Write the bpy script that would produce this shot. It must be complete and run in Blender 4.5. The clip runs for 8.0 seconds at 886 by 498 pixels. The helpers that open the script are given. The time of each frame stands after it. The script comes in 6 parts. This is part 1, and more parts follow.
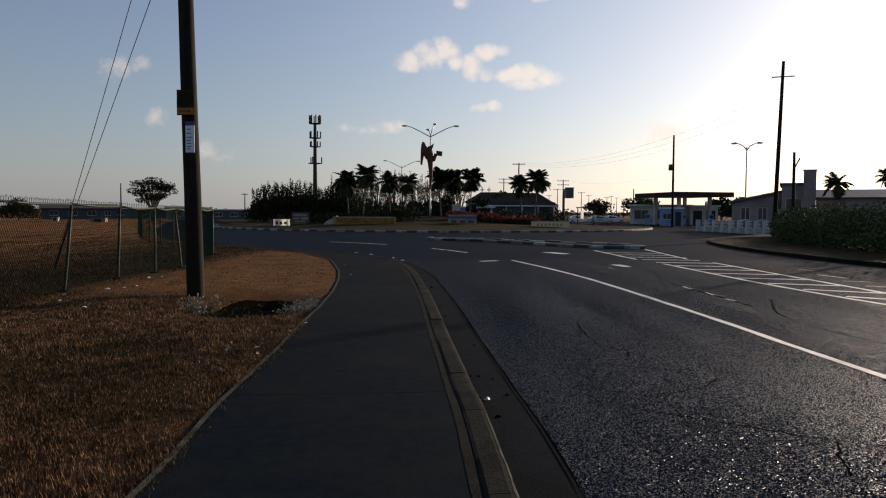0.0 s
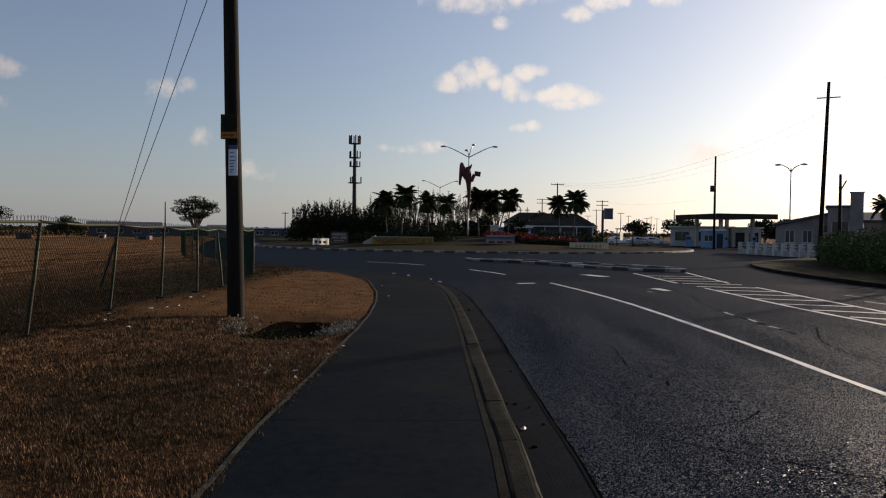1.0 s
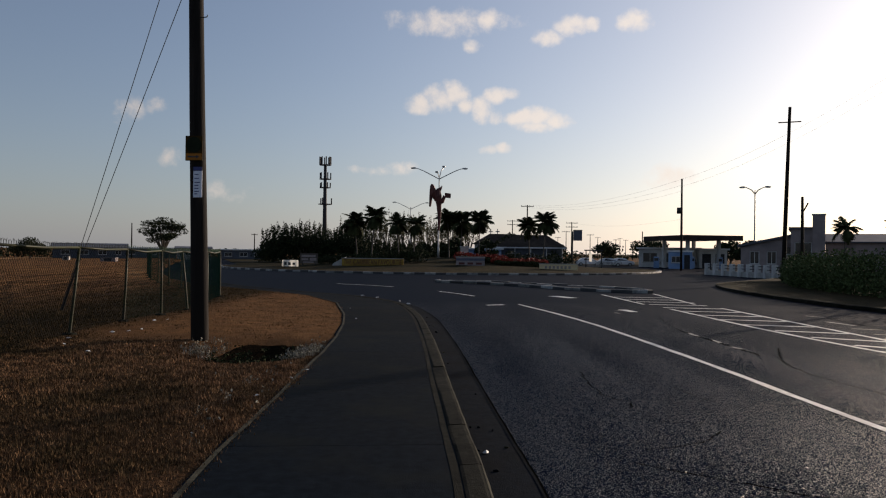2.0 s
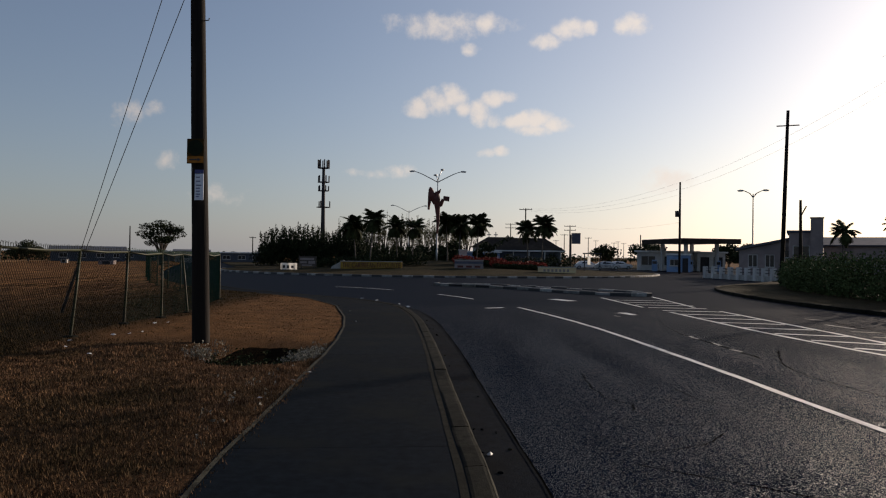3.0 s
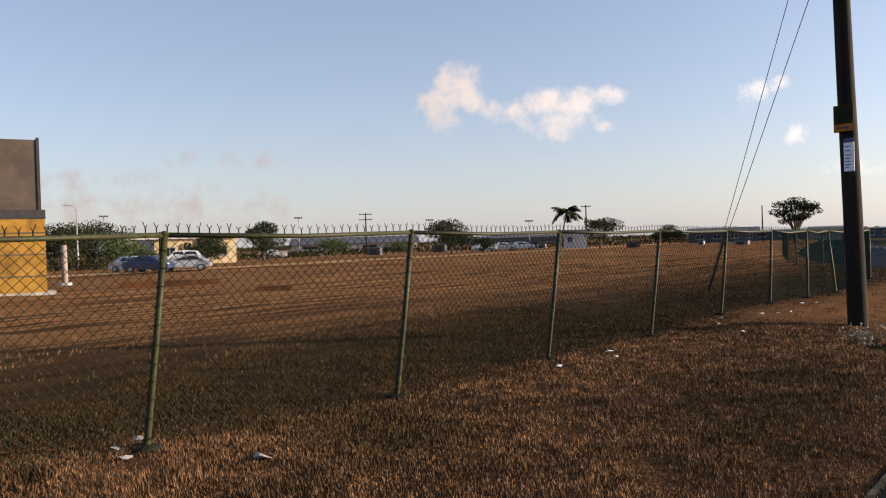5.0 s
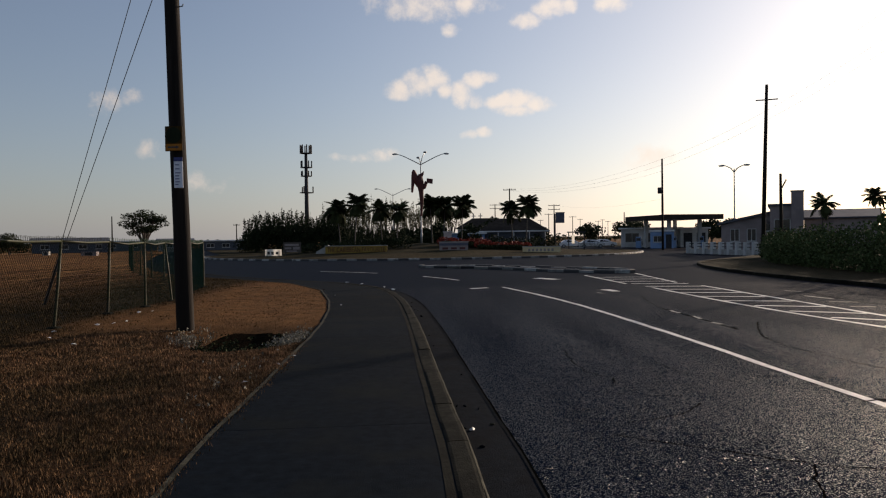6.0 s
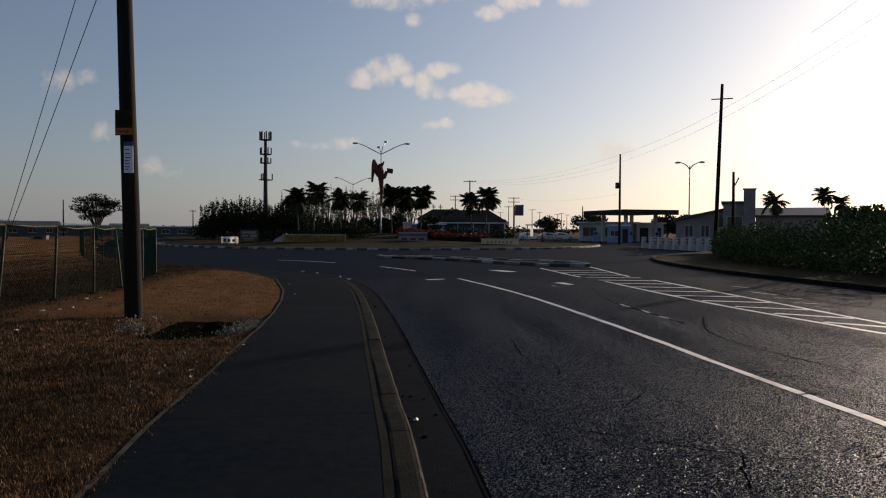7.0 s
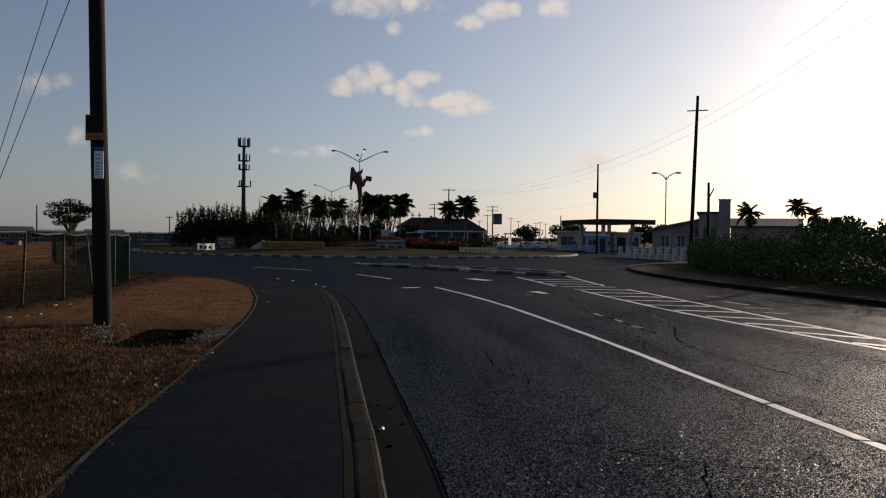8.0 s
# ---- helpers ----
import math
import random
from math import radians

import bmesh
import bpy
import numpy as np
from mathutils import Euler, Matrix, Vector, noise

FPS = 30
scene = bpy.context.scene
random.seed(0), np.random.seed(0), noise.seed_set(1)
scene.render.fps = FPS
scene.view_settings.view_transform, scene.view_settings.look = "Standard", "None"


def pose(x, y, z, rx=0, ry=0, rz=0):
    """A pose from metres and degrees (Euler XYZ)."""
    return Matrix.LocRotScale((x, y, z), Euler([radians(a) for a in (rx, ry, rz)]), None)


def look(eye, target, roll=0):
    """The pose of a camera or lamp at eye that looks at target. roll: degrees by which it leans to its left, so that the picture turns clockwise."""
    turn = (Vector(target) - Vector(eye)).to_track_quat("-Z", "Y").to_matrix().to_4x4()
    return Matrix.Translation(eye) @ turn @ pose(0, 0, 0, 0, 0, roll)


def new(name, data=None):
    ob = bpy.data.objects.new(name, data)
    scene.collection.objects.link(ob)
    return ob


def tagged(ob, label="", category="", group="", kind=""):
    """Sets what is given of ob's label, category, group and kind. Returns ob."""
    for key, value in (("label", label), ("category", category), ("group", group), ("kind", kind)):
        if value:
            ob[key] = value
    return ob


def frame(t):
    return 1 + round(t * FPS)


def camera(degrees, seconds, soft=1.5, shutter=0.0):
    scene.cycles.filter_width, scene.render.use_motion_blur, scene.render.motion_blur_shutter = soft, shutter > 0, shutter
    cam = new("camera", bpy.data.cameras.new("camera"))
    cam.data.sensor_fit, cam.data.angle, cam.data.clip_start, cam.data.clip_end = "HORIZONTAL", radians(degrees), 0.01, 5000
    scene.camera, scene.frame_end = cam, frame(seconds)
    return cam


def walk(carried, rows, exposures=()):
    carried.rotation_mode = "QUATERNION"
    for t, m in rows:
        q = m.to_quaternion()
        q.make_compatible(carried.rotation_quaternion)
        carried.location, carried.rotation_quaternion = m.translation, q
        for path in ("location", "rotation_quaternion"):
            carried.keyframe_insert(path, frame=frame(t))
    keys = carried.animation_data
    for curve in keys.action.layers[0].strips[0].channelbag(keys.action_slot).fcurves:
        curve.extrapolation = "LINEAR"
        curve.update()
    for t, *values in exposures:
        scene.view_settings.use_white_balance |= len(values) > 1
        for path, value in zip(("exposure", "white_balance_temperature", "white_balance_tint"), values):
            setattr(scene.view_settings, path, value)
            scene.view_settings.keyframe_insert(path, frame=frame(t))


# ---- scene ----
cam = camera(60.2, 8.0, soft=1.15)
PATH = [
    (0, (-0.129, -0.293, 1.716), (-0.099, 1.704, 1.618), 0.3),
    (0.5, (-0.17, -0.247, 1.736), (-0.164, 1.752, 1.657), 0.5),
    (1, (-0.126, -0.311, 1.797), (-0.195, 1.687, 1.749), 0.7),
    (1.5, (-0.03, -0.301, 1.816), (-0.036, 1.699, 1.805), 0.6),
    (3, (-0.099, -0.339, 1.808), (-0.088, 1.661, 1.825), 0.7),
    (3.5, (-0.221, -0.326, 1.804), (-0.321, 1.671, 1.773), 0.7),
    (3.6, (-0.287, -0.348, 1.818), (-0.517, 1.639, 1.779), 0.4),
    (3.7, (-0.367, -0.373, 1.822), (-0.791, 1.581, 1.782), 0.6),
    (3.8, (-0.426, -0.385, 1.808), (-1.096, 1.499, 1.761), -0.0),
    (3.9, (-0.484, -0.389, 1.787), (-1.382, 1.398, 1.741), -0.7),
    (4, (-0.501, -0.414, 1.791), (-1.594, 1.26, 1.741), -1.1),
    (4.1, (-0.525, -0.432, 1.791), (-1.76, 1.14, 1.739), -1.1),
    (4.2, (-0.523, -0.426, 1.787), (-1.874, 1.048, 1.733), -1.3),
    (4.4, (-0.51, -0.42, 1.787), (-2.003, 0.91, 1.737), -1.3),
    (4.7, (-0.45, -0.41, 1.79), (-1.973, 0.886, 1.75), -1.5),
    (5.0, (-0.37, -0.39, 1.795), (-1.774, 1.034, 1.775), -1.8),
    (5.3, (-0.282, -0.372, 1.798), (-1.297, 1.351, 1.784), -2.0),
    (5.5, (-0.139, -0.36, 1.773), (-0.768, 1.539, 1.758), -1.3),
    (5.6, (-0.114, -0.365, 1.781), (-0.543, 1.589, 1.765), -1.6),
    (5.7, (-0.09, -0.395, 1.785), (-0.351, 1.587, 1.763), -1.4),
    (5.8, (-0.077, -0.409, 1.786), (-0.194, 1.588, 1.768), -1.2),
    (5.9, (-0.047, -0.419, 1.786), (-0.068, 1.581, 1.758), -1.4),
    (6, (-0.027, -0.433, 1.783), (0.022, 1.566, 1.754), -0.8),
    (6.5, (0.035, -0.434, 1.776), (0.198, 1.558, 1.706), -0.7),
    (7, (0.101, -0.5, 1.799), (0.254, 1.493, 1.745), 0.3),
    (7.5, (0.172, -0.499, 1.792), (0.378, 1.49, 1.749), 0.1),
    (8, (0.217, -0.507, 1.804), (0.424, 1.482, 1.772), 0.7),
]
EXPOSURES = [(t, stops, kelvin, 21 if 3.9 < t < 6.0 else 17) for t, stops, kelvin in ((0.0, 0.02, 6300), (1.5, -0.02, 6300), (2.9, -0.18, 6300), (3.4, -0.18, 6300), (3.65, -0.15, 6300), (3.85, 0.15, 6350), (4.0, 0.6, 6450), (4.1, 0.85, 6500), (4.7, 1.0, 6600), (5.3, 0.9, 6700), (5.6, 0.55, 6800), (6.1, -0.12, 6400), (6.6, -0.34, 6250), (8.0, -0.34, 6250))]
walk(cam, [(t, look(eye, target, roll)) for t, eye, target, roll in PATH], EXPOSURES)

# ---- sky, clouds and sun ----
SUN_AZ, SUN_EL = 44.5, 13.0            # degrees: to the right of straight ahead, above the horizon
SKY, SUN = 0.10, 5.0
SUN_DIR = Vector((math.sin(radians(SUN_AZ)) * math.cos(radians(SUN_EL)), math.cos(radians(SUN_AZ)) * math.cos(radians(SUN_EL)), math.sin(radians(SUN_EL))))

world = bpy.data.worlds.new("evening_sky")
scene.world = world
world.use_nodes = True
wt = world.node_tree
wt.nodes.clear()


def wnode(kind, operation=None):
    n = wt.nodes.new(kind)
    if operation:
        n.operation = operation
    return n


def wmath(op, a, b=None, c=None):
    n = wnode("ShaderNodeMath", op)
    for i, v in enumerate((a, b, c)):
        if v is None:
            continue
        if isinstance(v, (int, float)):
            n.inputs[i].default_value = v
        else:
            wt.links.new(v, n.inputs[i])
    return n.outputs[0]


sky = wnode("ShaderNodeTexSky")
sky.sky_type, sky.sun_disc, sky.sun_elevation, sky.sun_rotation = "NISHITA", False, radians(SUN_EL), radians(SUN_AZ)
sky.altitude, sky.air_density, sky.dust_density, sky.ozone_density = 0.0, 1.0, 1.1, 2.6
coord = wnode("ShaderNodeTexCoord").outputs["Generated"]
fine = wnode("ShaderNodeTexNoise")
fine.inputs["Scale"].default_value, fine.inputs["Detail"].default_value, fine.inputs["Roughness"].default_value = 34.0, 9.0, 0.60
wt.links.new(coord, fine.inputs["Vector"])
# small fair-weather clouds: azimuth, elevation, half width, half height (degrees), thickness
CLOUDS = [
    (-1.9, 11.0, 1.5, 0.8, 1.00), (-0.2, 11.3, 1.5, 1.0, 1.00), (1.0, 11.7, 1.2, 1.0, 1.00), (1.7, 10.9, 0.8, 0.7, 0.90),
    (3.0, 10.7, 1.0, 1.1, 0.95), (3.9, 11.5, 1.1, 0.7, 1.00), (5.0, 11.7, 1.0, 0.5, 0.85), (4.1, 10.2, 0.8, 0.7, 0.85),
    (5.6, 10.0, 1.4, 0.6, 1.00), (7.0, 10.1, 1.4, 0.8, 1.00), (8.6, 9.7, 1.2, 0.6, 1.00), (6.9, 9.3, 1.8, 0.5, 0.85),
    (3.5, 7.7, 0.9, 0.35, 0.70), (4.6, 7.8, 0.7, 0.45, 0.90), (0.5, 16.8, 4.2, 1.0, 0.70), (3.1, 16.9, 0.9, 0.7, 0.90),
    (7.8, 15.6, 1.3, 0.6, 0.85), (9.6, 16.4, 1.3, 0.9, 1.00), (11.0, 16.4, 0.7, 0.6, 0.90), (14.1, 16.6, 1.2, 0.8, 0.80), (2.2, 15.1, 0.9, 0.5, 0.75),
    (-2.7, 6.3, 1.2, 0.5, 0.75), (-5.2, 6.0, 1.6, 0.35, 0.50), (-16.2, 4.2, 1.6, 0.6, 0.30), (-22.4, 9.6, 1.0, 1.1, 0.50), (-20.4, 10.0, 0.8, 0.6, 0.50),
    (-19.6, 6.5, 0.8, 0.7, 0.55), (16.6, 5.5, 2.2, 0.9, 0.70), (-43.2, 11.6, 1.9, 1.4, 1.00), (-44.3, 9.9, 1.9, 1.8, 0.90), (-42.6, 10.6, 1.7, 1.4, 1.00),
    (-40.0, 9.5, 2.4, 1.0, 0.62), (-36.9, 10.1, 1.5, 1.2, 1.00), (-34.7, 9.7, 2.0, 1.1, 0.88), (-32.2, 10.1, 1.5, 0.7, 0.80), (-35.5, 8.4, 3.0, 1.3, 0.66),
    (-32.8, 7.9, 0.9, 0.6, 0.75), (-60.1, 6.3, 4.0, 0.7, 0.35), (-69.5, 4.9, 5.0, 0.8, 0.5), (-66.0, 2.6, 13.0, 2.4, 0.42), (-50.6, 3.1, 0.5, 0.6, 0.30),
]
cover = None
for az, el, hw, hh, thick in CLOUDS:
    a, e = radians(az), radians(el)
    fwd = Vector((math.sin(a) * math.cos(e), math.cos(a) * math.cos(e), math.sin(e)))
    right = Vector((math.cos(a), -math.sin(a), 0))
    up = right.cross(fwd)
    sub = wnode("ShaderNodeVectorMath", operation="SUBTRACT")
    wt.links.new(coord, sub.inputs[0])
    sub.inputs[1].default_value = fwd
    dots = []
    for axis, half in ((right, hw), (up, hh)):
        d = wnode("ShaderNodeVectorMath", operation="DOT_PRODUCT")
        wt.links.new(sub.outputs[0], d.inputs[0])
        d.inputs[1].default_value = axis / radians(half * 1.12)
        dots.append(d.outputs["Value"])
    back = wnode("ShaderNodeVectorMath", operation="DOT_PRODUCT")
    wt.links.new(sub.outputs[0], back.inputs[0])
    back.inputs[1].default_value = fwd * -40
    r2 = wmath("MULTIPLY_ADD", dots[0], dots[0], wmath("MULTIPLY_ADD", dots[1], dots[1], wmath("MAXIMUM", wmath("SUBTRACT", back.outputs["Value"], 1.0), 0.0)))
    blob = wmath("MULTIPLY", wmath("SUBTRACT", 1.0, r2), thick)
    cover = blob if cover is None else wmath("MAXIMUM", cover, blob)
shape = wmath("ADD", wmath("MAXIMUM", cover, -1.0), wmath("MULTIPLY", wmath("SUBTRACT", fine.outputs["Fac"], 0.49), 2.8))
ramp = wnode("ShaderNodeMapRange")
ramp.interpolation_type = "SMOOTHSTEP"
wt.links.new(shape, ramp.inputs["Value"])
ramp.inputs["From Min"].default_value, ramp.inputs["From Max"].default_value = 0.0, 1.25
ramp.inputs["To Max"].default_value = 0.85
mixc = wnode("ShaderNodeMixRGB")
wt.links.new(ramp.outputs[0], mixc.inputs["Fac"])
near_sun = wnode("ShaderNodeVectorMath", "DOT_PRODUCT")
wt.links.new(coord, near_sun.inputs[0])
near_sun.inputs[1].default_value = SUN_DIR
haze = wnode("ShaderNodeMixRGB")      # thin even haze over the whole sky
height_z = wnode("ShaderNodeSeparateXYZ")
wt.links.new(coord, height_z.inputs[0])
low = wmath("POWER", wmath("SUBTRACT", 1.0, wmath("MINIMUM", wmath("ABSOLUTE", height_z.outputs[2]), 1.0)), 7.0)
wt.links.new(wmath("MULTIPLY_ADD", low, 0.38, 0.18), haze.inputs["Fac"])       # thicker towards the horizon
forward = wmath("POWER", wmath("MAXIMUM", near_sun.outputs["Value"], 0.0), 4.0)      # haze scatters the low sun forward
warm = wnode("ShaderNodeMixRGB")
warm.inputs["Color1"].default_value, warm.inputs["Color2"].default_value = (4.85, 5.15, 5.45, 1), (6.1, 5.5, 4.5, 1)
wt.links.new(forward, warm.inputs["Fac"])
lit = wnode("ShaderNodeVectorMath", "SCALE")
wt.links.new(warm.outputs[0], lit.inputs[0])
wt.links.new(wmath("MULTIPLY_ADD", forward, 2.2, 0.78), lit.inputs["Scale"])
wt.links.new(lit.outputs[0], haze.inputs["Color2"])
wt.links.new(sky.outputs[0], haze.inputs["Color1"])
wt.links.new(haze.outputs[0], mixc.inputs["Color1"])
glow = wnode("ShaderNodeMapRange")                # clouds shine brighter towards the sun
glow.inputs["From Min"].default_value, glow.inputs["From Max"].default_value = -0.2, 0.85
wt.links.new(near_sun.outputs["Value"], glow.inputs["Value"])
tint = wnode("ShaderNodeMixRGB")
tint.inputs["Color1"].default_value, tint.inputs["Color2"].default_value = (2.75, 2.42, 2.2, 1), (9.8, 8.8, 7.3, 1)
wt.links.new(glow.outputs[0], tint.inputs["Fac"])
wt.links.new(tint.outputs[0], mixc.inputs["Color2"])
bg = wnode("ShaderNodeBackground")
bg.inputs["Strength"].default_value = SKY
wt.links.new(mixc.outputs[0], bg.inputs["Color"])
wt.links.new(bg.outputs[0], wnode("ShaderNodeOutputWorld").inputs["Surface"])

sun_light = bpy.data.lights.new("sun", "SUN")
sun_light.energy, sun_light.angle, sun_light.color = SUN, radians(0.53), (1.0, 0.83, 0.62)
new("sun", sun_light).matrix_world = look(SUN_DIR * 100, (0, 0, 0))


# ---- materials ----
def material(name, c1, c2, scale=4.0, rough=0.8, bump=0.0, bump_scale=60.0, metal=0.0, c3=None, big=0.35, spec=0.5, per_object=0.0, per_island=0.0, stretch=None, beyond=None, strip=None, sunlit_verge=None):
    """A surface with two scales of variation: broad patches (big), and grain (scale); bump is in metres."""
    m = bpy.data.materials.new(name)
    m.use_nodes = True
    nt = m.node_tree
    b = nt.nodes["Principled BSDF"]
    b.inputs["Roughness"].default_value, b.inputs["Metallic"].default_value = rough, metal
    b.inputs["Specular IOR Level"].default_value = spec
    pos = nt.nodes.new("ShaderNodeTexCoord").outputs["Object"] if stretch else nt.nodes.new("ShaderNodeNewGeometry").outputs["Position"]
    if stretch:
        mp = nt.nodes.new("ShaderNodeMapping")
        mp.inputs["Scale"].default_value = stretch
        nt.links.new(pos, mp.inputs["Vector"])
        pos = mp.outputs["Vector"]

    def tex(s, detail=5.0, roughness=0.6):
        n = nt.nodes.new("ShaderNodeTexNoise")
        n.inputs["Scale"].default_value, n.inputs["Detail"].default_value, n.inputs["Roughness"].default_value = s, detail, roughness
        nt.links.new(pos, n.inputs["Vector"])
        return n.outputs["Fac"]

    def ramped(fac, lo, hi):
        r = nt.nodes.new("ShaderNodeMapRange")
        r.inputs["From Min"].default_value, r.inputs["From Max"].default_value = lo, hi
        nt.links.new(fac, r.inputs["Value"])
        return r.outputs[0]

    def mix(fac, a, c):
        n = nt.nodes.new("ShaderNodeMixRGB")
        nt.links.new(fac, n.inputs["Fac"])
        for s, v in (("Color1", a), ("Color2", c)):
            if isinstance(v, tuple):
                n.inputs[s].default_value = (*v, 1)
            else:
                nt.links.new(v, n.inputs[s])
        return n.outputs[0]

    col = mix(ramped(tex(scale), 0.32, 0.68), c1, c2)
    if c3:
        col = mix(ramped(tex(big, 4.0), 0.47, 0.66), col, c3)
    if strip:                          # greener growth along the fence: colour
        sx = nt.nodes.new("ShaderNodeSeparateXYZ")
        nt.links.new(pos, sx.inputs[0])
        sw = nt.nodes.new("ShaderNodeMath")
        sw.operation = "MULTIPLY_ADD"
        nt.links.new(tex(0.45, 5.0), sw.inputs[0])
        sw.inputs[1].default_value = 5.0
        nt.links.new(sx.outputs[0], sw.inputs[2])
        both = nt.nodes.new("ShaderNodeMath")
        both.operation = "MULTIPLY"
        nt.links.new(ramped(sw.outputs[0], -4.2, -5.4), both.inputs[0])
        nt.links.new(ramped(sw.outputs[0], -13.0, -8.5), both.inputs[1])
        col = mix(both.outputs[0], col, strip)
    if sunlit_verge:                       # turf on the verge past the wooden pole, sunlight put into its colour
        bx = nt.nodes.new("ShaderNodeSeparateXYZ")
        nt.links.new(pos, bx.inputs[0])
        wob_b = nt.nodes.new("ShaderNodeMath")
        wob_b.operation = "MULTIPLY_ADD"
        nt.links.new(tex(0.6, 5.0), wob_b.inputs[0])
        wob_b.inputs[1].default_value = 4.0
        nt.links.new(bx.outputs[1], wob_b.inputs[2])
        area = nt.nodes.new("ShaderNodeMath")
        area.operation = "MULTIPLY"
        nt.links.new(ramped(wob_b.outputs[0], 15.6, 18.6), area.inputs[0])
        nt.links.new(ramped(bx.outputs[0], -8.2, -6.6), area.inputs[1])
        col = mix(area.outputs[0], col, mix(ramped(tex(2.2, 6.0), 0.35, 0.65), sunlit_verge, tuple(c * 0.62 for c in sunlit_verge)))
    if beyond:                         # another growth past a line in the plan: colour, x where it starts, x where it is full
        sep = nt.nodes.new("ShaderNodeSeparateXYZ")
        nt.links.new(pos, sep.inputs[0])
        wob = nt.nodes.new("ShaderNodeMath")
        wob.operation = "MULTIPLY_ADD"
        nt.links.new(tex(0.25, 4.0), wob.inputs[0])
        wob.inputs[1].default_value = 9.0
        nt.links.new(sep.outputs[0], wob.inputs[2])
        rows_map = nt.nodes.new("ShaderNodeMapping")       # mown swathes
        rows_map.inputs["Scale"].default_value = (2.6, 0.12, 1.0)
        nt.links.new(pos, rows_map.inputs["Vector"])
        swathe = nt.nodes.new("ShaderNodeTexNoise")
        swathe.inputs["Scale"].default_value, swathe.inputs["Detail"].default_value = 0.95, 6.0
        nt.links.new(rows_map.outputs["Vector"], swathe.inputs["Vector"])
        dry = mix(ramped(tex(1.1), 0.4, 0.62), beyond[0], beyond[3])
        dry = mix(ramped(swathe.outputs["Fac"], 0.46, 0.56), dry, beyond[4])
        col = mix(ramped(wob.outputs[0], beyond[1], beyond[2]), col, dry)
    for amount, node, out in ((per_object, "ShaderNodeObjectInfo", "Random"), (per_island, "ShaderNodeNewGeometry", "Random Per Island")):
        if amount:
            h = nt.nodes.new("ShaderNodeHueSaturation")
            r = nt.nodes.new("ShaderNodeMapRange")
            r.inputs["To Min"].default_value, r.inputs["To Max"].default_value = 1 - amount, 1 + amount
            nt.links.new(nt.nodes.new(node).outputs[out], r.inputs["Value"])
            nt.links.new(r.outputs[0], h.inputs["Value"])
            nt.links.new(col, h.inputs["Color"])
            col = h.outputs[0]
    nt.links.new(col, b.inputs["Base Color"])
    rr = nt.nodes.new("ShaderNodeMapRange")
    rr.inputs["To Min"].default_value, rr.inputs["To Max"].default_value = max(rough - 0.12, 0.02), min(rough + 0.12, 1)
    nt.links.new(tex(scale * 0.6, 3.0), rr.inputs["Value"])
    nt.links.new(rr.outputs[0], b.inputs["Roughness"])
    if bump:
        bn = nt.nodes.new("ShaderNodeBump")
        bn.inputs["Distance"].default_value = bump
        nt.links.new(tex(bump_scale, 3.0, 0.7), bn.inputs["Height"])
        nt.links.new(bn.outputs[0], b.inputs["Normal"])
    return m


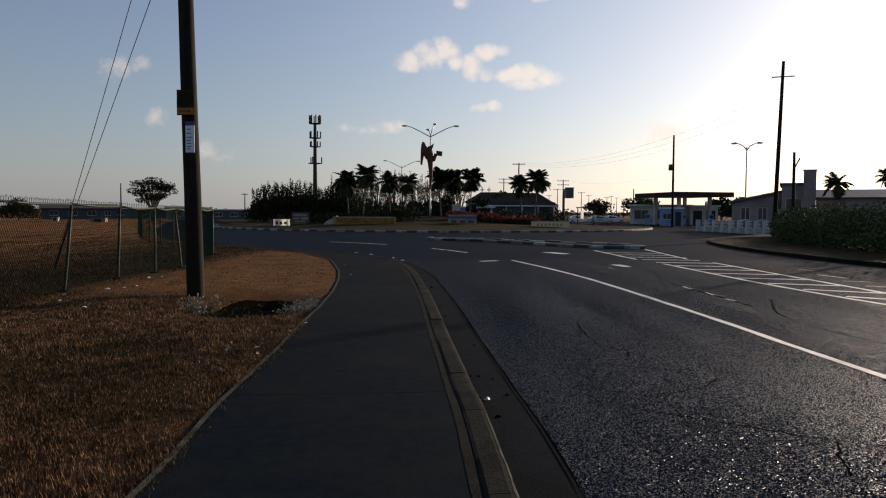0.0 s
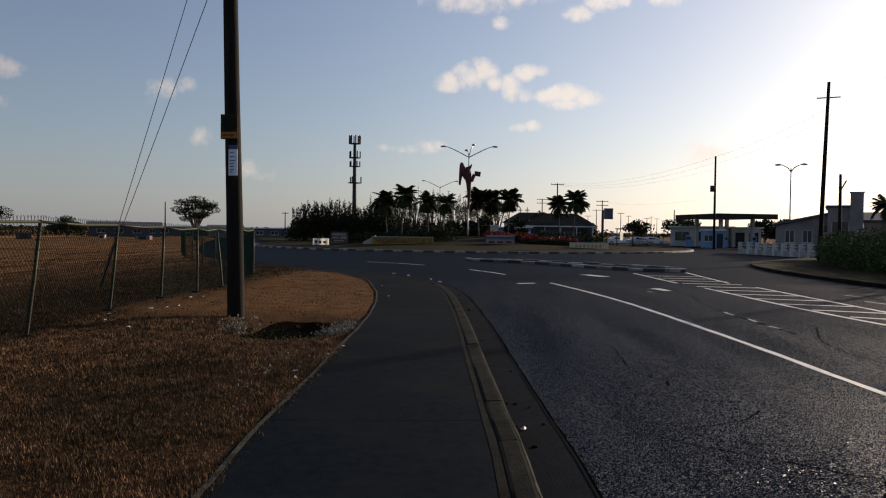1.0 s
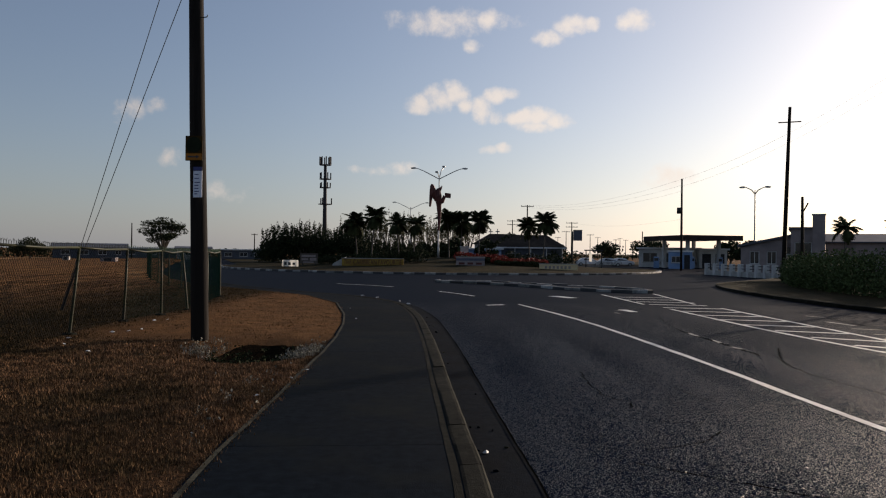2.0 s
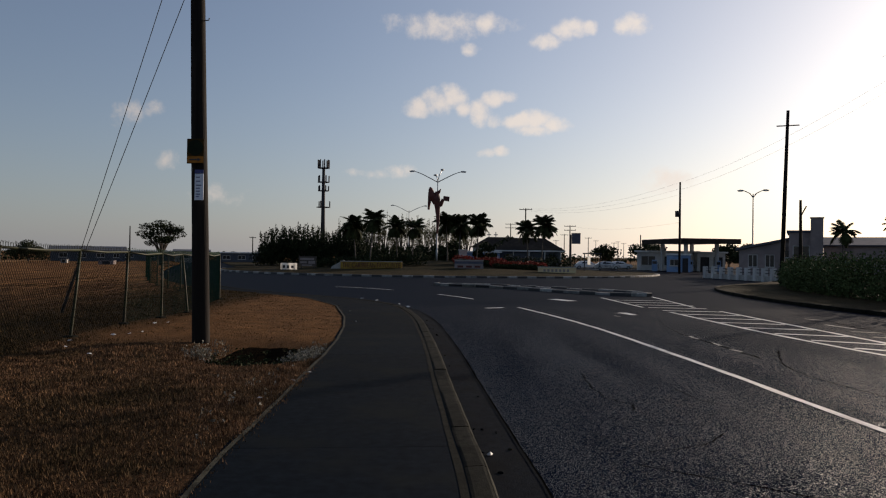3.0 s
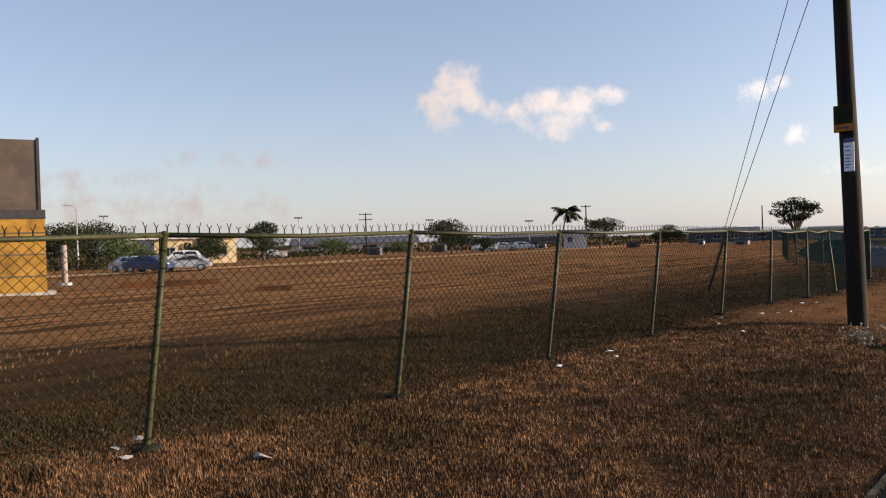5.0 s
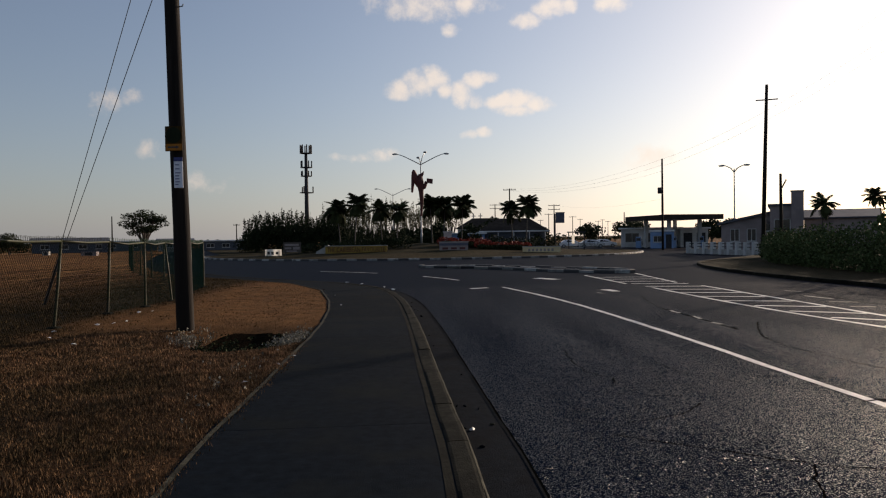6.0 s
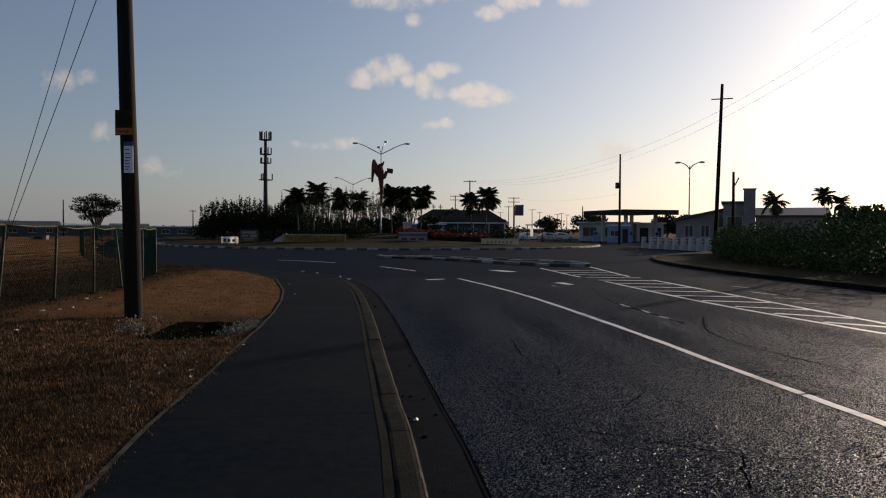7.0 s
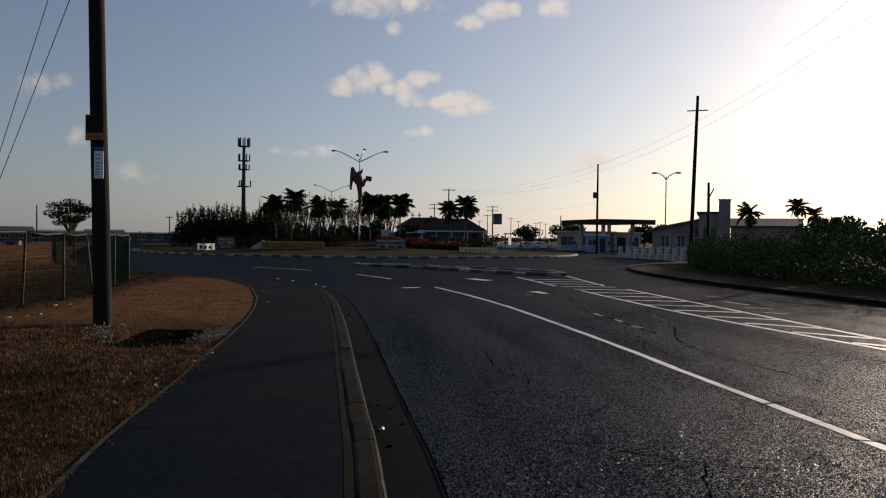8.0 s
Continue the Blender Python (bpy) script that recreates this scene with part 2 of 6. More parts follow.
def asphalt_material(name):
    """Rolled chippings in tar: every stone its own tone, tilt and polish, with worn and patched stretches."""
    m = bpy.data.materials.new(name)
    m.use_nodes = True
    nt = m.node_tree
    b = nt.nodes["Principled BSDF"]
    pos = nt.nodes.new("ShaderNodeNewGeometry").outputs["Position"]

    def link_range(src, lo, hi, a, c):
        r = nt.nodes.new("ShaderNodeMapRange")
        for k, v in (("From Min", lo), ("From Max", hi), ("To Min", a), ("To Max", c)):
            r.inputs[k].default_value = v
        nt.links.new(src, r.inputs["Value"])
        return r.outputs[0]

    def mixed(fac, c1, c2):
        n = nt.nodes.new("ShaderNodeMixRGB")
        nt.links.new(fac, n.inputs["Fac"])
        for k, v in (("Color1", c1), ("Color2", c2)):
            if isinstance(v, tuple):
                n.inputs[k].default_value = (*v, 1)
            else:
                nt.links.new(v, n.inputs[k])
        return n.outputs[0]

    stones = nt.nodes.new("ShaderNodeTexVoronoi")
    stones.inputs["Scale"].default_value = 150.0
    nt.links.new(pos, stones.inputs["Vector"])
    split = nt.nodes.new("ShaderNodeSeparateColor")
    nt.links.new(stones.outputs["Color"], split.inputs[0])
    broad = nt.nodes.new("ShaderNodeTexNoise")
    broad.inputs["Scale"].default_value, broad.inputs["Detail"].default_value = 0.35, 6.0
    nt.links.new(pos, broad.inputs["Vector"])
    mid = nt.nodes.new("ShaderNodeTexNoise")
    mid.inputs["Scale"].default_value, mid.inputs["Detail"].default_value = 3.0, 6.0
    nt.links.new(pos, mid.inputs["Vector"])
    col = mixed(link_range(split.outputs[0], 0.2, 1.0, 0.0, 1.0), (0.0024, 0.0044, 0.0098), (0.0068, 0.0115, 0.0235))
    col = mixed(link_range(broad.outputs["Fac"], 0.42, 0.66, 0.0, 0.45), col, (0.0045, 0.0068, 0.0125))
    col = mixed(link_range(mid.outputs["Fac"], 0.55, 0.75, 0.0, 0.5), col, (0.0125, 0.0145, 0.019))
    nt.links.new(col, b.inputs["Base Color"])
    # some stones are polished by tyres: flat facets, each with its own tilt, more of them along the wheel tracks
    pick = nt.nodes.new("ShaderNodeTexWhiteNoise")
    nt.links.new(stones.outputs["Position"], pick.inputs["Vector"])
    along = nt.nodes.new("ShaderNodeMapping")
    along.inputs["Scale"].default_value = (0.9, 0.10, 1.0)
    nt.links.new(pos, along.inputs["Vector"])
    tracks = nt.nodes.new("ShaderNodeTexNoise")
    tracks.inputs["Scale"].default_value, tracks.inputs["Detail"].default_value = 1.0, 3.0
    nt.links.new(along.outputs["Vector"], tracks.inputs["Vector"])
    worn = nt.nodes.new("ShaderNodeMath")
    worn.operation = "MULTIPLY_ADD"
    nt.links.new(tracks.outputs["Fac"], worn.inputs[0])
    worn.inputs[1].default_value = 0.34
    nt.links.new(pick.outputs["Value"], worn.inputs[2])
    place = nt.nodes.new("ShaderNodeSeparateXYZ")
    nt.links.new(pos, place.inputs[0])
    closed = link_range(place.outputs[1], 13.0, 30.0, 0.0, 1.0)      # finer, closed surface towards the roundabout

    def blend(near, far):
        n = nt.nodes.new("ShaderNodeMix")
        nt.links.new(closed, n.inputs[0])
        nt.links.new(near, n.inputs[2])
        n.inputs[3].default_value = far
        return n.outputs[0]

    nt.links.new(blend(link_range(worn.outputs[0], 0.99, 1.0, 0.95, 0.42), 0.66), b.inputs["Roughness"])
    nt.links.new(blend(link_range(worn.outputs[0], 0.99, 1.0, 0.0, 0.5), 0.008), b.inputs["Specular IOR Level"])
    centred = nt.nodes.new("ShaderNodeVectorMath")
    centred.operation = "SUBTRACT"
    nt.links.new(stones.outputs["Color"], centred.inputs[0])
    centred.inputs[1].default_value = (0.5, 0.5, 0.5)
    tilt = nt.nodes.new("ShaderNodeVectorMath")
    tilt.operation = "MULTIPLY"
    nt.links.new(centred.outputs[0], tilt.inputs[0])
    spread = nt.nodes.new("ShaderNodeCombineXYZ")
    facet = nt.nodes.new("ShaderNodeMath")          # only the polished stones lean
    facet.operation = "MULTIPLY"
    nt.links.new(link_range(split.outputs[2], 0.0, 1.0, 0.15, 1.9), facet.inputs[0])
    nt.links.new(blend(link_range(worn.outputs[0], 0.99, 1.0, 0.0, 1.0), 0.0), facet.inputs[1])
    for k in (0, 1):
        nt.links.new(facet.outputs[0], spread.inputs[k])
    nt.links.new(spread.outputs[0], tilt.inputs[1])
    lean = nt.nodes.new("ShaderNodeVectorMath")
    nt.links.new(nt.nodes.new("ShaderNodeNewGeometry").outputs["Normal"], lean.inputs[0])
    nt.links.new(tilt.outputs[0], lean.inputs[1])
    unit = nt.nodes.new("ShaderNodeVectorMath")
    unit.operation = "NORMALIZE"
    nt.links.new(lean.outputs[0], unit.inputs[0])
    nt.links.new(unit.outputs[0], b.inputs["Normal"])
    return m


M = {
    "dry_grass": material("dry_grass", (0.0349, 0.0187, 0.00959), (0.0991, 0.0536, 0.0264), 16.0, 0.95, 0.06, 34.0, c3=(0.033, 0.023, 0.00959), big=0.3, spec=0.02, strip=(0.0349, 0.0221, 0.00959), sunlit_verge=(0.177, 0.0902, 0.037), beyond=((0.303, 0.158, 0.0639), -6.0, -17.0, (0.211, 0.109, 0.0431), (0.0661, 0.0323, 0.0144))),
    "grass_blade": material("grass_blade", (0.0584, 0.0336, 0.017), (0.257, 0.146, 0.0755), 3.5, 0.85, c3=(0.062, 0.0426, 0.02), big=0.4, spec=0.06, per_island=0.6, strip=(0.0584, 0.0385, 0.017)),
    "weed": material("weed", (0.095, 0.086, 0.058), (0.40, 0.37, 0.30), 5.0, 0.95, per_island=0.5, spec=0.05),
    "asphalt": asphalt_material("asphalt"),
    "crack": material("crack", (0.003, 0.003, 0.003), (0.005, 0.005, 0.005), 20.0, 1.0, spec=0.0),
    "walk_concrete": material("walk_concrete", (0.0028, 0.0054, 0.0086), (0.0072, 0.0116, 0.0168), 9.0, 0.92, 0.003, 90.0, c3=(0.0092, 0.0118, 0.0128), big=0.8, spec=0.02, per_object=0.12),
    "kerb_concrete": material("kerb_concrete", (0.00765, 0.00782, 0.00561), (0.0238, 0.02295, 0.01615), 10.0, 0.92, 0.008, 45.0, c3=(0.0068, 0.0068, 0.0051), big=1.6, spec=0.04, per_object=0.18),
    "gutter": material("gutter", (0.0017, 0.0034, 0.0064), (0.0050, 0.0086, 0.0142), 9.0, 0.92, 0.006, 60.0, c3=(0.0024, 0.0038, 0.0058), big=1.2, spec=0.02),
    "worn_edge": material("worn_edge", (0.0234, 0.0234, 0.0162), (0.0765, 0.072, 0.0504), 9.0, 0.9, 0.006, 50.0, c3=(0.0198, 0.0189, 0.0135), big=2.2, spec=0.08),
    "sign_yellow": material("sign_yellow", (0.32, 0.20, 0.040), (0.42, 0.27, 0.06), 2.0, 0.8, c3=(0.25, 0.15, 0.035), big=0.8, spec=0.1),
    "worn_paint": material("worn_paint", (0.06, 0.06, 0.058), (0.30, 0.295, 0.28), 9.0, 0.7, 0.003, 90.0, c3=(0.03, 0.03, 0.03), big=2.5),
    "road_paint": material("road_paint", (0.50, 0.49, 0.46), (0.70, 0.69, 0.65), 12.0, 0.6, 0.003, 120.0, c3=(0.33, 0.32, 0.31), big=1.4),
    "white_paint": material("white_paint", (0.62, 0.61, 0.58), (0.78, 0.77, 0.74), 6.0, 0.6, c3=(0.45, 0.44, 0.41), big=1.1),
    "kerb_white": material("kerb_white", (0.20, 0.20, 0.19), (0.34, 0.34, 0.32), 6.0, 0.8, c3=(0.10, 0.10, 0.095), big=1.3, spec=0.15, per_object=0.3),
    "black_paint": material("black_paint", (0.018, 0.018, 0.019), (0.04, 0.04, 0.04), 6.0, 0.6),
    "pole_wood": material("pole_wood", (0.009, 0.0075, 0.0065), (0.025, 0.020, 0.016), 9.0, 0.85, 0.006, 40.0, c3=(0.014, 0.011, 0.009), big=1.2, spec=0.12, stretch=(1, 1, 0.08)),
    "fence_green": material("fence_green", (0.010, 0.014, 0.005), (0.044, 0.048, 0.014), 26.0, 0.55, c3=(0.024, 0.021, 0.012), big=3.0, spec=0.2),
    "fence_wire": material("fence_wire", (0.004, 0.006, 0.003), (0.011, 0.015, 0.007), 10.0, 0.7, spec=0.08),
    "fence_coated": material("fence_coated", (0.009, 0.030, 0.017), (0.019, 0.052, 0.029), 6.0, 0.7, spec=0.08),
    "steel": material("steel", (0.30, 0.31, 0.31), (0.42, 0.42, 0.41), 5.0, 0.5, metal=0.6),
    "dark_steel": material("dark_steel", (0.030, 0.030, 0.033), (0.052, 0.052, 0.054), 5.0, 0.7, metal=0.2, spec=0.2),
    "cable": material("cable", (0.02, 0.02, 0.02), (0.035, 0.035, 0.035), 5.0, 0.5),
    "yellow_board": material("yellow_board", (0.034, 0.020, 0.004), (0.050, 0.029, 0.006), 8.0, 0.75, spec=0.1),
    "sign_orange": material("sign_orange", (0.30, 0.115, 0.018), (0.38, 0.15, 0.026), 8.0, 0.75, spec=0.1),
    "green_disc": material("green_disc", (0.008, 0.012, 0.006), (0.014, 0.020, 0.009), 8.0, 0.7, spec=0.1),
    "paper": material("paper", (0.62, 0.66, 0.74), (0.72, 0.75, 0.80), 12.0, 0.8),
    "ink_blue": material("ink_blue", (0.03, 0.04, 0.14), (0.05, 0.06, 0.19), 8.0, 0.7),
    # dark soil, taken near black to carry the hollow's shade
    "soil": material("soil", (0.006, 0.0045, 0.003), (0.015, 0.011, 0.007), 12.0, 1.0, 0.04, 25.0, spec=0.0),
    "leaf_dark": material("leaf_dark", (0.014, 0.020, 0.009), (0.034, 0.042, 0.017), 0.8, 0.85, per_island=0.45, spec=0.08),
    "leaf_mid": material("leaf_mid", (0.045, 0.068, 0.024), (0.085, 0.105, 0.040), 0.8, 0.85, per_island=0.45, spec=0.08),
    "leaf_dry": material("leaf_dry", (0.075, 0.072, 0.032), (0.12, 0.105, 0.052), 0.8, 0.85, per_island=0.45, spec=0.08),
    "leaf_red": material("leaf_red", (0.17, 0.022, 0.012), (0.30, 0.044, 0.022), 1.2, 0.7, per_island=0.4, spec=0.2),
    "palm_leaf": material("palm_leaf", (0.020, 0.026, 0.010), (0.045, 0.052, 0.020), 1.5, 0.85, per_object=0.3, spec=0.08),
    "bark": material("bark", (0.04, 0.032, 0.025), (0.08, 0.064, 0.05), 7.0, 0.9, 0.01, 20.0),
    "palm_bark": material("palm_bark", (0.045, 0.04, 0.033), (0.08, 0.072, 0.06), 6.0, 0.9, 0.01, 12.0),
    "island_grass": material("island_grass", (0.026, 0.021, 0.011), (0.055, 0.043, 0.022), 3.0, 0.98, 0.03, 20.0, c3=(0.017, 0.018, 0.009), big=0.12, spec=0.02),
    "concrete": material("concrete", (0.30, 0.29, 0.27), (0.40, 0.39, 0.36), 4.0, 0.85, 0.004, 40.0, c3=(0.24, 0.23, 0.21), big=0.7),
    "white_wall": material("white_wall", (0.48, 0.47, 0.45), (0.58, 0.57, 0.55), 2.0, 0.8, c3=(0.38, 0.37, 0.35), big=0.4),
    "cream_wall": material("cream_wall", (0.60, 0.47, 0.26), (0.70, 0.56, 0.33), 2.0, 0.8, c3=(0.50, 0.38, 0.20), big=0.4),
    "pink_wall": material("pink_wall", (0.235, 0.19, 0.18), (0.30, 0.245, 0.23), 2.0, 0.85, c3=(0.19, 0.155, 0.15), big=0.4),
    "blue_wall": material("blue_wall", (0.16, 0.27, 0.46), (0.22, 0.34, 0.54), 2.0, 0.7, c3=(0.13, 0.22, 0.38), big=0.4),
    "blue_grey_wall": material("blue_grey_wall", (0.045, 0.052, 0.068), (0.07, 0.078, 0.098), 2.0, 0.7, c3=(0.07, 0.085, 0.11), big=0.4),
    "grey_roof": material("grey_roof", (0.050, 0.056, 0.076), (0.085, 0.092, 0.115), 1.5, 0.7, c3=(0.085, 0.088, 0.10), big=0.2, spec=0.3),
    "dark_roof": material("dark_roof", (0.035, 0.027, 0.022), (0.060, 0.048, 0.038), 1.5, 0.95, c3=(0.030, 0.025, 0.022), big=0.2, spec=0.05),
    "white_roof": material("white_roof", (0.58, 0.58, 0.57), (0.70, 0.70, 0.68), 1.5, 0.5),
    "dark_glass": material("dark_glass", (0.012, 0.014, 0.018), (0.02, 0.023, 0.028), 2.0, 0.12),
    "rust_red": material("rust_red", (0.075, 0.017, 0.012), (0.12, 0.025, 0.017), 2.0, 0.7, c3=(0.07, 0.018, 0.014), big=1.2),
    "orange_wall": material("orange_wall", (0.24, 0.135, 0.024), (0.36, 0.205, 0.04), 2.0, 0.8, c3=(0.15, 0.085, 0.02), big=0.8, spec=0.1),
    "brown_panel": material("brown_panel", (0.054, 0.0405, 0.02925), (0.081, 0.06075, 0.045), 2.5, 0.7, c3=(0.0405, 0.0315, 0.0225), big=0.6),
    "car_silver": material("car_silver", (0.44, 0.44, 0.43), (0.50, 0.50, 0.49), 2.0, 0.28, metal=0.4),
    "car_blue": material("car_blue", (0.022, 0.035, 0.09), (0.03, 0.045, 0.12), 2.0, 0.25),
    "car_white": material("car_white", (0.62, 0.63, 0.64), (0.68, 0.69, 0.70), 2.0, 0.28),
    "rubber": material("rubber", (0.015, 0.015, 0.016), (0.03, 0.03, 0.03), 8.0, 0.8),
    "dirt_track": material("dirt_track", (0.34, 0.19, 0.085), (0.46, 0.28, 0.14), 1.0, 0.95, 0.02, 15.0, c3=(0.20, 0.11, 0.045), big=0.3, spec=0.02),
    "rusty_slab": material("rusty_slab", (0.085, 0.036, 0.016), (0.14, 0.062, 0.026), 3.0, 0.95, 0.01, 20.0, c3=(0.04, 0.02, 0.012), big=0.9, spec=0.02),
    "sign_blue": material("sign_blue", (0.05, 0.055, 0.09), (0.08, 0.085, 0.12), 3.0, 0.5),
    "lamp_glass": material("lamp_glass", (0.55, 0.55, 0.52), (0.65, 0.65, 0.62), 5.0, 0.3),
    "litter_orange": material("litter_orange", (0.75, 0.28, 0.05), (0.85, 0.36, 0.09), 12.0, 0.6),
}


def banner_material(name):
    """Thin white cloth: daylight from behind shows through it."""
    m = bpy.data.materials.new(name)
    m.use_nodes = True
    nt = m.node_tree
    b = nt.nodes["Principled BSDF"]
    b.inputs["Roughness"].default_value = 0.8
    weave = nt.nodes.new("ShaderNodeTexNoise")
    weave.inputs["Scale"].default_value = 6.0
    col = nt.nodes.new("ShaderNodeMixRGB")
    col.inputs["Color1"].default_value, col.inputs["Color2"].default_value = (0.78, 0.77, 0.73, 1), (0.86, 0.85, 0.82, 1)
    nt.links.new(weave.outputs["Fac"], col.inputs["Fac"])
    nt.links.new(col.outputs[0], b.inputs["Base Color"])
    thin = nt.nodes.new("ShaderNodeBsdfTranslucent")
    nt.links.new(col.outputs[0], thin.inputs["Color"])
    both = nt.nodes.new("ShaderNodeMixShader")
    both.inputs["Fac"].default_value = 0.8
    nt.links.new(b.outputs[0], both.inputs[1])
    nt.links.new(thin.outputs[0], both.inputs[2])
    nt.links.new(both.outputs[0], nt.nodes["Material Output"].inputs["Surface"])
    return m


M["banner"] = banner_material("banner")


# ---- building blocks ----
class Shape:
    """Collects points and faces of one part."""

    def __init__(self):
        self.v, self.f = [], []

    def face(self, *pts):
        n = len(self.v)
        self.v += [tuple(p) for p in pts]
        self.f.append(tuple(range(n, n + len(pts))))

    def box(self, x0, x1, y0, y1, z0, z1, m=None, taper=0.0):
        c, t = len(self.v), taper
        pts = [(x0, y0, z0), (x1, y0, z0), (x1, y1, z0), (x0, y1, z0), (x0 + t, y0 + t, z1), (x1 - t, y0 + t, z1), (x1 - t, y1 - t, z1), (x0 + t, y1 - t, z1)]
        if m is not None:
            pts = [tuple(m @ Vector(p)) for p in pts]
        self.v += pts
        self.f += [tuple(c + i for i in q) for q in ((0, 3, 2, 1), (4, 5, 6, 7), (0, 1, 5, 4), (1, 2, 6, 5), (2, 3, 7, 6), (3, 0, 4, 7))]
        return self

    def tube(self, pts, radii, n=8, caps=True):
        """A tube along points."""
        pts = [Vector(p) for p in pts]
        if isinstance(radii, (int, float)):
            radii = [radii] * len(pts)
        c = len(self.v)
        ref = None
        for i, p in enumerate(pts):
            d = (pts[min(i + 1, len(pts) - 1)] - pts[max(i - 1, 0)]).normalized()
            if ref is None:
                ref = d.orthogonal().normalized()
            ref = (ref - d * ref.dot(d))
            ref = ref.normalized() if ref.length > 1e-6 else d.orthogonal().normalized()
            side = d.cross(ref)
            for k in range(n):
                a = 2 * math.pi * k / n
                self.v.append(tuple(p + (ref * math.cos(a) + side * math.sin(a)) * radii[i]))
        for i in range(len(pts) - 1):
            for k in range(n):
                a, b = c + i * n + k, c + i * n + (k + 1) % n
                self.f.append((a, b, b + n, a + n))
        if caps:
            self.f.append(tuple(c + k for k in reversed(range(n))))
            self.f.append(tuple(c + (len(pts) - 1) * n + k for k in range(n)))
        return self

    def prism(self, outline, y0, y1, m=None):
        """An outline in x and z, drawn out along y."""
        c, n = len(self.v), len(outline)
        pts = [(x, y0, z) for x, z in outline] + [(x, y1, z) for x, z in outline]
        if m is not None:
            pts = [tuple(m @ Vector(p)) for p in pts]
        self.v += pts
        self.f.append(tuple(c + i for i in range(n)))
        self.f.append(tuple(c + n + i for i in reversed(range(n))))
        for i in range(n):
            j = (i + 1) % n
            self.f.append((c + j, c + i, c + n + i, c + n + j))
        return self

    def ball(self, centre, radii, seg=10, rings=6, rough=0.0, rng=random):
        c = len(self.v)
        cx, cy, cz = centre
        for i in range(rings + 1):
            t = math.pi * i / rings
            for k in range(seg):
                a = 2 * math.pi * k / seg
                q = 1 + rough * (rng.random() - 0.5)
                self.v.append((cx + radii[0] * q * math.sin(t) * math.cos(a), cy + radii[1] * q * math.sin(t) * math.sin(a), cz + radii[2] * q * math.cos(t)))
        for i in range(rings):
            for k in range(seg):
                a, b = c + i * seg + k, c + i * seg + (k + 1) % seg
                self.f.append((a, a + seg, b + seg, b))
        return self

    def mesh(self, name, mat, smooth=False):
        me = bpy.data.meshes.new(name)
        me.from_pydata(self.v, [], self.f)
        me.materials.append(mat)
        if smooth:
            me.shade_smooth()
        me.update()
        return me


def thing(name, at=(0, 0, 0), turn=0.0, label="", category="", group="", kind=""):
    ob = new(name)
    ob.empty_display_size = 0.2
    ob.matrix_basis = pose(*at, 0, 0, turn)
    return tagged(ob, label, category, group, kind)


def part(name, shape, mat, parent=None, label="", smooth=False, at=None, turn=0.0):
    ob = new(name, shape.mesh(name, mat, smooth) if isinstance(shape, Shape) else shape)
    if parent is not None:
        ob.parent = parent
    if at is not None:
        ob.matrix_basis = pose(*at, 0, 0, turn)
    return tagged(ob, label)


def polar(az, dist, z=0.0):
    """A place by its bearing from the middle of the walk, to the right of straight ahead."""
    return (math.sin(radians(az)) * dist, -0.4 + math.cos(radians(az)) * dist, z)


def lerp_table(table, q):
    if q <= table[0][0]:
        return table[0][1]
    for (a, va), (b, vb) in zip(table, table[1:]):
        if q <= b:
            return va + (vb - va) * (q - a) / (b - a)
    return table[-1][1]


def smooth_curve(points, step=0.5):
    """A Catmull-Rom curve through plan points, sampled about every step metres."""
    pts = [Vector((*p, 0)) for p in points]
    pts = [pts[0] * 2 - pts[1]] + pts + [pts[-1] * 2 - pts[-2]]
    out = []
    for a, b, c, d in zip(pts, pts[1:], pts[2:], pts[3:]):
        n = max(2, int((c - b).length / step))
        for i in range(n):
            t = i / n
            out.append(0.5 * ((2 * b) + (c - a) * t + (2 * a - 5 * b + 4 * c - d) * t * t + (3 * b - a - 3 * c + d) * t ** 3))
    out.append(pts[-2])
    return out


def offset(curve, d):
    """The curve shifted d metres to its right."""
    out = []
    for i, p in enumerate(curve):
        t = (curve[min(i + 1, len(curve) - 1)] - curve[max(i - 1, 0)]).normalized()
        out.append(p + Vector((t.y, -t.x, 0)) * d)
    return out


def ribbon(shape, left, right, z0, z1=None):
    """A flat strip between two curves of equal length."""
    z1 = z0 if z1 is None else z1
    for a, b, c, d in zip(left, left[1:], right, right[1:]):
        shape.face((a.x, a.y, z0), (c.x, c.y, z1), (d.x, d.y, z1), (b.x, b.y, z0))
    return shape


def leaves(shape, rng, centre, radii, count, size, upright=0.0, shell=0.55):
    """Many small leaves inside an ellipsoid, thicker towards its skin."""
    cx, cy, cz = centre
    for _ in range(count):
        d = Vector((rng.gauss(0, 1), rng.gauss(0, 1), rng.gauss(0, 1))).normalized()
        r = shell + (1 - shell) * rng.random() ** 0.6 if rng.random() < 0.8 else rng.random() * shell
        p = Vector((cx + d.x * radii[0] * r, cy + d.y * radii[1] * r, cz + d.z * radii[2] * r))
        a = Vector((rng.gauss(0, 1), rng.gauss(0, 1), rng.gauss(0, 1) + upright * 3)).normalized()
        b = a.orthogonal().normalized()
        b.rotate(Matrix.Rotation(rng.random() * 6.28, 3, a))
        s = size * rng.uniform(0.6, 1.4)
        shape.face(p - b * s * 0.35, p + a * s * 0.45, p + b * s * 0.35, p - a * s * 0.55)
    return shape


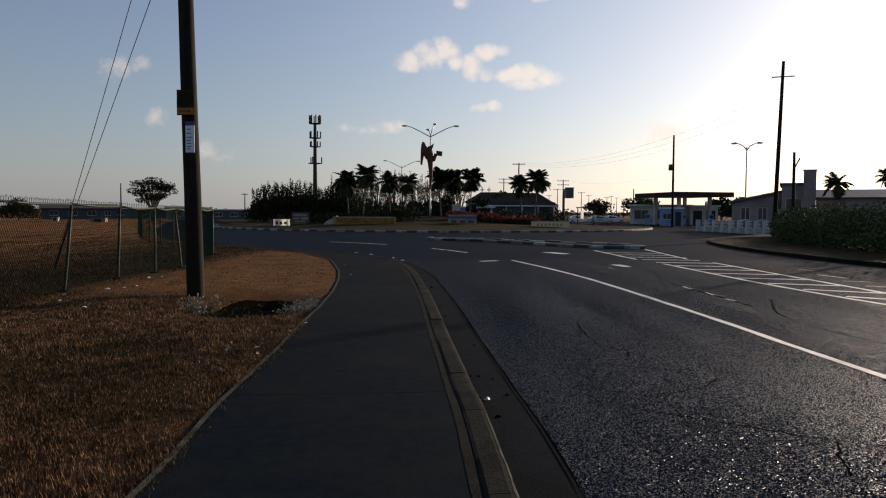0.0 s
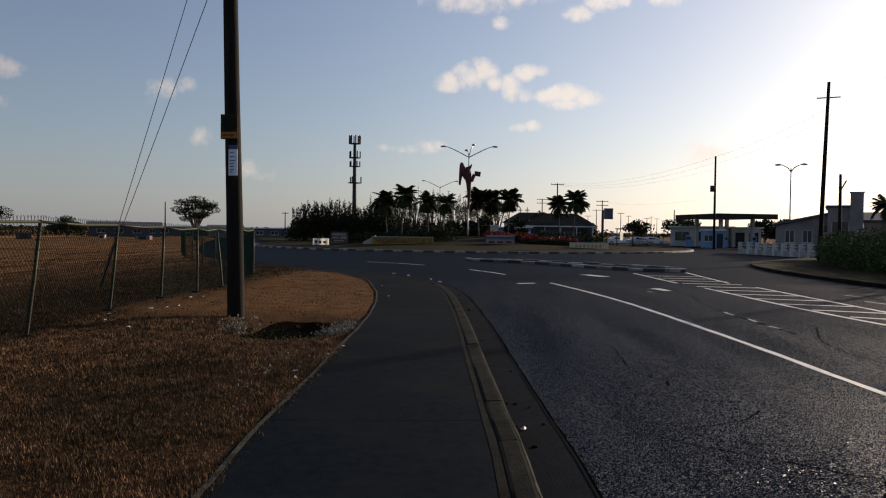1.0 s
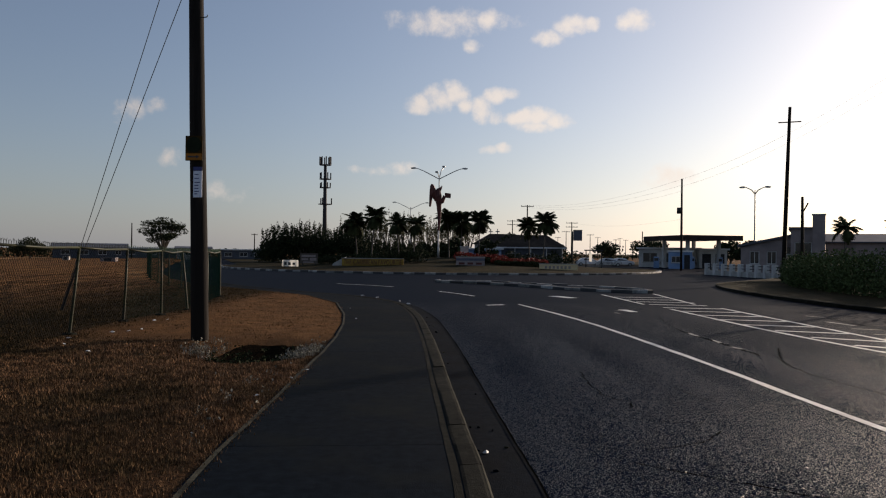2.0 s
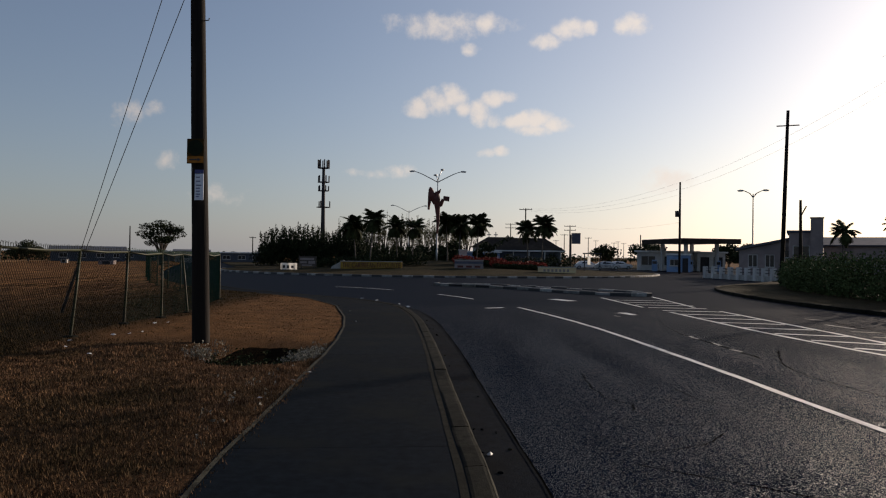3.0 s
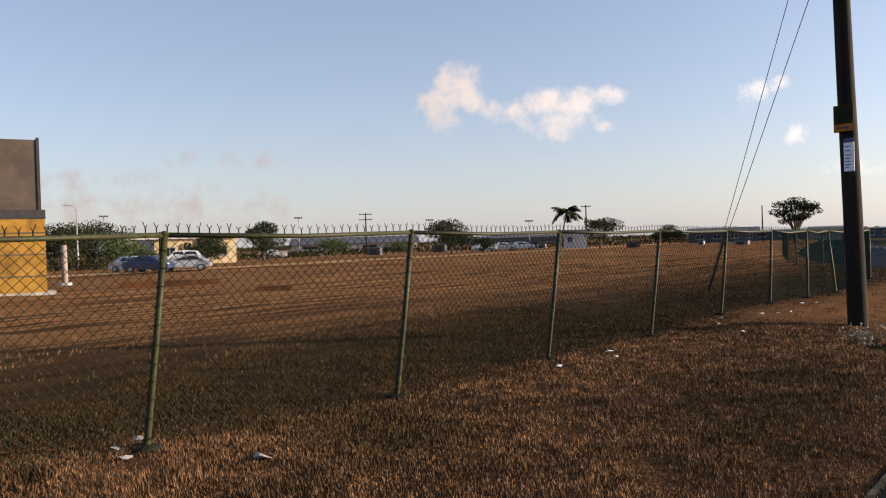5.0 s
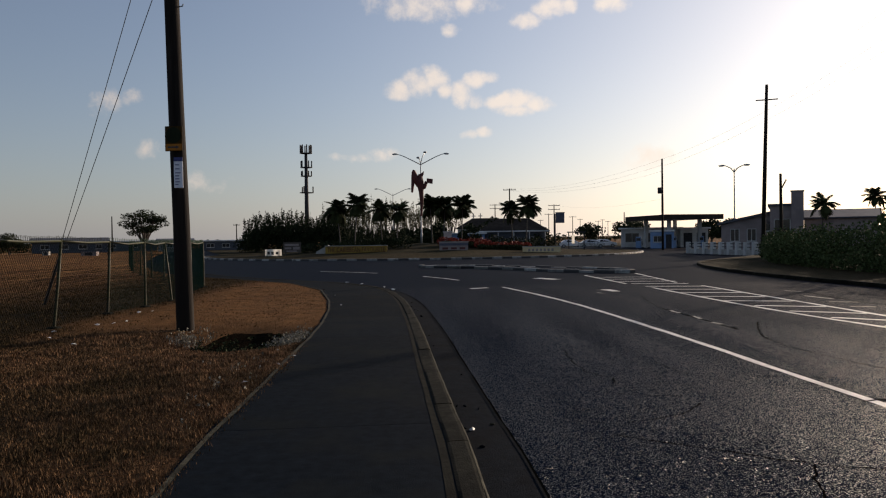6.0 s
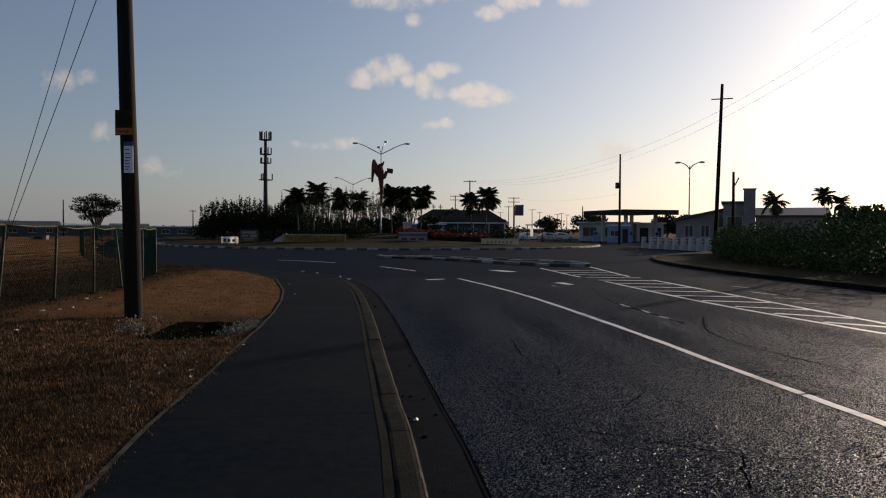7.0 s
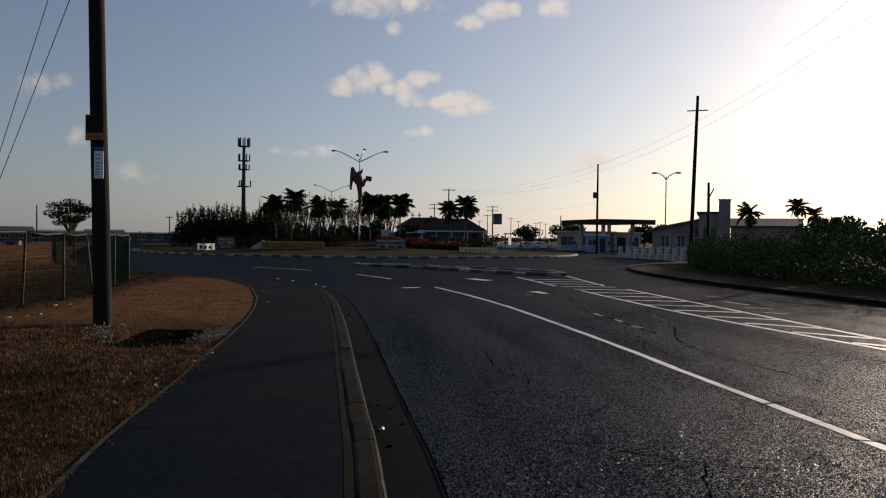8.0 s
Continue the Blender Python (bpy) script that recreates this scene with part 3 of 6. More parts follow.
# ---- ground, road, footway ----
ROAD_Z = -0.12
KERB = smooth_curve([(0.75, -40), (0.62, -15), (0.52, -3), (0.40, 4.9), (0.27, 7.7), (0.11, 10.8), (-0.05, 14.1), (-0.24, 17.2), (-0.62, 22.0), (-1.30, 26.4),
                     (-2.2, 28.9), (-3.9, 31.5), (-6.6, 34.4), (-10.6, 39.4), (-14.6, 47.0), (-21.0, 63.0), (-30.0, 91.0), (-42.0, 131.0), (-62.0, 200.0)], 0.45)
EDGE = [(-40.0, -1.75), (4.8, -1.90), (6.6, -2.0), (9.1, -2.02), (11.3, -2.09), (13.4, -2.1), (16.0, -2.21), (18.8, -2.42), (21.8, -2.78), (26.8, -3.68),
        (31.1, -5.4), (34.2, -7.9), (39.0, -12.2), (47.0, -16.6), (63.0, -23.2), (91.0, -32.4), (131.0, -44.4), (200.0, -64.5)]   # y, x of the footway's grass edge
rng = random.Random(4)


def wobble(x, y, s=1.0):
    return noise.noise((x * s, y * s, 3.7))


def field_height(x, y):
    """The grass beside the footway: a shade uneven, with a hollow by the wooden pole."""
    edge = lerp_table(EDGE, y)
    far = min(max((edge - x) / 1.5, 0), 1)
    z = -0.015 + 0.05 * far * (0.5 + wobble(x, y, 0.45)) + 0.03 * far * wobble(x, y, 1.7)
    d2 = ((x + 3.5) / 1.15) ** 2 + ((y - 13.9) / 1.5) ** 2
    if -7 < x and y < 20:
        z -= 0.34 * math.exp(-d2 * 1.3)
    return z


# one sheet: the field at footway level, and the low land beyond the roads out to the horizon
ground = Shape()
rows = [-40, -25, -15, -10, -6, -3] + [i * 0.5 for i in range(-4, 80)] + [40, 42, 44, 47, 50, 54, 58, 63, 70, 80, 91, 110, 131, 165, 200]
cols = [0, 0.08, 0.2, 0.4, 0.7, 1, 1.4, 1.8, 2.2, 2.6, 3, 3.5, 4, 4.5, 5, 5.6, 6.3, 7, 8, 9.5, 11.5, 14, 18, 24, 32, 45, 65, 90, 130, 190, 280, 420]
rows = sorted(set(rows))
for y0, y1 in zip(rows, rows[1:]):
    for c0, c1 in zip(cols, cols[1:]):
        q = []
        for y, c in ((y0, c0), (y0, c1), (y1, c1), (y1, c0)):
            jag = 0.035 * wobble(0.0, y, 2.1) if c == 0 else 0.0
            x = lerp_table(EDGE, y) - c + jag
            q.append((x, y, field_height(x, y)))
        ground.face(*reversed(q))
for a, b in zip(rows, rows[1:]):       # the cut edge of the turf
    xa, xb = (lerp_table(EDGE, v) + 0.035 * wobble(0.0, v, 2.1) for v in (a, b))
    ground.face((xa, a, field_height(xa, a)), (xa, a, -0.2), (xb, b, -0.2), (xb, b, field_height(xb, b)))
S = 3800
for x0, x1, y0, y1 in ((-S, S, 200, S), (-S, -180, -S, 200), (60, S, -S, 200), (-180, 60, -S, -40)):
    ground.face((x0, y0, -0.2), (x1, y0, -0.2), (x1, y1, -0.2), (x0, y1, -0.2))
ground.face((-180, -40, -0.6), (60, -40, -0.6), (60, 200, -0.6), (-180, 200, -0.6))
tagged(part("ground", ground, M["dry_grass"]), "dry brown mown grass field, flat to the horizon", "ground", kind="structure")

road = Shape()
xs, ys = [-180, -120, -80, -50, -30, -15, -5, -1.5, 0, 5, 10, 16, 22, 30, 40, 60], [-40, -20, -5, 5, 15, 25, 35, 45, 55, 65, 80, 95, 110, 140, 200]
for x0, x1 in zip(xs, xs[1:]):
    for y0, y1 in zip(ys, ys[1:]):
        if x1 <= -1.5 and y1 <= 25:    # the verge, not the road
            continue
        road.face((x0, y0, ROAD_Z), (x1, y0, ROAD_Z), (x1, y1, ROAD_Z), (x0, y1, ROAD_Z))
road_ob = tagged(part("road", road, M["asphalt"]), "worn dark grey asphalt road with fine cracks", "road", kind="structure")

def ragged(curve, base, amount, step):
    """The curve shifted to its right by a wandering distance."""
    return [a.lerp(b, 0.5 + 0.5 * noise.noise((i * step, base * 9.0, 2.2)) + 0.25 * noise.noise((i * step * 3.1, base * 9.0, 7.2))) for i, (a, b) in enumerate(zip(offset(curve, base - amount), offset(curve, base + amount)))]


gutter = ribbon(Shape(), KERB, offset(KERB, 0.46), ROAD_Z + 0.012, ROAD_Z + 0.004)
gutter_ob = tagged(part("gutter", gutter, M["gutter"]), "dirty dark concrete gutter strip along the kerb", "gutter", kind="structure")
near_kerb = [p for p in KERB if -8 < p.y < 60]
# ragged black strip drawn for the shade of the asphalt's step
part("edge_crack", ribbon(Shape(), ragged(near_kerb, 0.442, 0.012, 1.31), ragged(near_kerb, 0.464, 0.018, 1.77), ROAD_Z + 0.016), M["crack"], gutter_ob, "black strip for the shade at the asphalt's stepped edge")
rng = random.Random(15)
for _ in range(46):                    # grit and leaves washed against the kerb
    k = rng.randrange(len(near_kerb) - 80)
    p = near_kerb[k].lerp(near_kerb[k + 1], rng.random())
    r_, l_ = rng.uniform(0.008, 0.02), rng.uniform(0.012, 0.035)
    ox = 0.02 + 0.34 * rng.random() ** 2
    sh = Shape().ball((0, 0, 0.004), (l_, r_, 0.012), 7, 4, 0.5, rng)
    ob = part("debris", sh, M["gutter"] if rng.random() < 0.75 else M["worn_edge"], gutter_ob)
    ob.matrix_basis = pose(p.x + ox, p.y, ROAD_Z + 0.012, 0, 0, rng.uniform(0, 180))
rng = random.Random(4)

# ---- road markings, a few millimetres proud ----
MARK_Z = ROAD_Z + 0.004


def stripe(name, pts, width, label, wear=0.012, mat="road_paint"):
    c = smooth_curve(pts, 0.5)
    sh = Shape()
    left = [p + Vector((rng.uniform(-wear, wear), 0, 0)) for p in offset(c, -width / 2)]
    right = [p + Vector((rng.uniform(-wear, wear), 0, 0)) for p in offset(c, width / 2)]
    ribbon(sh, left, right, MARK_Z)
    return tagged(part(name, sh, M[mat]), label, "road marking", "road markings", "structure")


stripe("lane_line", [(5.35, -30), (5.25, 0), (5.08, 6.2), (4.93, 9), (4.78, 12.7), (4.55, 16.5), (4.22, 20.6), (3.65, 24.7), (2.94, 28.5)], 0.125, "long worn white line between the lanes")
stripe("lane_dash", [(1.5, 33.7), (0.8, 35.6), (-0.1, 37.6)], 0.14, "worn white dash between the lanes")
stripe("lane_dash", [(-2.6, 41.8), (-4.2, 43.6), (-6.2, 45.2)], 0.14, "worn white dash between the lanes")
stripe("give_way_mark", [(1.68, 27.9), (2.35, 28.3)], 0.25, "short worn white bar at the line's end")
stripe("lane_arrow", [(5.1, 34.5), (5.8, 33.1)], 0.55, "worn white mark in the lane")
stripe("lane_arrow", [(6.35, 26.4), (6.5, 25.4)], 0.34, "worn white mark in the lane", 0.03)
stripe("hatch_border", [(7.69, 36.2), (7.88, 29.4)], 0.14, "white border line of the hatched wedge")
stripe("hatch_border", [(8.2, 27.0), (8.45, 20.5), (8.85, 16.4), (9.56, 12.0), (10.2, 8.0), (11.0, 2.0), (11.6, -6.0)], 0.15, "white border line of the hatched wedge")
stripe("hatch_border", [(10.5, 37.5), (9.98, 29.7)], 0.14, "white border line of the hatched wedge")
stripe("hatch_border", [(10.26, 27.7), (10.36, 19.5), (10.45, 13.4), (10.9, 8.0), (11.6, 2.0), (12.1, -6.0)], 0.15, "white border line of the hatched wedge")
for i in range(17):
    y = 7.6 + i * 1.66
    lean_y = lerp_table([(8, 1.2), (16, 1.05), (20, 0.5), (34, 0.3)], y)
    x0, x1 = lerp_table([(2, 11.0), (12, 9.56), (20.5, 8.45), (27, 8.1), (36, 7.7)], y + lean_y / 2), lerp_table([(2, 11.6), (13.4, 10.4), (27, 10.25), (37, 10.5)], y - lean_y / 2)
    stripe("hatch_bar", [(x0 + 0.08, y + lean_y / 2), (x1 - 0.08, y - lean_y / 2)], 0.20, "slanting worn white bar of the hatched wedge", 0.02)
for a, b in (((11.45, 22.4), (11.65, 21.2)), ((11.1, 20.3), (11.75, 20.0)), ((10.9, 18.9), (11.4, 18.6)), ((11.9, 24.6), (12.2, 23.9))):
    stripe("worn_mark", [a, b], 0.12, "last trace of a worn white marking", 0.03, "worn_paint")
for a, b in (((6.12, 18.6), (6.13, 17.9)), ((6.2, 17.2), (6.16, 16.6)), ((6.15, 15.9), (6.2, 15.5)), ((5.75, 25.1), (5.85, 24.5)), ((6.0, 26.2), (6.35, 25.6))):
    stripe("worn_mark", [a, b], 0.09, "last trace of a worn white marking", 0.03, "worn_paint")

# ---- cracks in the asphalt ----
def crack(route, wide, seed, z=0.003):
    """A wandering open crack along a route in the plan."""
    r = random.Random(seed)
    line = smooth_curve(route, 0.09)
    line = [p + Vector((0.045 * noise.noise((p.x * 7, p.y * 7, seed)) + r.gauss(0, 0.006), 0.045 * noise.noise((p.x * 7, p.y * 7, seed + 50)), 0)) for p in line]
    w = [wide * r.uniform(0.5, 1.9) for _ in line]
    left, right = [], []
    for k, p in enumerate(line):
        t = (line[min(k + 1, len(line) - 1)] - line[max(k - 1, 0)]).normalized()
        nrm = Vector((-t.y, t.x, 0)) * w[k]
        left.append(p + nrm), right.append(p - nrm)
    part("crack", ribbon(Shape(), left, right, ROAD_Z + z), M["crack"], road_ob)


for k, (route, wide) in enumerate((([(2.28, 12.25), (2.2, 11.0), (2.24, 10.12), (2.47, 9.7), (2.36, 9.3)], 0.009), ([(1.93, 8.9), (2.55, 8.55), (3.0, 8.5)], 0.008), ([(3.08, 8.11), (2.68, 7.57), (2.01, 7.24)], 0.008),
                                   ([(1.75, 6.8), (2.16, 6.48), (2.6, 6.16), (3.14, 5.76), (3.7, 5.55)], 0.009), ([(3.14, 5.76), (2.95, 5.3), (2.8, 4.9)], 0.008), ([(4.35, 9.7), (4.8, 9.5), (5.36, 9.44)], 0.008),
                                   ([(7.12, 15.83), (6.3, 13.8), (6.07, 12.26), (6.24, 10.6), (6.5, 9.2)], 0.016), ([(6.1, 19.1), (6.15, 17.0), (6.19, 14.5)], 0.028), ([(6.9, 24.0), (6.4, 21.5), (6.1, 19.1)], 0.012),
                                   ([(5.4, 7.4), (6.0, 7.1), (6.9, 6.9)], 0.008), ([(3.4, 10.9), (3.55, 9.9), (4.0, 9.2)], 0.007), ([(9.2, 10.4), (8.2, 11.4), (7.2, 12.1)], 0.014), ([(12.2, 24.0), (11.9, 19.5), (12.6, 15.0)], 0.02))):
    crack(route, wide, 100 + k)
crack([(4.85, 6.5), (5.3, 6.25)], 0.012, 140, 0.006)      # across the lane line
crack([(4.85, 8.0), (5.25, 8.1)], 0.016, 141, 0.006)
crack([(4.85, 7.2), (5.25, 7.0)], 0.008, 142, 0.006)

# ---- the footway: cast bays with open joints, and its kerb ----
footway = thing("pavement", (0, 0, 0), 0, "dark weathered footway of cast bays beside the road", "pavement", kind="structure")
inner = offset(KERB, -0.21)
run = [i for i, p in enumerate(KERB) if p.y > -12 and p.x > -22]
bay = 7
for k in range(run[0], run[-1] - bay, bay):
    sh = Shape()
    idx = list(range(k, k + bay + 1))
    gap = 0.006
    for a, b in zip(idx, idx[1:]):
        ends = []
        for i in (a, b):
            p = inner[i].copy()
            t = (inner[min(i + 1, len(inner) - 1)] - inner[i - 1]).normalized()
            if i == idx[0]:
                p = p + t * gap
            # the grass edge straight across from this point
            nrm = Vector((-t.y, t.x, 0))
            d = 0.5
            while d < 4.2 and (p + nrm * d).x > lerp_table(EDGE, (p + nrm * d).y) - 0.06:
                d += 0.05
            ends.append((p, p + nrm * d))
        (p0, q0), (p1, q1) = ends
        sh.face((q0.x, q0.y, -0.008), (p0.x, p0.y, 0.0), (p1.x, p1.y, 0.0), (q1.x, q1.y, -0.008))
        if a == idx[0]:
            sh.face((q0.x, q0.y, -0.15), (p0.x, p0.y, -0.15), (p0.x, p0.y, 0.0), (q0.x, q0.y, -0.008))
        if b == idx[-1]:
            sh.face((q1.x, q1.y, -0.008), (p1.x, p1.y, 0.0), (p1.x, p1.y, -0.15), (q1.x, q1.y, -0.15))
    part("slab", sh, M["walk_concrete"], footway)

edging = Shape()
ey = [-10 + 0.5 * i for i in range(92)]
el = [Vector((lerp_table(EDGE, y) - 0.05 + 0.012 * wobble(0.0, y, 1.3), y, 0)) for y in ey]
ribbon(edging, el, offset(el, 0.048), 0.006, 0.004)
part("edging", edging, M["worn_edge"], footway, "pale concrete edging along the grass")
near_inner = [p for p in KERB if -10 < p.y < 60]
mortar = ribbon(Shape(), ragged(near_inner, -0.295, 0.012, 1.7), ragged(near_inner, -0.232, 0.008, 1.4), 0.003, 0.004)
part("mortar_strip", mortar, M["kerb_concrete"], footway, "pale mortar strip behind the kerb")
kerb = thing("kerb", (0, 0, 0), 0, "weathered concrete kerb with worn rounded edge", "kerb", kind="structure")
for k in range(run[0], run[-1] - 2, 2):
    # each stone: a rounded profile carried along two steps of the curve
    sh = Shape()
    dz = rng.uniform(-0.006, 0.006)
    prof = [(-0.216, -0.16), (-0.216, 0.004), (-0.19, 0.012 + dz), (-0.06, 0.018 + dz), (-0.025, 0.008 + dz), (-0.004, -0.02 + dz), (0.006, -0.14)]
    rings = []
    for i in (k, k + 1, k + 2):
        t = (KERB[i + 1] - KERB[i - 1]).normalized()
        r = Vector((t.y, -t.x, 0))
        o = KERB[i] + t * (0.008 if i == k else 0)
        rings.append([(o.x + r.x * q, o.y + r.y * q, z) for q, z in prof])
    for a, b in zip(rings, rings[1:]):
        for j in range(len(prof) - 1):
            sh.face(a[j], b[j], b[j + 1], a[j + 1])
    sh.face(*rings[0])
    sh.face(*reversed(rings[-1]))
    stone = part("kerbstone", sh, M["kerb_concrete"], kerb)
    crest = Shape()                    # pale strip on the worn nose; its highlight is put into the colour
    for a, b in zip(rings, rings[1:]):
        q0, q1 = rng.uniform(0.1, 0.9), rng.uniform(0.1, 0.9)
        up = Vector((0, 0, 0.003))
        lo_a, lo_b = Vector(a[5]).lerp(Vector(a[6]), 0.12 * q1), Vector(b[5]).lerp(Vector(b[6]), 0.12 * q0)
        push = Vector((0.003, 0, 0))
        crest.face(Vector(a[4]) + up + push, Vector(b[4]) + up + push, lo_b + push, lo_a + push)
        crest.face(Vector(a[4]).lerp(Vector(a[3]), 0.35 * q0) + up, Vector(b[4]).lerp(Vector(b[3]), 0.35 * q1) + up, Vector(b[4]) + up + push, Vector(a[4]) + up + push)
    part("worn_nose", crest, M["worn_edge"], stone, "pale worn nose with a painted highlight")

# ---- far side of the road: kerb, pavement ----
RIGHT = smooth_curve([(17.5, -30), (16.6, 0), (15.9, 14), (15.7, 21), (15.35, 26), (15.0, 31), (15.45, 40), (17.2, 47.5), (20.0, 52.3), (25.2, 59.0), (31.5, 68.0), (42, 78), (60, 90)], 0.9)
sh = ribbon(Shape(), RIGHT, offset(RIGHT, 3.4), 0.02)
ribbon(sh, offset(RIGHT, 3.4), offset(RIGHT, 45), 0.02, 0.05)
far_side = tagged(part("pavement", sh, M["island_grass"]), "dusty verge and footway across the road", "pavement", kind="structure")
far_kerb = thing("kerb", (0, 0, 0), 0, "low concrete kerb across the road", "kerb", kind="structure")


def kerb_run(parent, curve, width, top, mats, every=1, uneven=0.01):
    for n, k in enumerate(range(0, len(curve) - every, every)):
        a, b = curve[k], curve[k + every]
        t = (b - a).normalized()
        r = Vector((t.y, -t.x, 0)) * width
        a = a + t * 0.012
        sh = Shape()
        h = top + rng.uniform(-uneven, uneven)
        bt = r * 0.12
        lo, hi = ROAD_Z - 0.02, h
        pa = [a, a + bt, a + r - bt, a + r]
        pb = [b, b + bt, b + r - bt, b + r]
        zs = [hi - 0.03, hi, hi, hi - 0.03]
        A, B = [(p.x, p.y, z) for p, z in zip(pa, zs)], [(p.x, p.y, z) for p, z in zip(pb, zs)]
        for j in range(3):
            sh.face(A[j], A[j + 1], B[j + 1], B[j])
        sh.face((a.x, a.y, lo), A[0], B[0], (b.x, b.y, lo))
        sh.face((pa[3].x, pa[3].y, lo), (pb[3].x, pb[3].y, lo), B[3], A[3])
        sh.face((a.x, a.y, lo), (pa[3].x, pa[3].y, lo), A[3], A[2], A[1], A[0])
        sh.face((b.x, b.y, lo), B[0], B[1], B[2], B[3], (pb[3].x, pb[3].y, lo))
        part("kerbstone", sh, mats[n % len(mats)], parent)


kerb_run(far_kerb, RIGHT, 0.18, 0.035, [M["kerb_concrete"]])

# ---- the roundabout's island: a low mound inside a black and white kerb ----
IX, IY, IR = 0.0, 91.5, 25.5


def island_height(x, y):
    r = math.hypot(x - IX, y - IY)
    return 0.03 + 1.15 * min(max((IR - r) / 24.0, 0), 1) ** 1.6


sh = Shape()
radii = [0, 4, 8, 10, 12, 14, 16, 18, 20, 22, 24, IR - 0.2]
for r0, r1 in zip(radii, radii[1:]):
    for k in range(96):
        q = []
        for r, a in ((r0, k), (r1, k), (r1, k + 1), (r0, k + 1)):
            x, y = IX + r * math.cos(a * math.pi / 48), IY + r * math.sin(a * math.pi / 48)
            q.append((x, y, island_height(x, y) + 0.05 * wobble(x, y, 0.3)))
        sh.face(*(q[1:] if r0 == 0 else q))
tagged(part("island", sh, M["island_grass"]), "grassed mound in the middle of the roundabout", "traffic island", kind="structure")
island_kerb = thing("kerb", (0, 0, 0), 0, "black and white painted kerb round the island", "kerb", kind="structure")
ring = [Vector((IX + IR * math.cos(a), IY + IR * math.sin(a), 0)) for a in np.linspace(math.pi * 1.98, math.pi * 1.02, 84)]
kerb_run(island_kerb, ring, 0.3, 0.05, [M["kerb_white"], M["black_paint"]])

# ---- the splitter island before the roundabout ----
SPLIT = [(-0.3, 48.8), (2.2, 46.9), (4.5, 44.2), (6.6, 40.6), (8.6, 38.4), (10.3, 37.7), (10.7, 38.6), (10.2, 40.6), (7.6, 44.2), (4.4, 47.6), (1.6, 49.4), (-0.3, 49.4)]
centre = Vector((sum(p[0] for p in SPLIT) / len(SPLIT), sum(p[1] for p in SPLIT) / len(SPLIT), 0))
splitter = tagged(thing("splitter_island"), "low concrete traffic island with black and white kerb", "traffic island", kind="structure")
sh = Shape()
n = len(SPLIT)
for i in range(n):
    a, b = SPLIT[i], SPLIT[(i + 1) % n]
    sh.face((centre.x, centre.y, -0.02), (b[0], b[1], -0.03), (a[0], a[1], -0.03))
part("infill", sh, M["asphalt"], splitter)
loop = smooth_curve(SPLIT + [SPLIT[0]], 0.95)
kerb_run(splitter, loop, -0.34, 0.03, [M["kerb_white"], M["black_paint"]], uneven=0.035)

# ---- verge between the ring and the road that leaves to the left, and the dirt road over the field ----
sh = Shape()
vp = [(-19, 79), (-22, 86), (-28, 104), (-40, 142), (-57, 196), (58, 196), (58, 138), (20, 130), (0, 131), (-18, 124), (-28, 110)]
vc = (-5, 160)
for a, b in zip(vp, vp[1:] + vp[:1]):
    sh.face((vc[0], vc[1], 0.0), (a[0], a[1], -0.04), (b[0], b[1], -0.04))
tagged(part("verge", sh, M["island_grass"]), "rough dry verge beyond the roundabout", "verge", kind="structure")
sh = Shape()
line = smooth_curve([(-61.5, -60), (-61, -10), (-61.5, 30), (-63, 60), (-66, 100), (-72, 150)], 4)
ribbon(sh, offset(line, -3), offset(line, 3), 0.09, 0.09)
tagged(part("dirt_road", sh, M["dirt_track"]), "pale sandy dirt road across the field", "dirt road", kind="structure")


# ---- the wooden pole with its signs ----
def wooden_pole():
    t = thing("utility_pole", (-4.9, 15.2, 0), 0, "dark weathered wooden utility pole carrying a bus stop sign", "utility pole")
    sh = Shape()
    pts = [(0, 0, -0.3), (0, 0, 0), (-0.045, 0.0, 2.2), (-0.11, 0.01, 4.5), (-0.19, 0.02, 8.0), (-0.27, 0.03, 11.6)]
    sh.tube(pts, [0.185, 0.178, 0.166, 0.155, 0.14, 0.12], 20)
    part("shaft", sh, M["pole_wood"], t, smooth=True)
    for z, a in ((6.5, 20), (6.95, 200), (7.4, 20), (7.85, 200), (8.3, 20)):
        x = lerp_table([(0, 0), (4.5, -0.11), (8, -0.19)], z)
        s = Shape().tube([(x, 0, z), (x + 0.27 * math.cos(radians(a)), -0.1, z + 0.01), (x + 0.275 * math.cos(radians(a)), -0.1, z + 0.05)], 0.011, 6)
        part("step_bolt", s, M["dark_steel"], t)
    return t


pole = wooden_pole()

bus_sign = thing("bus_stop_sign", (-5.0, 14.995, 3.84), -4, "yellow bus stop board with dark green disc and arrow", "bus stop sign")
bm = bmesh.new()
bmesh.ops.create_cube(bm, size=1, matrix=Matrix.Diagonal((0.35, 0.022, 0.50, 1)))
bmesh.ops.bevel(bm, geom=bm.edges[:], offset=0.006, segments=2, affect="EDGES")
me = bpy.data.meshes.new("board")
bm.to_mesh(me)
bm.free()
me.materials.append(M["yellow_board"])
part("board", me, None, bus_sign)
disc = Shape()
disc.prism([(0.158 * math.cos(a * math.pi / 16), 0.07 + 0.158 * math.sin(a * math.pi / 16)) for a in range(32)], -0.016, -0.0115)
part("disc", disc, M["green_disc"], bus_sign, "dark green disc")
panel = Shape().box(-0.165, 0.165, -0.0145, -0.0115, -0.235, -0.105)
part("arrow_panel", panel, M["sign_orange"], bus_sign, "orange panel under the disc")
arrow = Shape().prism([(-0.12, -0.185), (0.05, -0.185), (0.05, -0.205), (0.12, -0.17), (0.05, -0.135), (0.05, -0.155), (-0.12, -0.155)], -0.019, -0.0148)
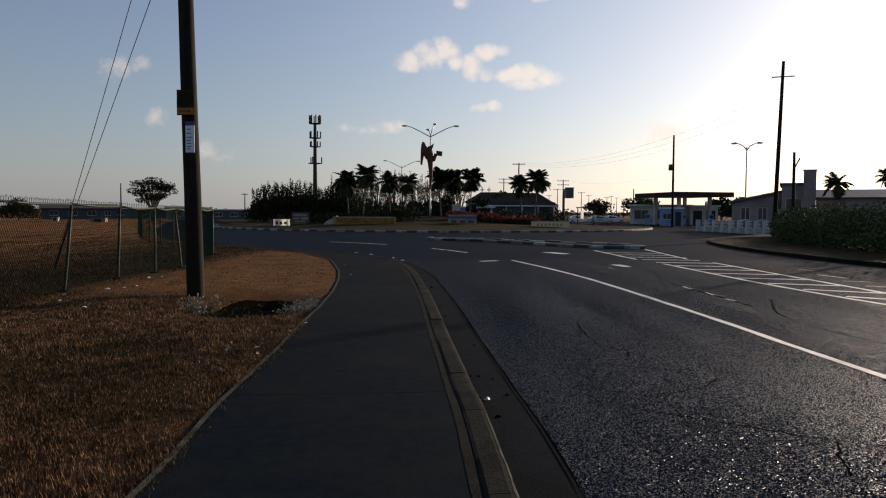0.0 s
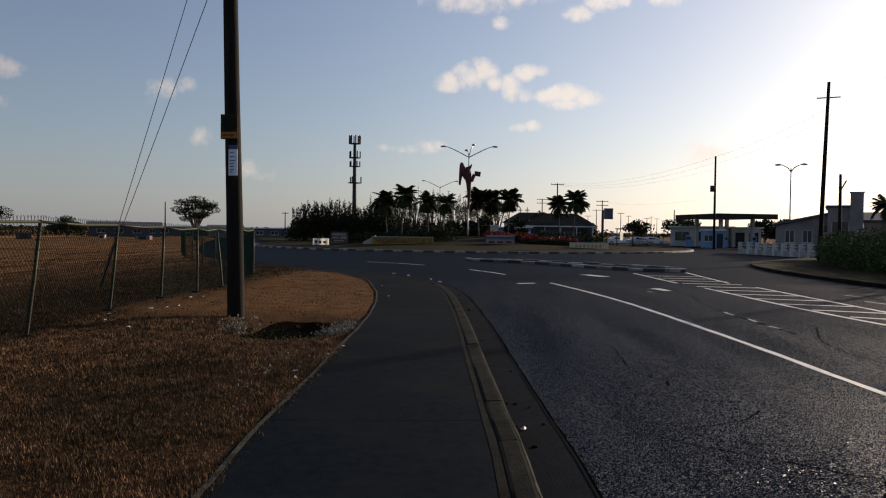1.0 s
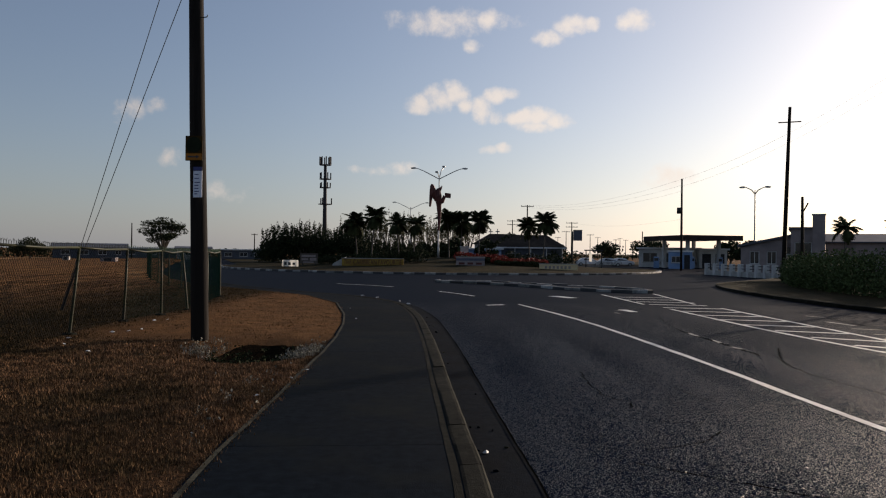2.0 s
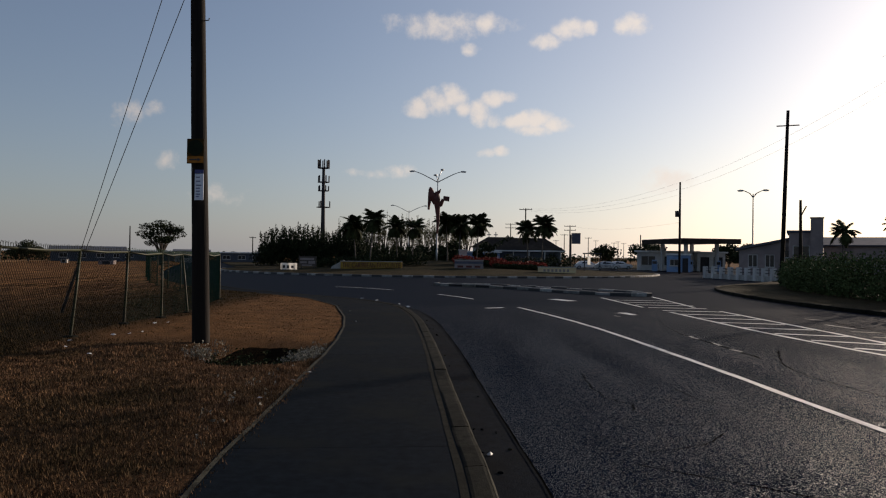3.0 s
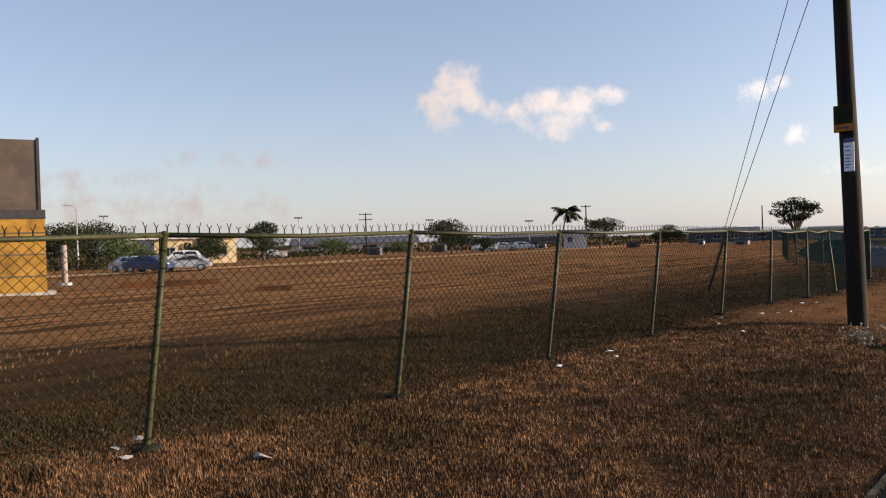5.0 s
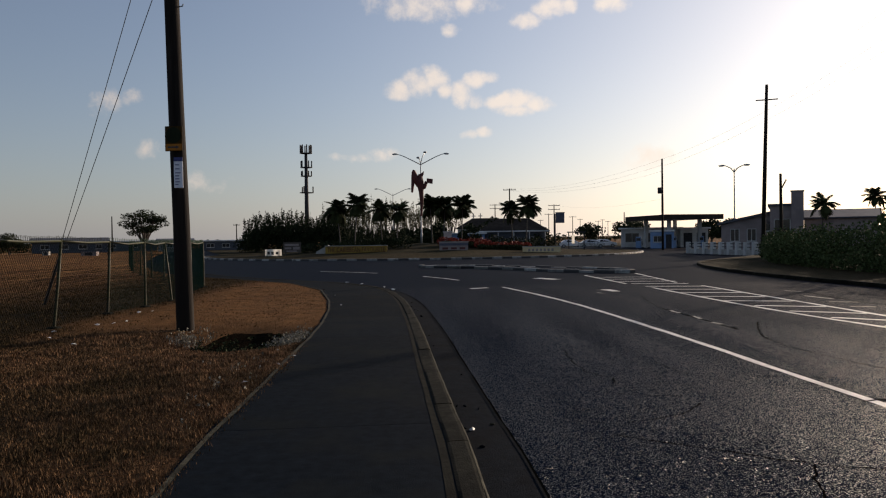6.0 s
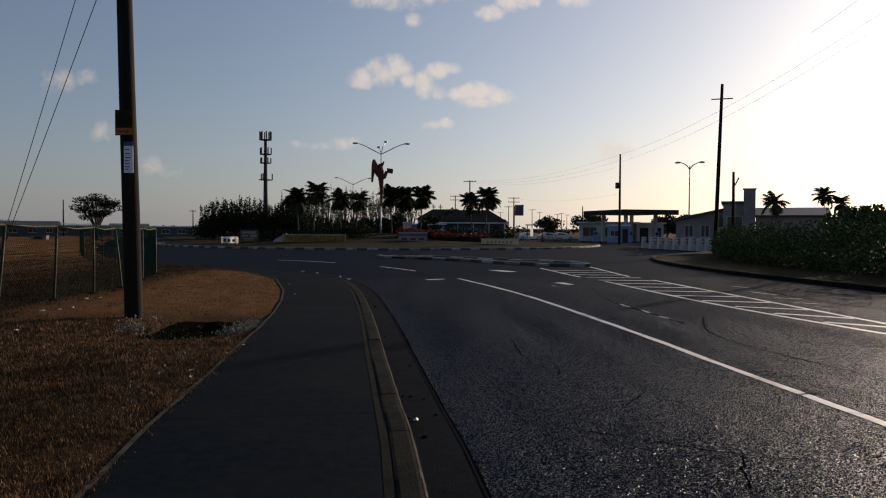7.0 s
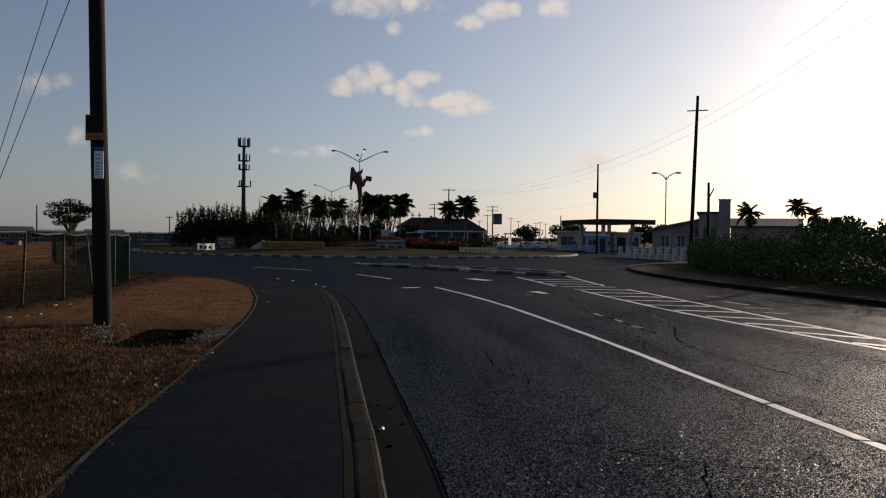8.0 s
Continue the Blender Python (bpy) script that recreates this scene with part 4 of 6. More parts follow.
part("arrow", arrow, M["black_paint"], bus_sign, "black arrow")
for z in (0.18, -0.18):
    part("bracket", Shape().box(-0.10, 0.10, 0.011, 0.06, z - 0.02, z + 0.02), M["dark_steel"], bus_sign)

notice = thing("notice", (-4.93, 15.01, 3.17), -4, "white paper timetable notice with blue heading strapped to the pole", "notice")
part("sheet", Shape().box(-0.085, 0.095, 0.0, 0.012, -0.31, 0.22), M["paper"], notice)
part("heading", Shape().box(-0.085, 0.095, -0.004, 0.0, 0.225, 0.30), M["ink_blue"], notice, "dark blue heading")
rng = random.Random(11)
for z in [0.14, 0.06, -0.02, -0.08, -0.14, -0.20, -0.25]:
    part("print_bar", Shape().box(-0.06, -0.06 + rng.uniform(0.05, 0.12), -0.003, -0.0005, z, z + 0.018), M["ink_blue"], notice)

# guy wires to an anchor inside the fence
ANCHOR = Vector((-11.1, 22.0, 0.0))
for h in (7.5, 9.0):
    sh = Shape()
    topx = -4.9 + lerp_table([(0, 0), (4.5, -0.11), (8, -0.19), (11.6, -0.27)], h)
    top = Vector((topx - 0.1, 15.3, h))
    sh.tube([ANCHOR + (top - ANCHOR) * (i / 12) - Vector((0, 0, 0.03 * math.sin(math.pi * i / 12))) for i in range(13)], 0.009, 5)
    tagged(part("guy_wire", sh, M["cable"]), "thin steel guy wire holding the wooden pole", "guy wire", "guy wires of the pole")
guard = Shape()
top = Vector((-5.1, 15.3, 8.2))
guard.tube([ANCHOR - Vector((0, 0, 0.15)), ANCHOR + (top - ANCHOR) * 0.19], 0.035, 8)
tagged(part("guy_guard", guard, M["dark_steel"]), "dark tubular guard on the guy wire's foot", "guy guard")

# ---- the chain-link fence ----
# foot x, foot y, lean in x, lean in y, height
POSTS = [(-7.15, -9.3, 0.06, 0.15, 1.98), (-7.12, -6.3, 0.06, 0.15, 1.97), (-7.10, -3.3, 0.06, 0.15, 1.96), (-7.08, -0.35, 0.08, 0.16, 1.95), (-7.05, 2.55, 0.08, 0.20, 1.93), (-6.95, 5.45, 0.10, 0.22, 1.91),
         (-7.19, 8.65, 0.10, 0.24, 1.88), (-7.26, 11.75, 0.10, 0.24, 1.86), (-7.76, 15.65, 0.08, 0.22, 1.83), (-7.86, 18.6, 0.03, 0.12, 1.80),
         (-7.66, 20.6, 0.0, 0.0, 1.77), (-7.60, 22.6, -0.16, -0.05, 1.75), (-8.05, 26.0, 0.0, 0.0, 1.74), (-8.60, 29.4, 0.0, 0.0, 1.73), (-10.3, 32.2, 0, 0, 1.73), (-12.0, 35.0, 0, 0, 1.73), (-13.6, 37.9, 0, 0, 1.73), (-15.2, 40.8, 0, 0, 1.73), (-16.8, 44.0, 0, 0, 1.73), (-18.3, 47.6, 0, 0, 1.73), (-19.6, 51, 0, 0, 1.73), (-21, 54.4, 0, 0, 1.73)]
fence = thing("chain_link_fence", (0, 0, 0), 0, "sagging green chain-link fence with leaning posts round a dry field", "fence")
rng = random.Random(21)
tops, feet = [], []
for x, y, lx, ly, h in POSTS:
    z = field_height(x, y)
    foot, head = Vector((x, y, z)), Vector((x + lx, y + ly, h))
    feet.append(foot), tops.append(head)
    sh = Shape().tube([foot - Vector((0, 0, 0.25)), foot, foot.lerp(head, 0.5) + Vector((0.008, 0, 0)), head], [0.033, 0.033, 0.031, 0.031], 10)
    post = part("post", sh, M["fence_green"], fence, smooth=True)
    part("cap", Shape().ball(tuple(head + Vector((0, 0, 0.01))), (0.042, 0.042, 0.03), 10, 4), M["fence_green"], post)
    if -4 < y < 21:                    # tie wires that hold the mesh to the post
        for k in range(11):
            c = foot.lerp(head, 0.05 + 0.088 * k)
            tie = Shape().tube([c + Vector((0.041 * math.cos(a * math.pi / 4), 0.041 * math.sin(a * math.pi / 4), 0.012 * math.sin(a * math.pi / 4 + k))) for a in range(9)], 0.0045, 4, False)
            part("tie_wire", tie, M["fence_wire"], post)
    base = Shape().ball((x, y, z - 0.02), (0.17, 0.17, 0.07), 9, 4, 0.3, rng)
    part("footing", base, M["kerb_concrete"], post)
for i in range(len(POSTS) - 1):
    a, b = tops[i], tops[i + 1]
    mid = (a + b) / 2 - Vector((0, 0, 0.025 if i < 9 else 0.05))
    part("top_rail", Shape().tube([a, mid, b], 0.024, 8), M["fence_green"], fence, smooth=True)
    # the mesh: zigzag wires that hook into one another, with twisted barbs on top
    fa, fb = feet[i] + Vector((0, 0, 0.03)), feet[i + 1] + Vector((0, 0, 0.03))
    length = (fb - fa).length
    near = min(math.hypot(fa.x, fa.y), math.hypot(fb.x, fb.y))
    pitch = 0.050 if near < 14 else (0.05 if near < 32 else 0.09)
    nw = max(2, int(length / pitch))
    rows_n = int(1.9 / pitch)
    wires, r = Shape(), 0.0034 if near < 14 else (0.0034 if i < 9 else 0.0042)
    bow = rng.uniform(-0.03, 0.05)

    def at(u, v):
        lo, hi = fa.lerp(fb, u), tops[i].lerp(tops[i + 1], u) - Vector((0, 0, 0.05 * 4 * u * (1 - u) * 0.5))
        p = lo.lerp(hi, v)
        s = math.sin(math.pi * min(max(u, 0), 1)) * math.sin(math.pi * min(v, 1))
        p.x += bow * s + 0.012 * noise.noise((u * 5 + i * 7, v * 4, 0))
        return p

    for k in range(nw):
        pts = []
        for j in range(rows_n + 1):
            u = (k + 0.5 + (0.5 if (j + k) % 2 else -0.5)) / nw
            pts.append(at(min(max(u, 0), 1), j / rows_n * 0.985))
        up = at(min(max((k + 0.5) / nw, 0), 1), 1.0)
        for p, q in zip(pts, pts[1:]):
            c = len(wires.v)
            d = (q - p).normalized()
            s1 = d.cross(Vector((1, 0, 0))).normalized() * r
            s2 = d.cross(s1).normalized() * r
            wires.v += [tuple(p + s1), tuple(p - s1 * 0.5 + s2 * 0.87), tuple(p - s1 * 0.5 - s2 * 0.87), tuple(q + s1), tuple(q - s1 * 0.5 + s2 * 0.87), tuple(q - s1 * 0.5 - s2 * 0.87)]
            wires.f += [(c, c + 1, c + 4, c + 3), (c + 1, c + 2, c + 5, c + 4), (c + 2, c, c + 3, c + 5)]
        for side in (-1, 1) if k % 2 == 0 else ():
            e = up + Vector((0, side * 0.022 + rng.uniform(-0.006, 0.006), 0.105 + rng.uniform(-0.015, 0.02)))
            wires.tube([up + Vector((0, 0, -0.03)), up + Vector((0, side * 0.003, 0.070)), e], r * 1.3, 3, False)
    part("mesh_panel", wires, M["fence_wire"] if i < 9 else M["fence_coated"], fence)

# ---- bits of litter ----
rng = random.Random(31)


def scrap(x, y, size, mat, name, label, z=None):
    z = field_height(x, y) if z is None else z
    sh = Shape()
    n = 7
    ringp = []
    for k in range(n):
        a = 2 * math.pi * k / n
        ringp.append((size * math.cos(a) * rng.uniform(0.6, 1.1), size * math.sin(a) * rng.uniform(0.4, 0.9), rng.uniform(0.0, size * 0.5)))
    top = (rng.uniform(-.2, .2) * size, rng.uniform(-.2, .2) * size, size * rng.uniform(0.35, 0.7))
    for k in range(n):
        sh.face(ringp[k], ringp[(k + 1) % n], top)
    sh.face(*reversed(ringp))
    ob = part(name, sh, M[mat])
    ob.matrix_basis = pose(x, y, z + 0.004, 0, 0, rng.uniform(0, 360))
    return tagged(ob, label, "litter", "litter")


scrap(0.42, 7.03, 0.046, "white_paint", "paper_scrap", "crumpled white paper lying in the gutter", ROAD_Z + 0.012)
scrap(-6.6, 8.1, 0.07, "white_paint", "paper_scrap", "crumpled white paper lying in dry grass")
for x, y in ((-6.75, 9.6), (-6.45, 9.3), (-7.0, 13.9), (-7.35, 14.8), (-7.1, 16.2), (-6.9, 16.6), (-6.75, 16.9), (-7.2, 18.9), (-6.95, 19.1), (-6.1, 12.9)):
    scrap(x, y, rng.uniform(0.045, 0.085), "white_paint", "paper_scrap", "crumpled white paper lying by the fence")
scrap(-5.95, 3.05, 0.12, "pink_wall", "cardboard_scrap", "flattened pinkish cardboard in the grass")
scrap(-6.45, 0.9, 0.13, "litter_orange", "plastic_bag", "orange plastic bag lying in the grass")
for x, y in ((-7.2, 2.35), (-6.9, 2.3), (-7.35, 2.6)):
    scrap(x, y, 0.08, "concrete", "stone", "pale stone at the foot of a fence post")
for x, y in ((-2.05, 11.35), (-2.15, 10.6), (-2.3, 9.2), (-2.3, 20.4), (-2.9, 24.0)):
    scrap(x, y, 0.05, "white_paint", "paper_scrap", "small white scrap at the footway's edge")
for x, y in ((-2.5, 29.6), (-1.6, 29.4), (-1.2, 27.9), (-3.2, 30.9)):
    scrap(x, y, 0.085, "white_paint", "stone", "white painted stone at the kerb's bend", ROAD_Z if x > -2.3 else 0.0)

# ---- hollow of dark soil by the pole, its shade put in the colour, with dry weeds round it ----
sh = Shape()
for k in range(28):
    a0, a1 = 2 * math.pi * k / 28, 2 * math.pi * (k + 1) / 28
    for r0, r1 in ((0.0, 0.45), (0.45, 0.8), (0.8, 1.0)):
        q = []
        for r, a in ((r0, a0), (r1, a0), (r1, a1), (r0, a1)):
            e = 1 + 0.22 * noise.noise((math.cos(a) * 1.6, math.sin(a) * 1.6, 5.0))
            x, y = -3.42 + 1.08 * r * e * math.cos(a), 13.85 + 1.45 * r * e * math.sin(a)
            q.append((x, y, field_height(x, y) + (0.022 if r < 0.95 else -0.03) + 0.03 * noise.noise((x * 5, y * 5, 1))))
        sh.face(*(q[1:] if r0 == 0 else q))
tagged(part("soil_patch", sh, M["soil"]), "hollow of bare dark soil, blackened for its own shade, beside the wooden pole", "soil", kind="structure")


def tuft(shape, x, y, z, n, h, spread, width):
    for _ in range(n):
        a = rng.random() * 6.283
        ox, oy = rng.gauss(0, spread * 0.3), rng.gauss(0, spread * 0.3)
        hh = h * rng.uniform(0.5, 1.2)
        lean = rng.uniform(0.1, 0.7) * hh
        w = width * rng.uniform(0.7, 1.3)
        c, s = math.cos(a), math.sin(a)
        bx, by = x + ox, y + oy
        shape.v += [(bx - s * w, by + c * w, z - 0.01), (bx + s * w, by - c * w, z - 0.01), (bx + c * lean, by + s * lean, z + hh)]
        m = len(shape.v)
        shape.f.append((m - 3, m - 2, m - 1))


weeds = Shape()
for _ in range(150):
    u = rng.random()
    if u < 0.35:
        x, y = rng.gauss(-4.45, 0.16), rng.gauss(14.0, 0.4)
    elif u < 0.85:
        x, y = rng.gauss(-2.55, 0.15), rng.gauss(13.9, 0.4)
    else:
        x, y = rng.gauss(-2.45, 0.22), rng.gauss(9.3, 1.1)
    x = min(x, lerp_table(EDGE, y) - 0.06)
    tuft(weeds, x, y, field_height(x, y), 5, 0.15 if u < 0.85 else 0.06, 0.1, 0.005)
    for _k in range(3 if u < 0.85 else 1):          # pale seed heads
        leaves(weeds, rng, (x + rng.gauss(0, 0.07), y + rng.gauss(0, 0.07), field_height(x, y) + rng.uniform(0.04, 0.15 if u < 0.85 else 0.08)), (0.015, 0.015, 0.02), 4, 0.035)
tagged(part("weeds", weeds, M["weed"]), "pale dry weeds round the soil hollow", "weeds", kind="stuff")

pit = Shape()
rng = random.Random(37)
for _ in range(60):
    a, q = rng.random() * 6.283, rng.random() ** 0.5
    x, y = -3.45 + 0.95 * q * math.cos(a), 13.85 + 1.05 * q * math.sin(a)
    h = rng.uniform(0.03, 0.09)
    leaves(pit, rng, (x, y, field_height(x, y) + 0.02 + h * 0.5), (rng.uniform(0.05, 0.13), rng.uniform(0.05, 0.13), h), 16, 0.05)
tagged(part("weeds", pit, M["leaf_dark"]), "dark low weeds growing in the soil hollow", "weeds", kind="stuff")

# ---- dry mown grass, blade by blade near the camera ----
grass = Shape()
rng = random.Random(41)
for k in range(118000):
    y = 1.0 + 14.0 * rng.random() ** 1.25 if k < 95000 else 1.0 + 40.0 * rng.random()
    edge = lerp_table(EDGE, y)
    x = edge - 0.01 - (7.0 + y * 0.5) * rng.random() ** 1.1
    if ((x + 3.42) / 1.06) ** 2 + ((y - 13.8) / 1.5) ** 2 < 1:
        continue
    if noise.noise((x * 0.8, y * 0.8, 9)) < -0.28 and rng.random() < 0.6:
        continue
    if x < -11 and rng.random() < min((-11 - x) / 10, 0.6):
        continue
    if y > 14.5 and x > -7.2 and rng.random() < 0.55:
        continue
    dist = math.hypot(x, y)
    tuft(grass, x, y, field_height(x, y), 4, (0.045 + 0.0004 * dist) * (0.8 + 0.5 * noise.noise((x * 1.7, y * 1.7, 2))) * (0.6 if y > 14.5 and x > -7.2 else 1.0), 0.10 + 0.01 * dist, 0.0034 + 0.0004 * dist)
for _ in range(7000):                   # behind and beside the walk
    y = 1.4 - 9.5 * rng.random()
    x = lerp_table(EDGE, y) - 0.01 - 8.0 * rng.random()
    tuft(grass, x, y, field_height(x, y), 5, 0.052, 0.14, 0.005)
for _ in range(15000):                 # thinner tufts out in the field
    x, y = -8.5 - 36 * rng.random() ** 1.3, -6 + 64 * rng.random()
    if x > lerp_table(EDGE, y) - 0.5 or noise.noise((x * 0.5, y * 0.12, 4)) < -0.12:
        continue
    tuft(grass, x, y, field_height(x, y), 5, 0.075, 0.55, 0.010)
tagged(part("grass", grass, M["grass_blade"]), "short dry brown mown grass", "grass", kind="stuff")


# ---- trees and palms ----
def crown_tree(name, at, height, spread, seed, label, mat="leaf_dark", trunk_h=None, count=2600, size=0.35, lobes=9, flat=0.55, group="", wisps=0):
    """A tree: tapered trunk, forked limbs, and a crown of leaf clumps with gaps."""
    r = random.Random(seed)
    th = trunk_h if trunk_h is not None else height * 0.4
    t = thing(name, at, r.uniform(0, 360), label, "tree", group)
    wood = Shape()
    k = height * 0.028 + 0.05
    wood.tube([(0, 0, -0.2), (0.02 * height, 0, th * 0.5), (0, 0.02 * height, th)], [k * 1.3, k, k * 0.85], 9)
    crown = Shape()
    for i in range(lobes):
        a = 2 * math.pi * i / lobes + r.uniform(-0.4, 0.4)
        d = spread * 0.5 * r.uniform(0.25, 0.8) if i else 0.0
        zz = th + (height - th) * ((r.uniform(0.25, 0.82) if i else 0.8) * (0.66 if wisps > 60 else 1.0))
        c = (d * math.cos(a), d * math.sin(a), zz)
        wood.tube([(0, 0, th * 0.85), (c[0] * 0.45, c[1] * 0.45, th + (zz - th) * 0.5), c], [k * 0.6, k * 0.36, k * 0.12], 6)
        rad = spread * r.uniform(0.17, 0.27) * (0.85 if wisps > 60 else 1.0)
        leaves(crown, r, c, (rad, rad, rad * flat), count // lobes, size)
    for _ in range(wisps):
        a, d = r.random() * 6.28, spread * 0.5 * r.random() ** 0.5
        z0, hh = th + (height - th) * r.uniform(0.3, 0.8), height * (r.uniform(0.12, 0.30) if wisps > 60 else r.uniform(0.16, 0.4))
        x, y = d * math.cos(a), d * math.sin(a)
        crown.tube([(x, y, z0), (x + r.uniform(-.2, .2), y, z0 + hh)], [0.03, 0.012], 3, False)
        leaves(crown, r, (x, y, z0 + hh * 0.55), (0.2, 0.2, hh * 0.5), 20, 0.2, 0.7)
    part("trunk", wood, M["bark"], t, smooth=True)
    part("crown", crown, M[mat], t)
    return t


def frond_mesh(seed, length=2.6, droop=0.7, dense=30):
    r = random.Random(seed)
    sh = Shape()
    pts = []
    for i in range(9):
        u = i / 8
        pts.append(Vector((length * (u - 0.16 * u * u * droop), 0, length * (0.42 * u - droop * u * u * 0.85))))
    sh.tube(pts, [0.035 * (1 - 0.8 * i / 8) for i in range(9)], 4, False)
    for k in range(dense):
        u = 0.14 + 0.86 * k / dense
        i = min(int(u * 8), 7)
        p = pts[i].lerp(pts[i + 1], u * 8 - i)
        d = (pts[i + 1] - pts[i]).normalized()
        ln = length * 0.34 * math.sin(math.pi * min(0.18 + 0.8 * u, 1)) + 0.12
        for side in (-1, 1):
            tip = p + d * ln * 0.55 + Vector((0, side * ln * 0.72, -ln * r.uniform(0.25, 0.6)))
            w = d * 0.095
            sh.face(p - w, p + w, tip + d * 0.02, tip - d * 0.015)
    return sh.mesh("frond", M["palm_leaf"])


FRONDS = [frond_mesh(1, 2.5, 0.62), frond_mesh(2, 2.7, 0.85), frond_mesh(3, 2.4, 1.15)]


def palm(at, height, seed, scale=1.0, lean=(0.0, 0.0), fronds=15, wind=0.0, label="palm with grey trunk and dark drooping fronds", group="palms"):
    r = random.Random(seed)
    t = thing("palm_tree", at, 0, label, "palm tree", group)
    pts = [(lean[0] * (i / 6) ** 1.6, lean[1] * (i / 6) ** 1.6, height * i / 6 - (0.3 if i == 0 else 0)) for i in range(7)]
    part("trunk", Shape().tube(pts, [0.17 * scale, 0.12 * scale, 0.1 * scale, 0.095 * scale, 0.09 * scale, 0.085 * scale, 0.1 * scale], 9), M["palm_bark"], t, smooth=True)
    top = Vector(pts[-1])
    part("crownshaft", Shape().tube([top, top + Vector((0, 0, 0.45 * scale))], [0.12 * scale, 0.05 * scale], 8), M["palm_leaf"], t, smooth=True)
    for k in range(fronds):
        a = 360 * k / fronds * 2.4 + r.uniform(-14, 14)
        tilt = r.uniform(-75, 45) * (1 - 0.4 * wind)
        ob = new("frond", FRONDS[k % 3])
        ob.parent = t
        if wind:
            a = a * 0.45 + 40 * wind
        ob.matrix_basis = Matrix.Translation(top + Vector((0, 0, 0.3 * scale))) @ pose(0, 0, 0, 0, tilt, a) @ Matrix.Scale(scale * r.uniform(0.85, 1.12), 4)
    return t


# ---- poles, lamps, wires ----
def crossarm_pole(at, height, seed, arms=1, arm=1.1, turn=0.0, box=False, label="dark wooden utility pole with a crossarm", group="distant utility poles", lean=0.0, pins=True, drop=0.25, thick=0.06):
    t = thing("utility_pole", at, turn, label, "utility pole", group)
    k = 0.14 if height > 9 else 0.12
    part("shaft", Shape().tube([(0, 0, -0.3), (lean * 0.5, 0, height * 0.5), (lean, 0, height)], [k * 1.1, k, k * 0.75], 10), M["pole_wood"], t, smooth=True)
    for i in range(arms):
        z = height - drop - i * 0.9
        arm_ob = part("crossarm", Shape().box(lean - arm, lean + arm, -0.16, -0.06, z - thick, z + thick), M["pole_wood"], t)
        if pins:
            for x in (-arm * 0.92, -arm * 0.35, arm * 0.35, arm * 0.92):
                part("insulator", Shape().tube([(lean + x, -0.11, z + 0.05), (lean + x, -0.11, z + 0.14), (lean + x, -0.11, z + 0.24)], [0.03, 0.06, 0.035], 7), M["concrete"], arm_ob)
    if box:
        part("transformer", Shape().tube([(-0.36, -0.1, height * 0.62), (-0.36, -0.1, height * 0.62 + 0.75)], 0.26, 12), M["dark_steel"], t, smooth=True)
    return t


def street_lamp(at, height, reach, turn, label, arms=2, rise=0.75, extra=False):
    t = thing("street_lamp", at, turn, label, "street lamp", "street lamps")
    part("column", Shape().tube([(0, 0, -0.2), (0, 0, 1.2), (0, 0, 1.25), (0, 0, height)], [0.13, 0.13, 0.10, 0.055], 10), M["steel"], t, smooth=True)
    dirs = [-1, 1][:arms]
    for s in dirs:
        pts = [(0, 0, height - 0.4), (s * reach * 0.3, 0, height + rise * 0.05), (s * reach * 0.65, 0, height + rise * 0.62), (s * reach * 0.85, 0, height + rise * 0.88), (s * reach, 0, height + rise)]
        a = part("arm", Shape().tube(pts, [0.06, 0.055, 0.05, 0.045, 0.04], 8), M["steel"], t, smooth=True)
        h = Shape().prism([(s * reach * 0.97, height + rise - 0.07), (s * (reach + 0.55), height + rise - 0.05), (s * (reach + 0.6), height + rise + 0.03), (s * (reach + 0.25), height + rise + 0.11), (s * reach * 0.97, height + rise + 0.07)], -0.14, 0.14)
        head = part("lamp_head", h, M["steel"], a)
        part("lens", Shape().box(s * reach + (0.1 if s > 0 else -0.5), s * reach + (0.5 if s > 0 else -0.1), -0.1, 0.1, height + rise - 0.10, height + rise - 0.065), M["lamp_glass"], head)
    if extra:
        for dx, dy, dz in ((0.55, 0.9, 1.2), (-0.3, 0.6, 0.5)):
            a = part("arm", Shape().tube([(0, 0, height - 0.3), (dx * 0.4, dy * 0.4, height + dz * 0.5), (dx, dy, height + dz)], 0.05, 7), M["steel"], t, smooth=True)
            part("lamp_head", Shape().ball((dx, dy, height + dz + 0.02), (0.24, 0.34, 0.12), 10, 5), M["steel"], a)
    return t


def wire(a, b, sag, label="slack black overhead wire", r=0.008):
    a, b = Vector(a), Vector(b)
    sh = Shape().tube([a.lerp(b, i / 14) - Vector((0, 0, sag * 4 * (i / 14) * (1 - i / 14))) for i in range(15)], r, 4, False)
    return tagged(part("overhead_wire", sh, M["cable"]), label, "wire", "overhead wires")


# ---- the roundabout island ----
def on_island(az, dist):
    x, y, _ = polar(az, dist)
    return (x, y, island_height(x, y))


street_lamp(on_island(-0.2, 93.5), 10.0, 2.9, 0, "tall grey double-armed street lamp on the mound", rise=0.9, extra=True)
street_lamp(polar(-2.3, 150), 10.6, 3.0, 8, "grey double-armed street lamp beyond the mound", rise=0.9)

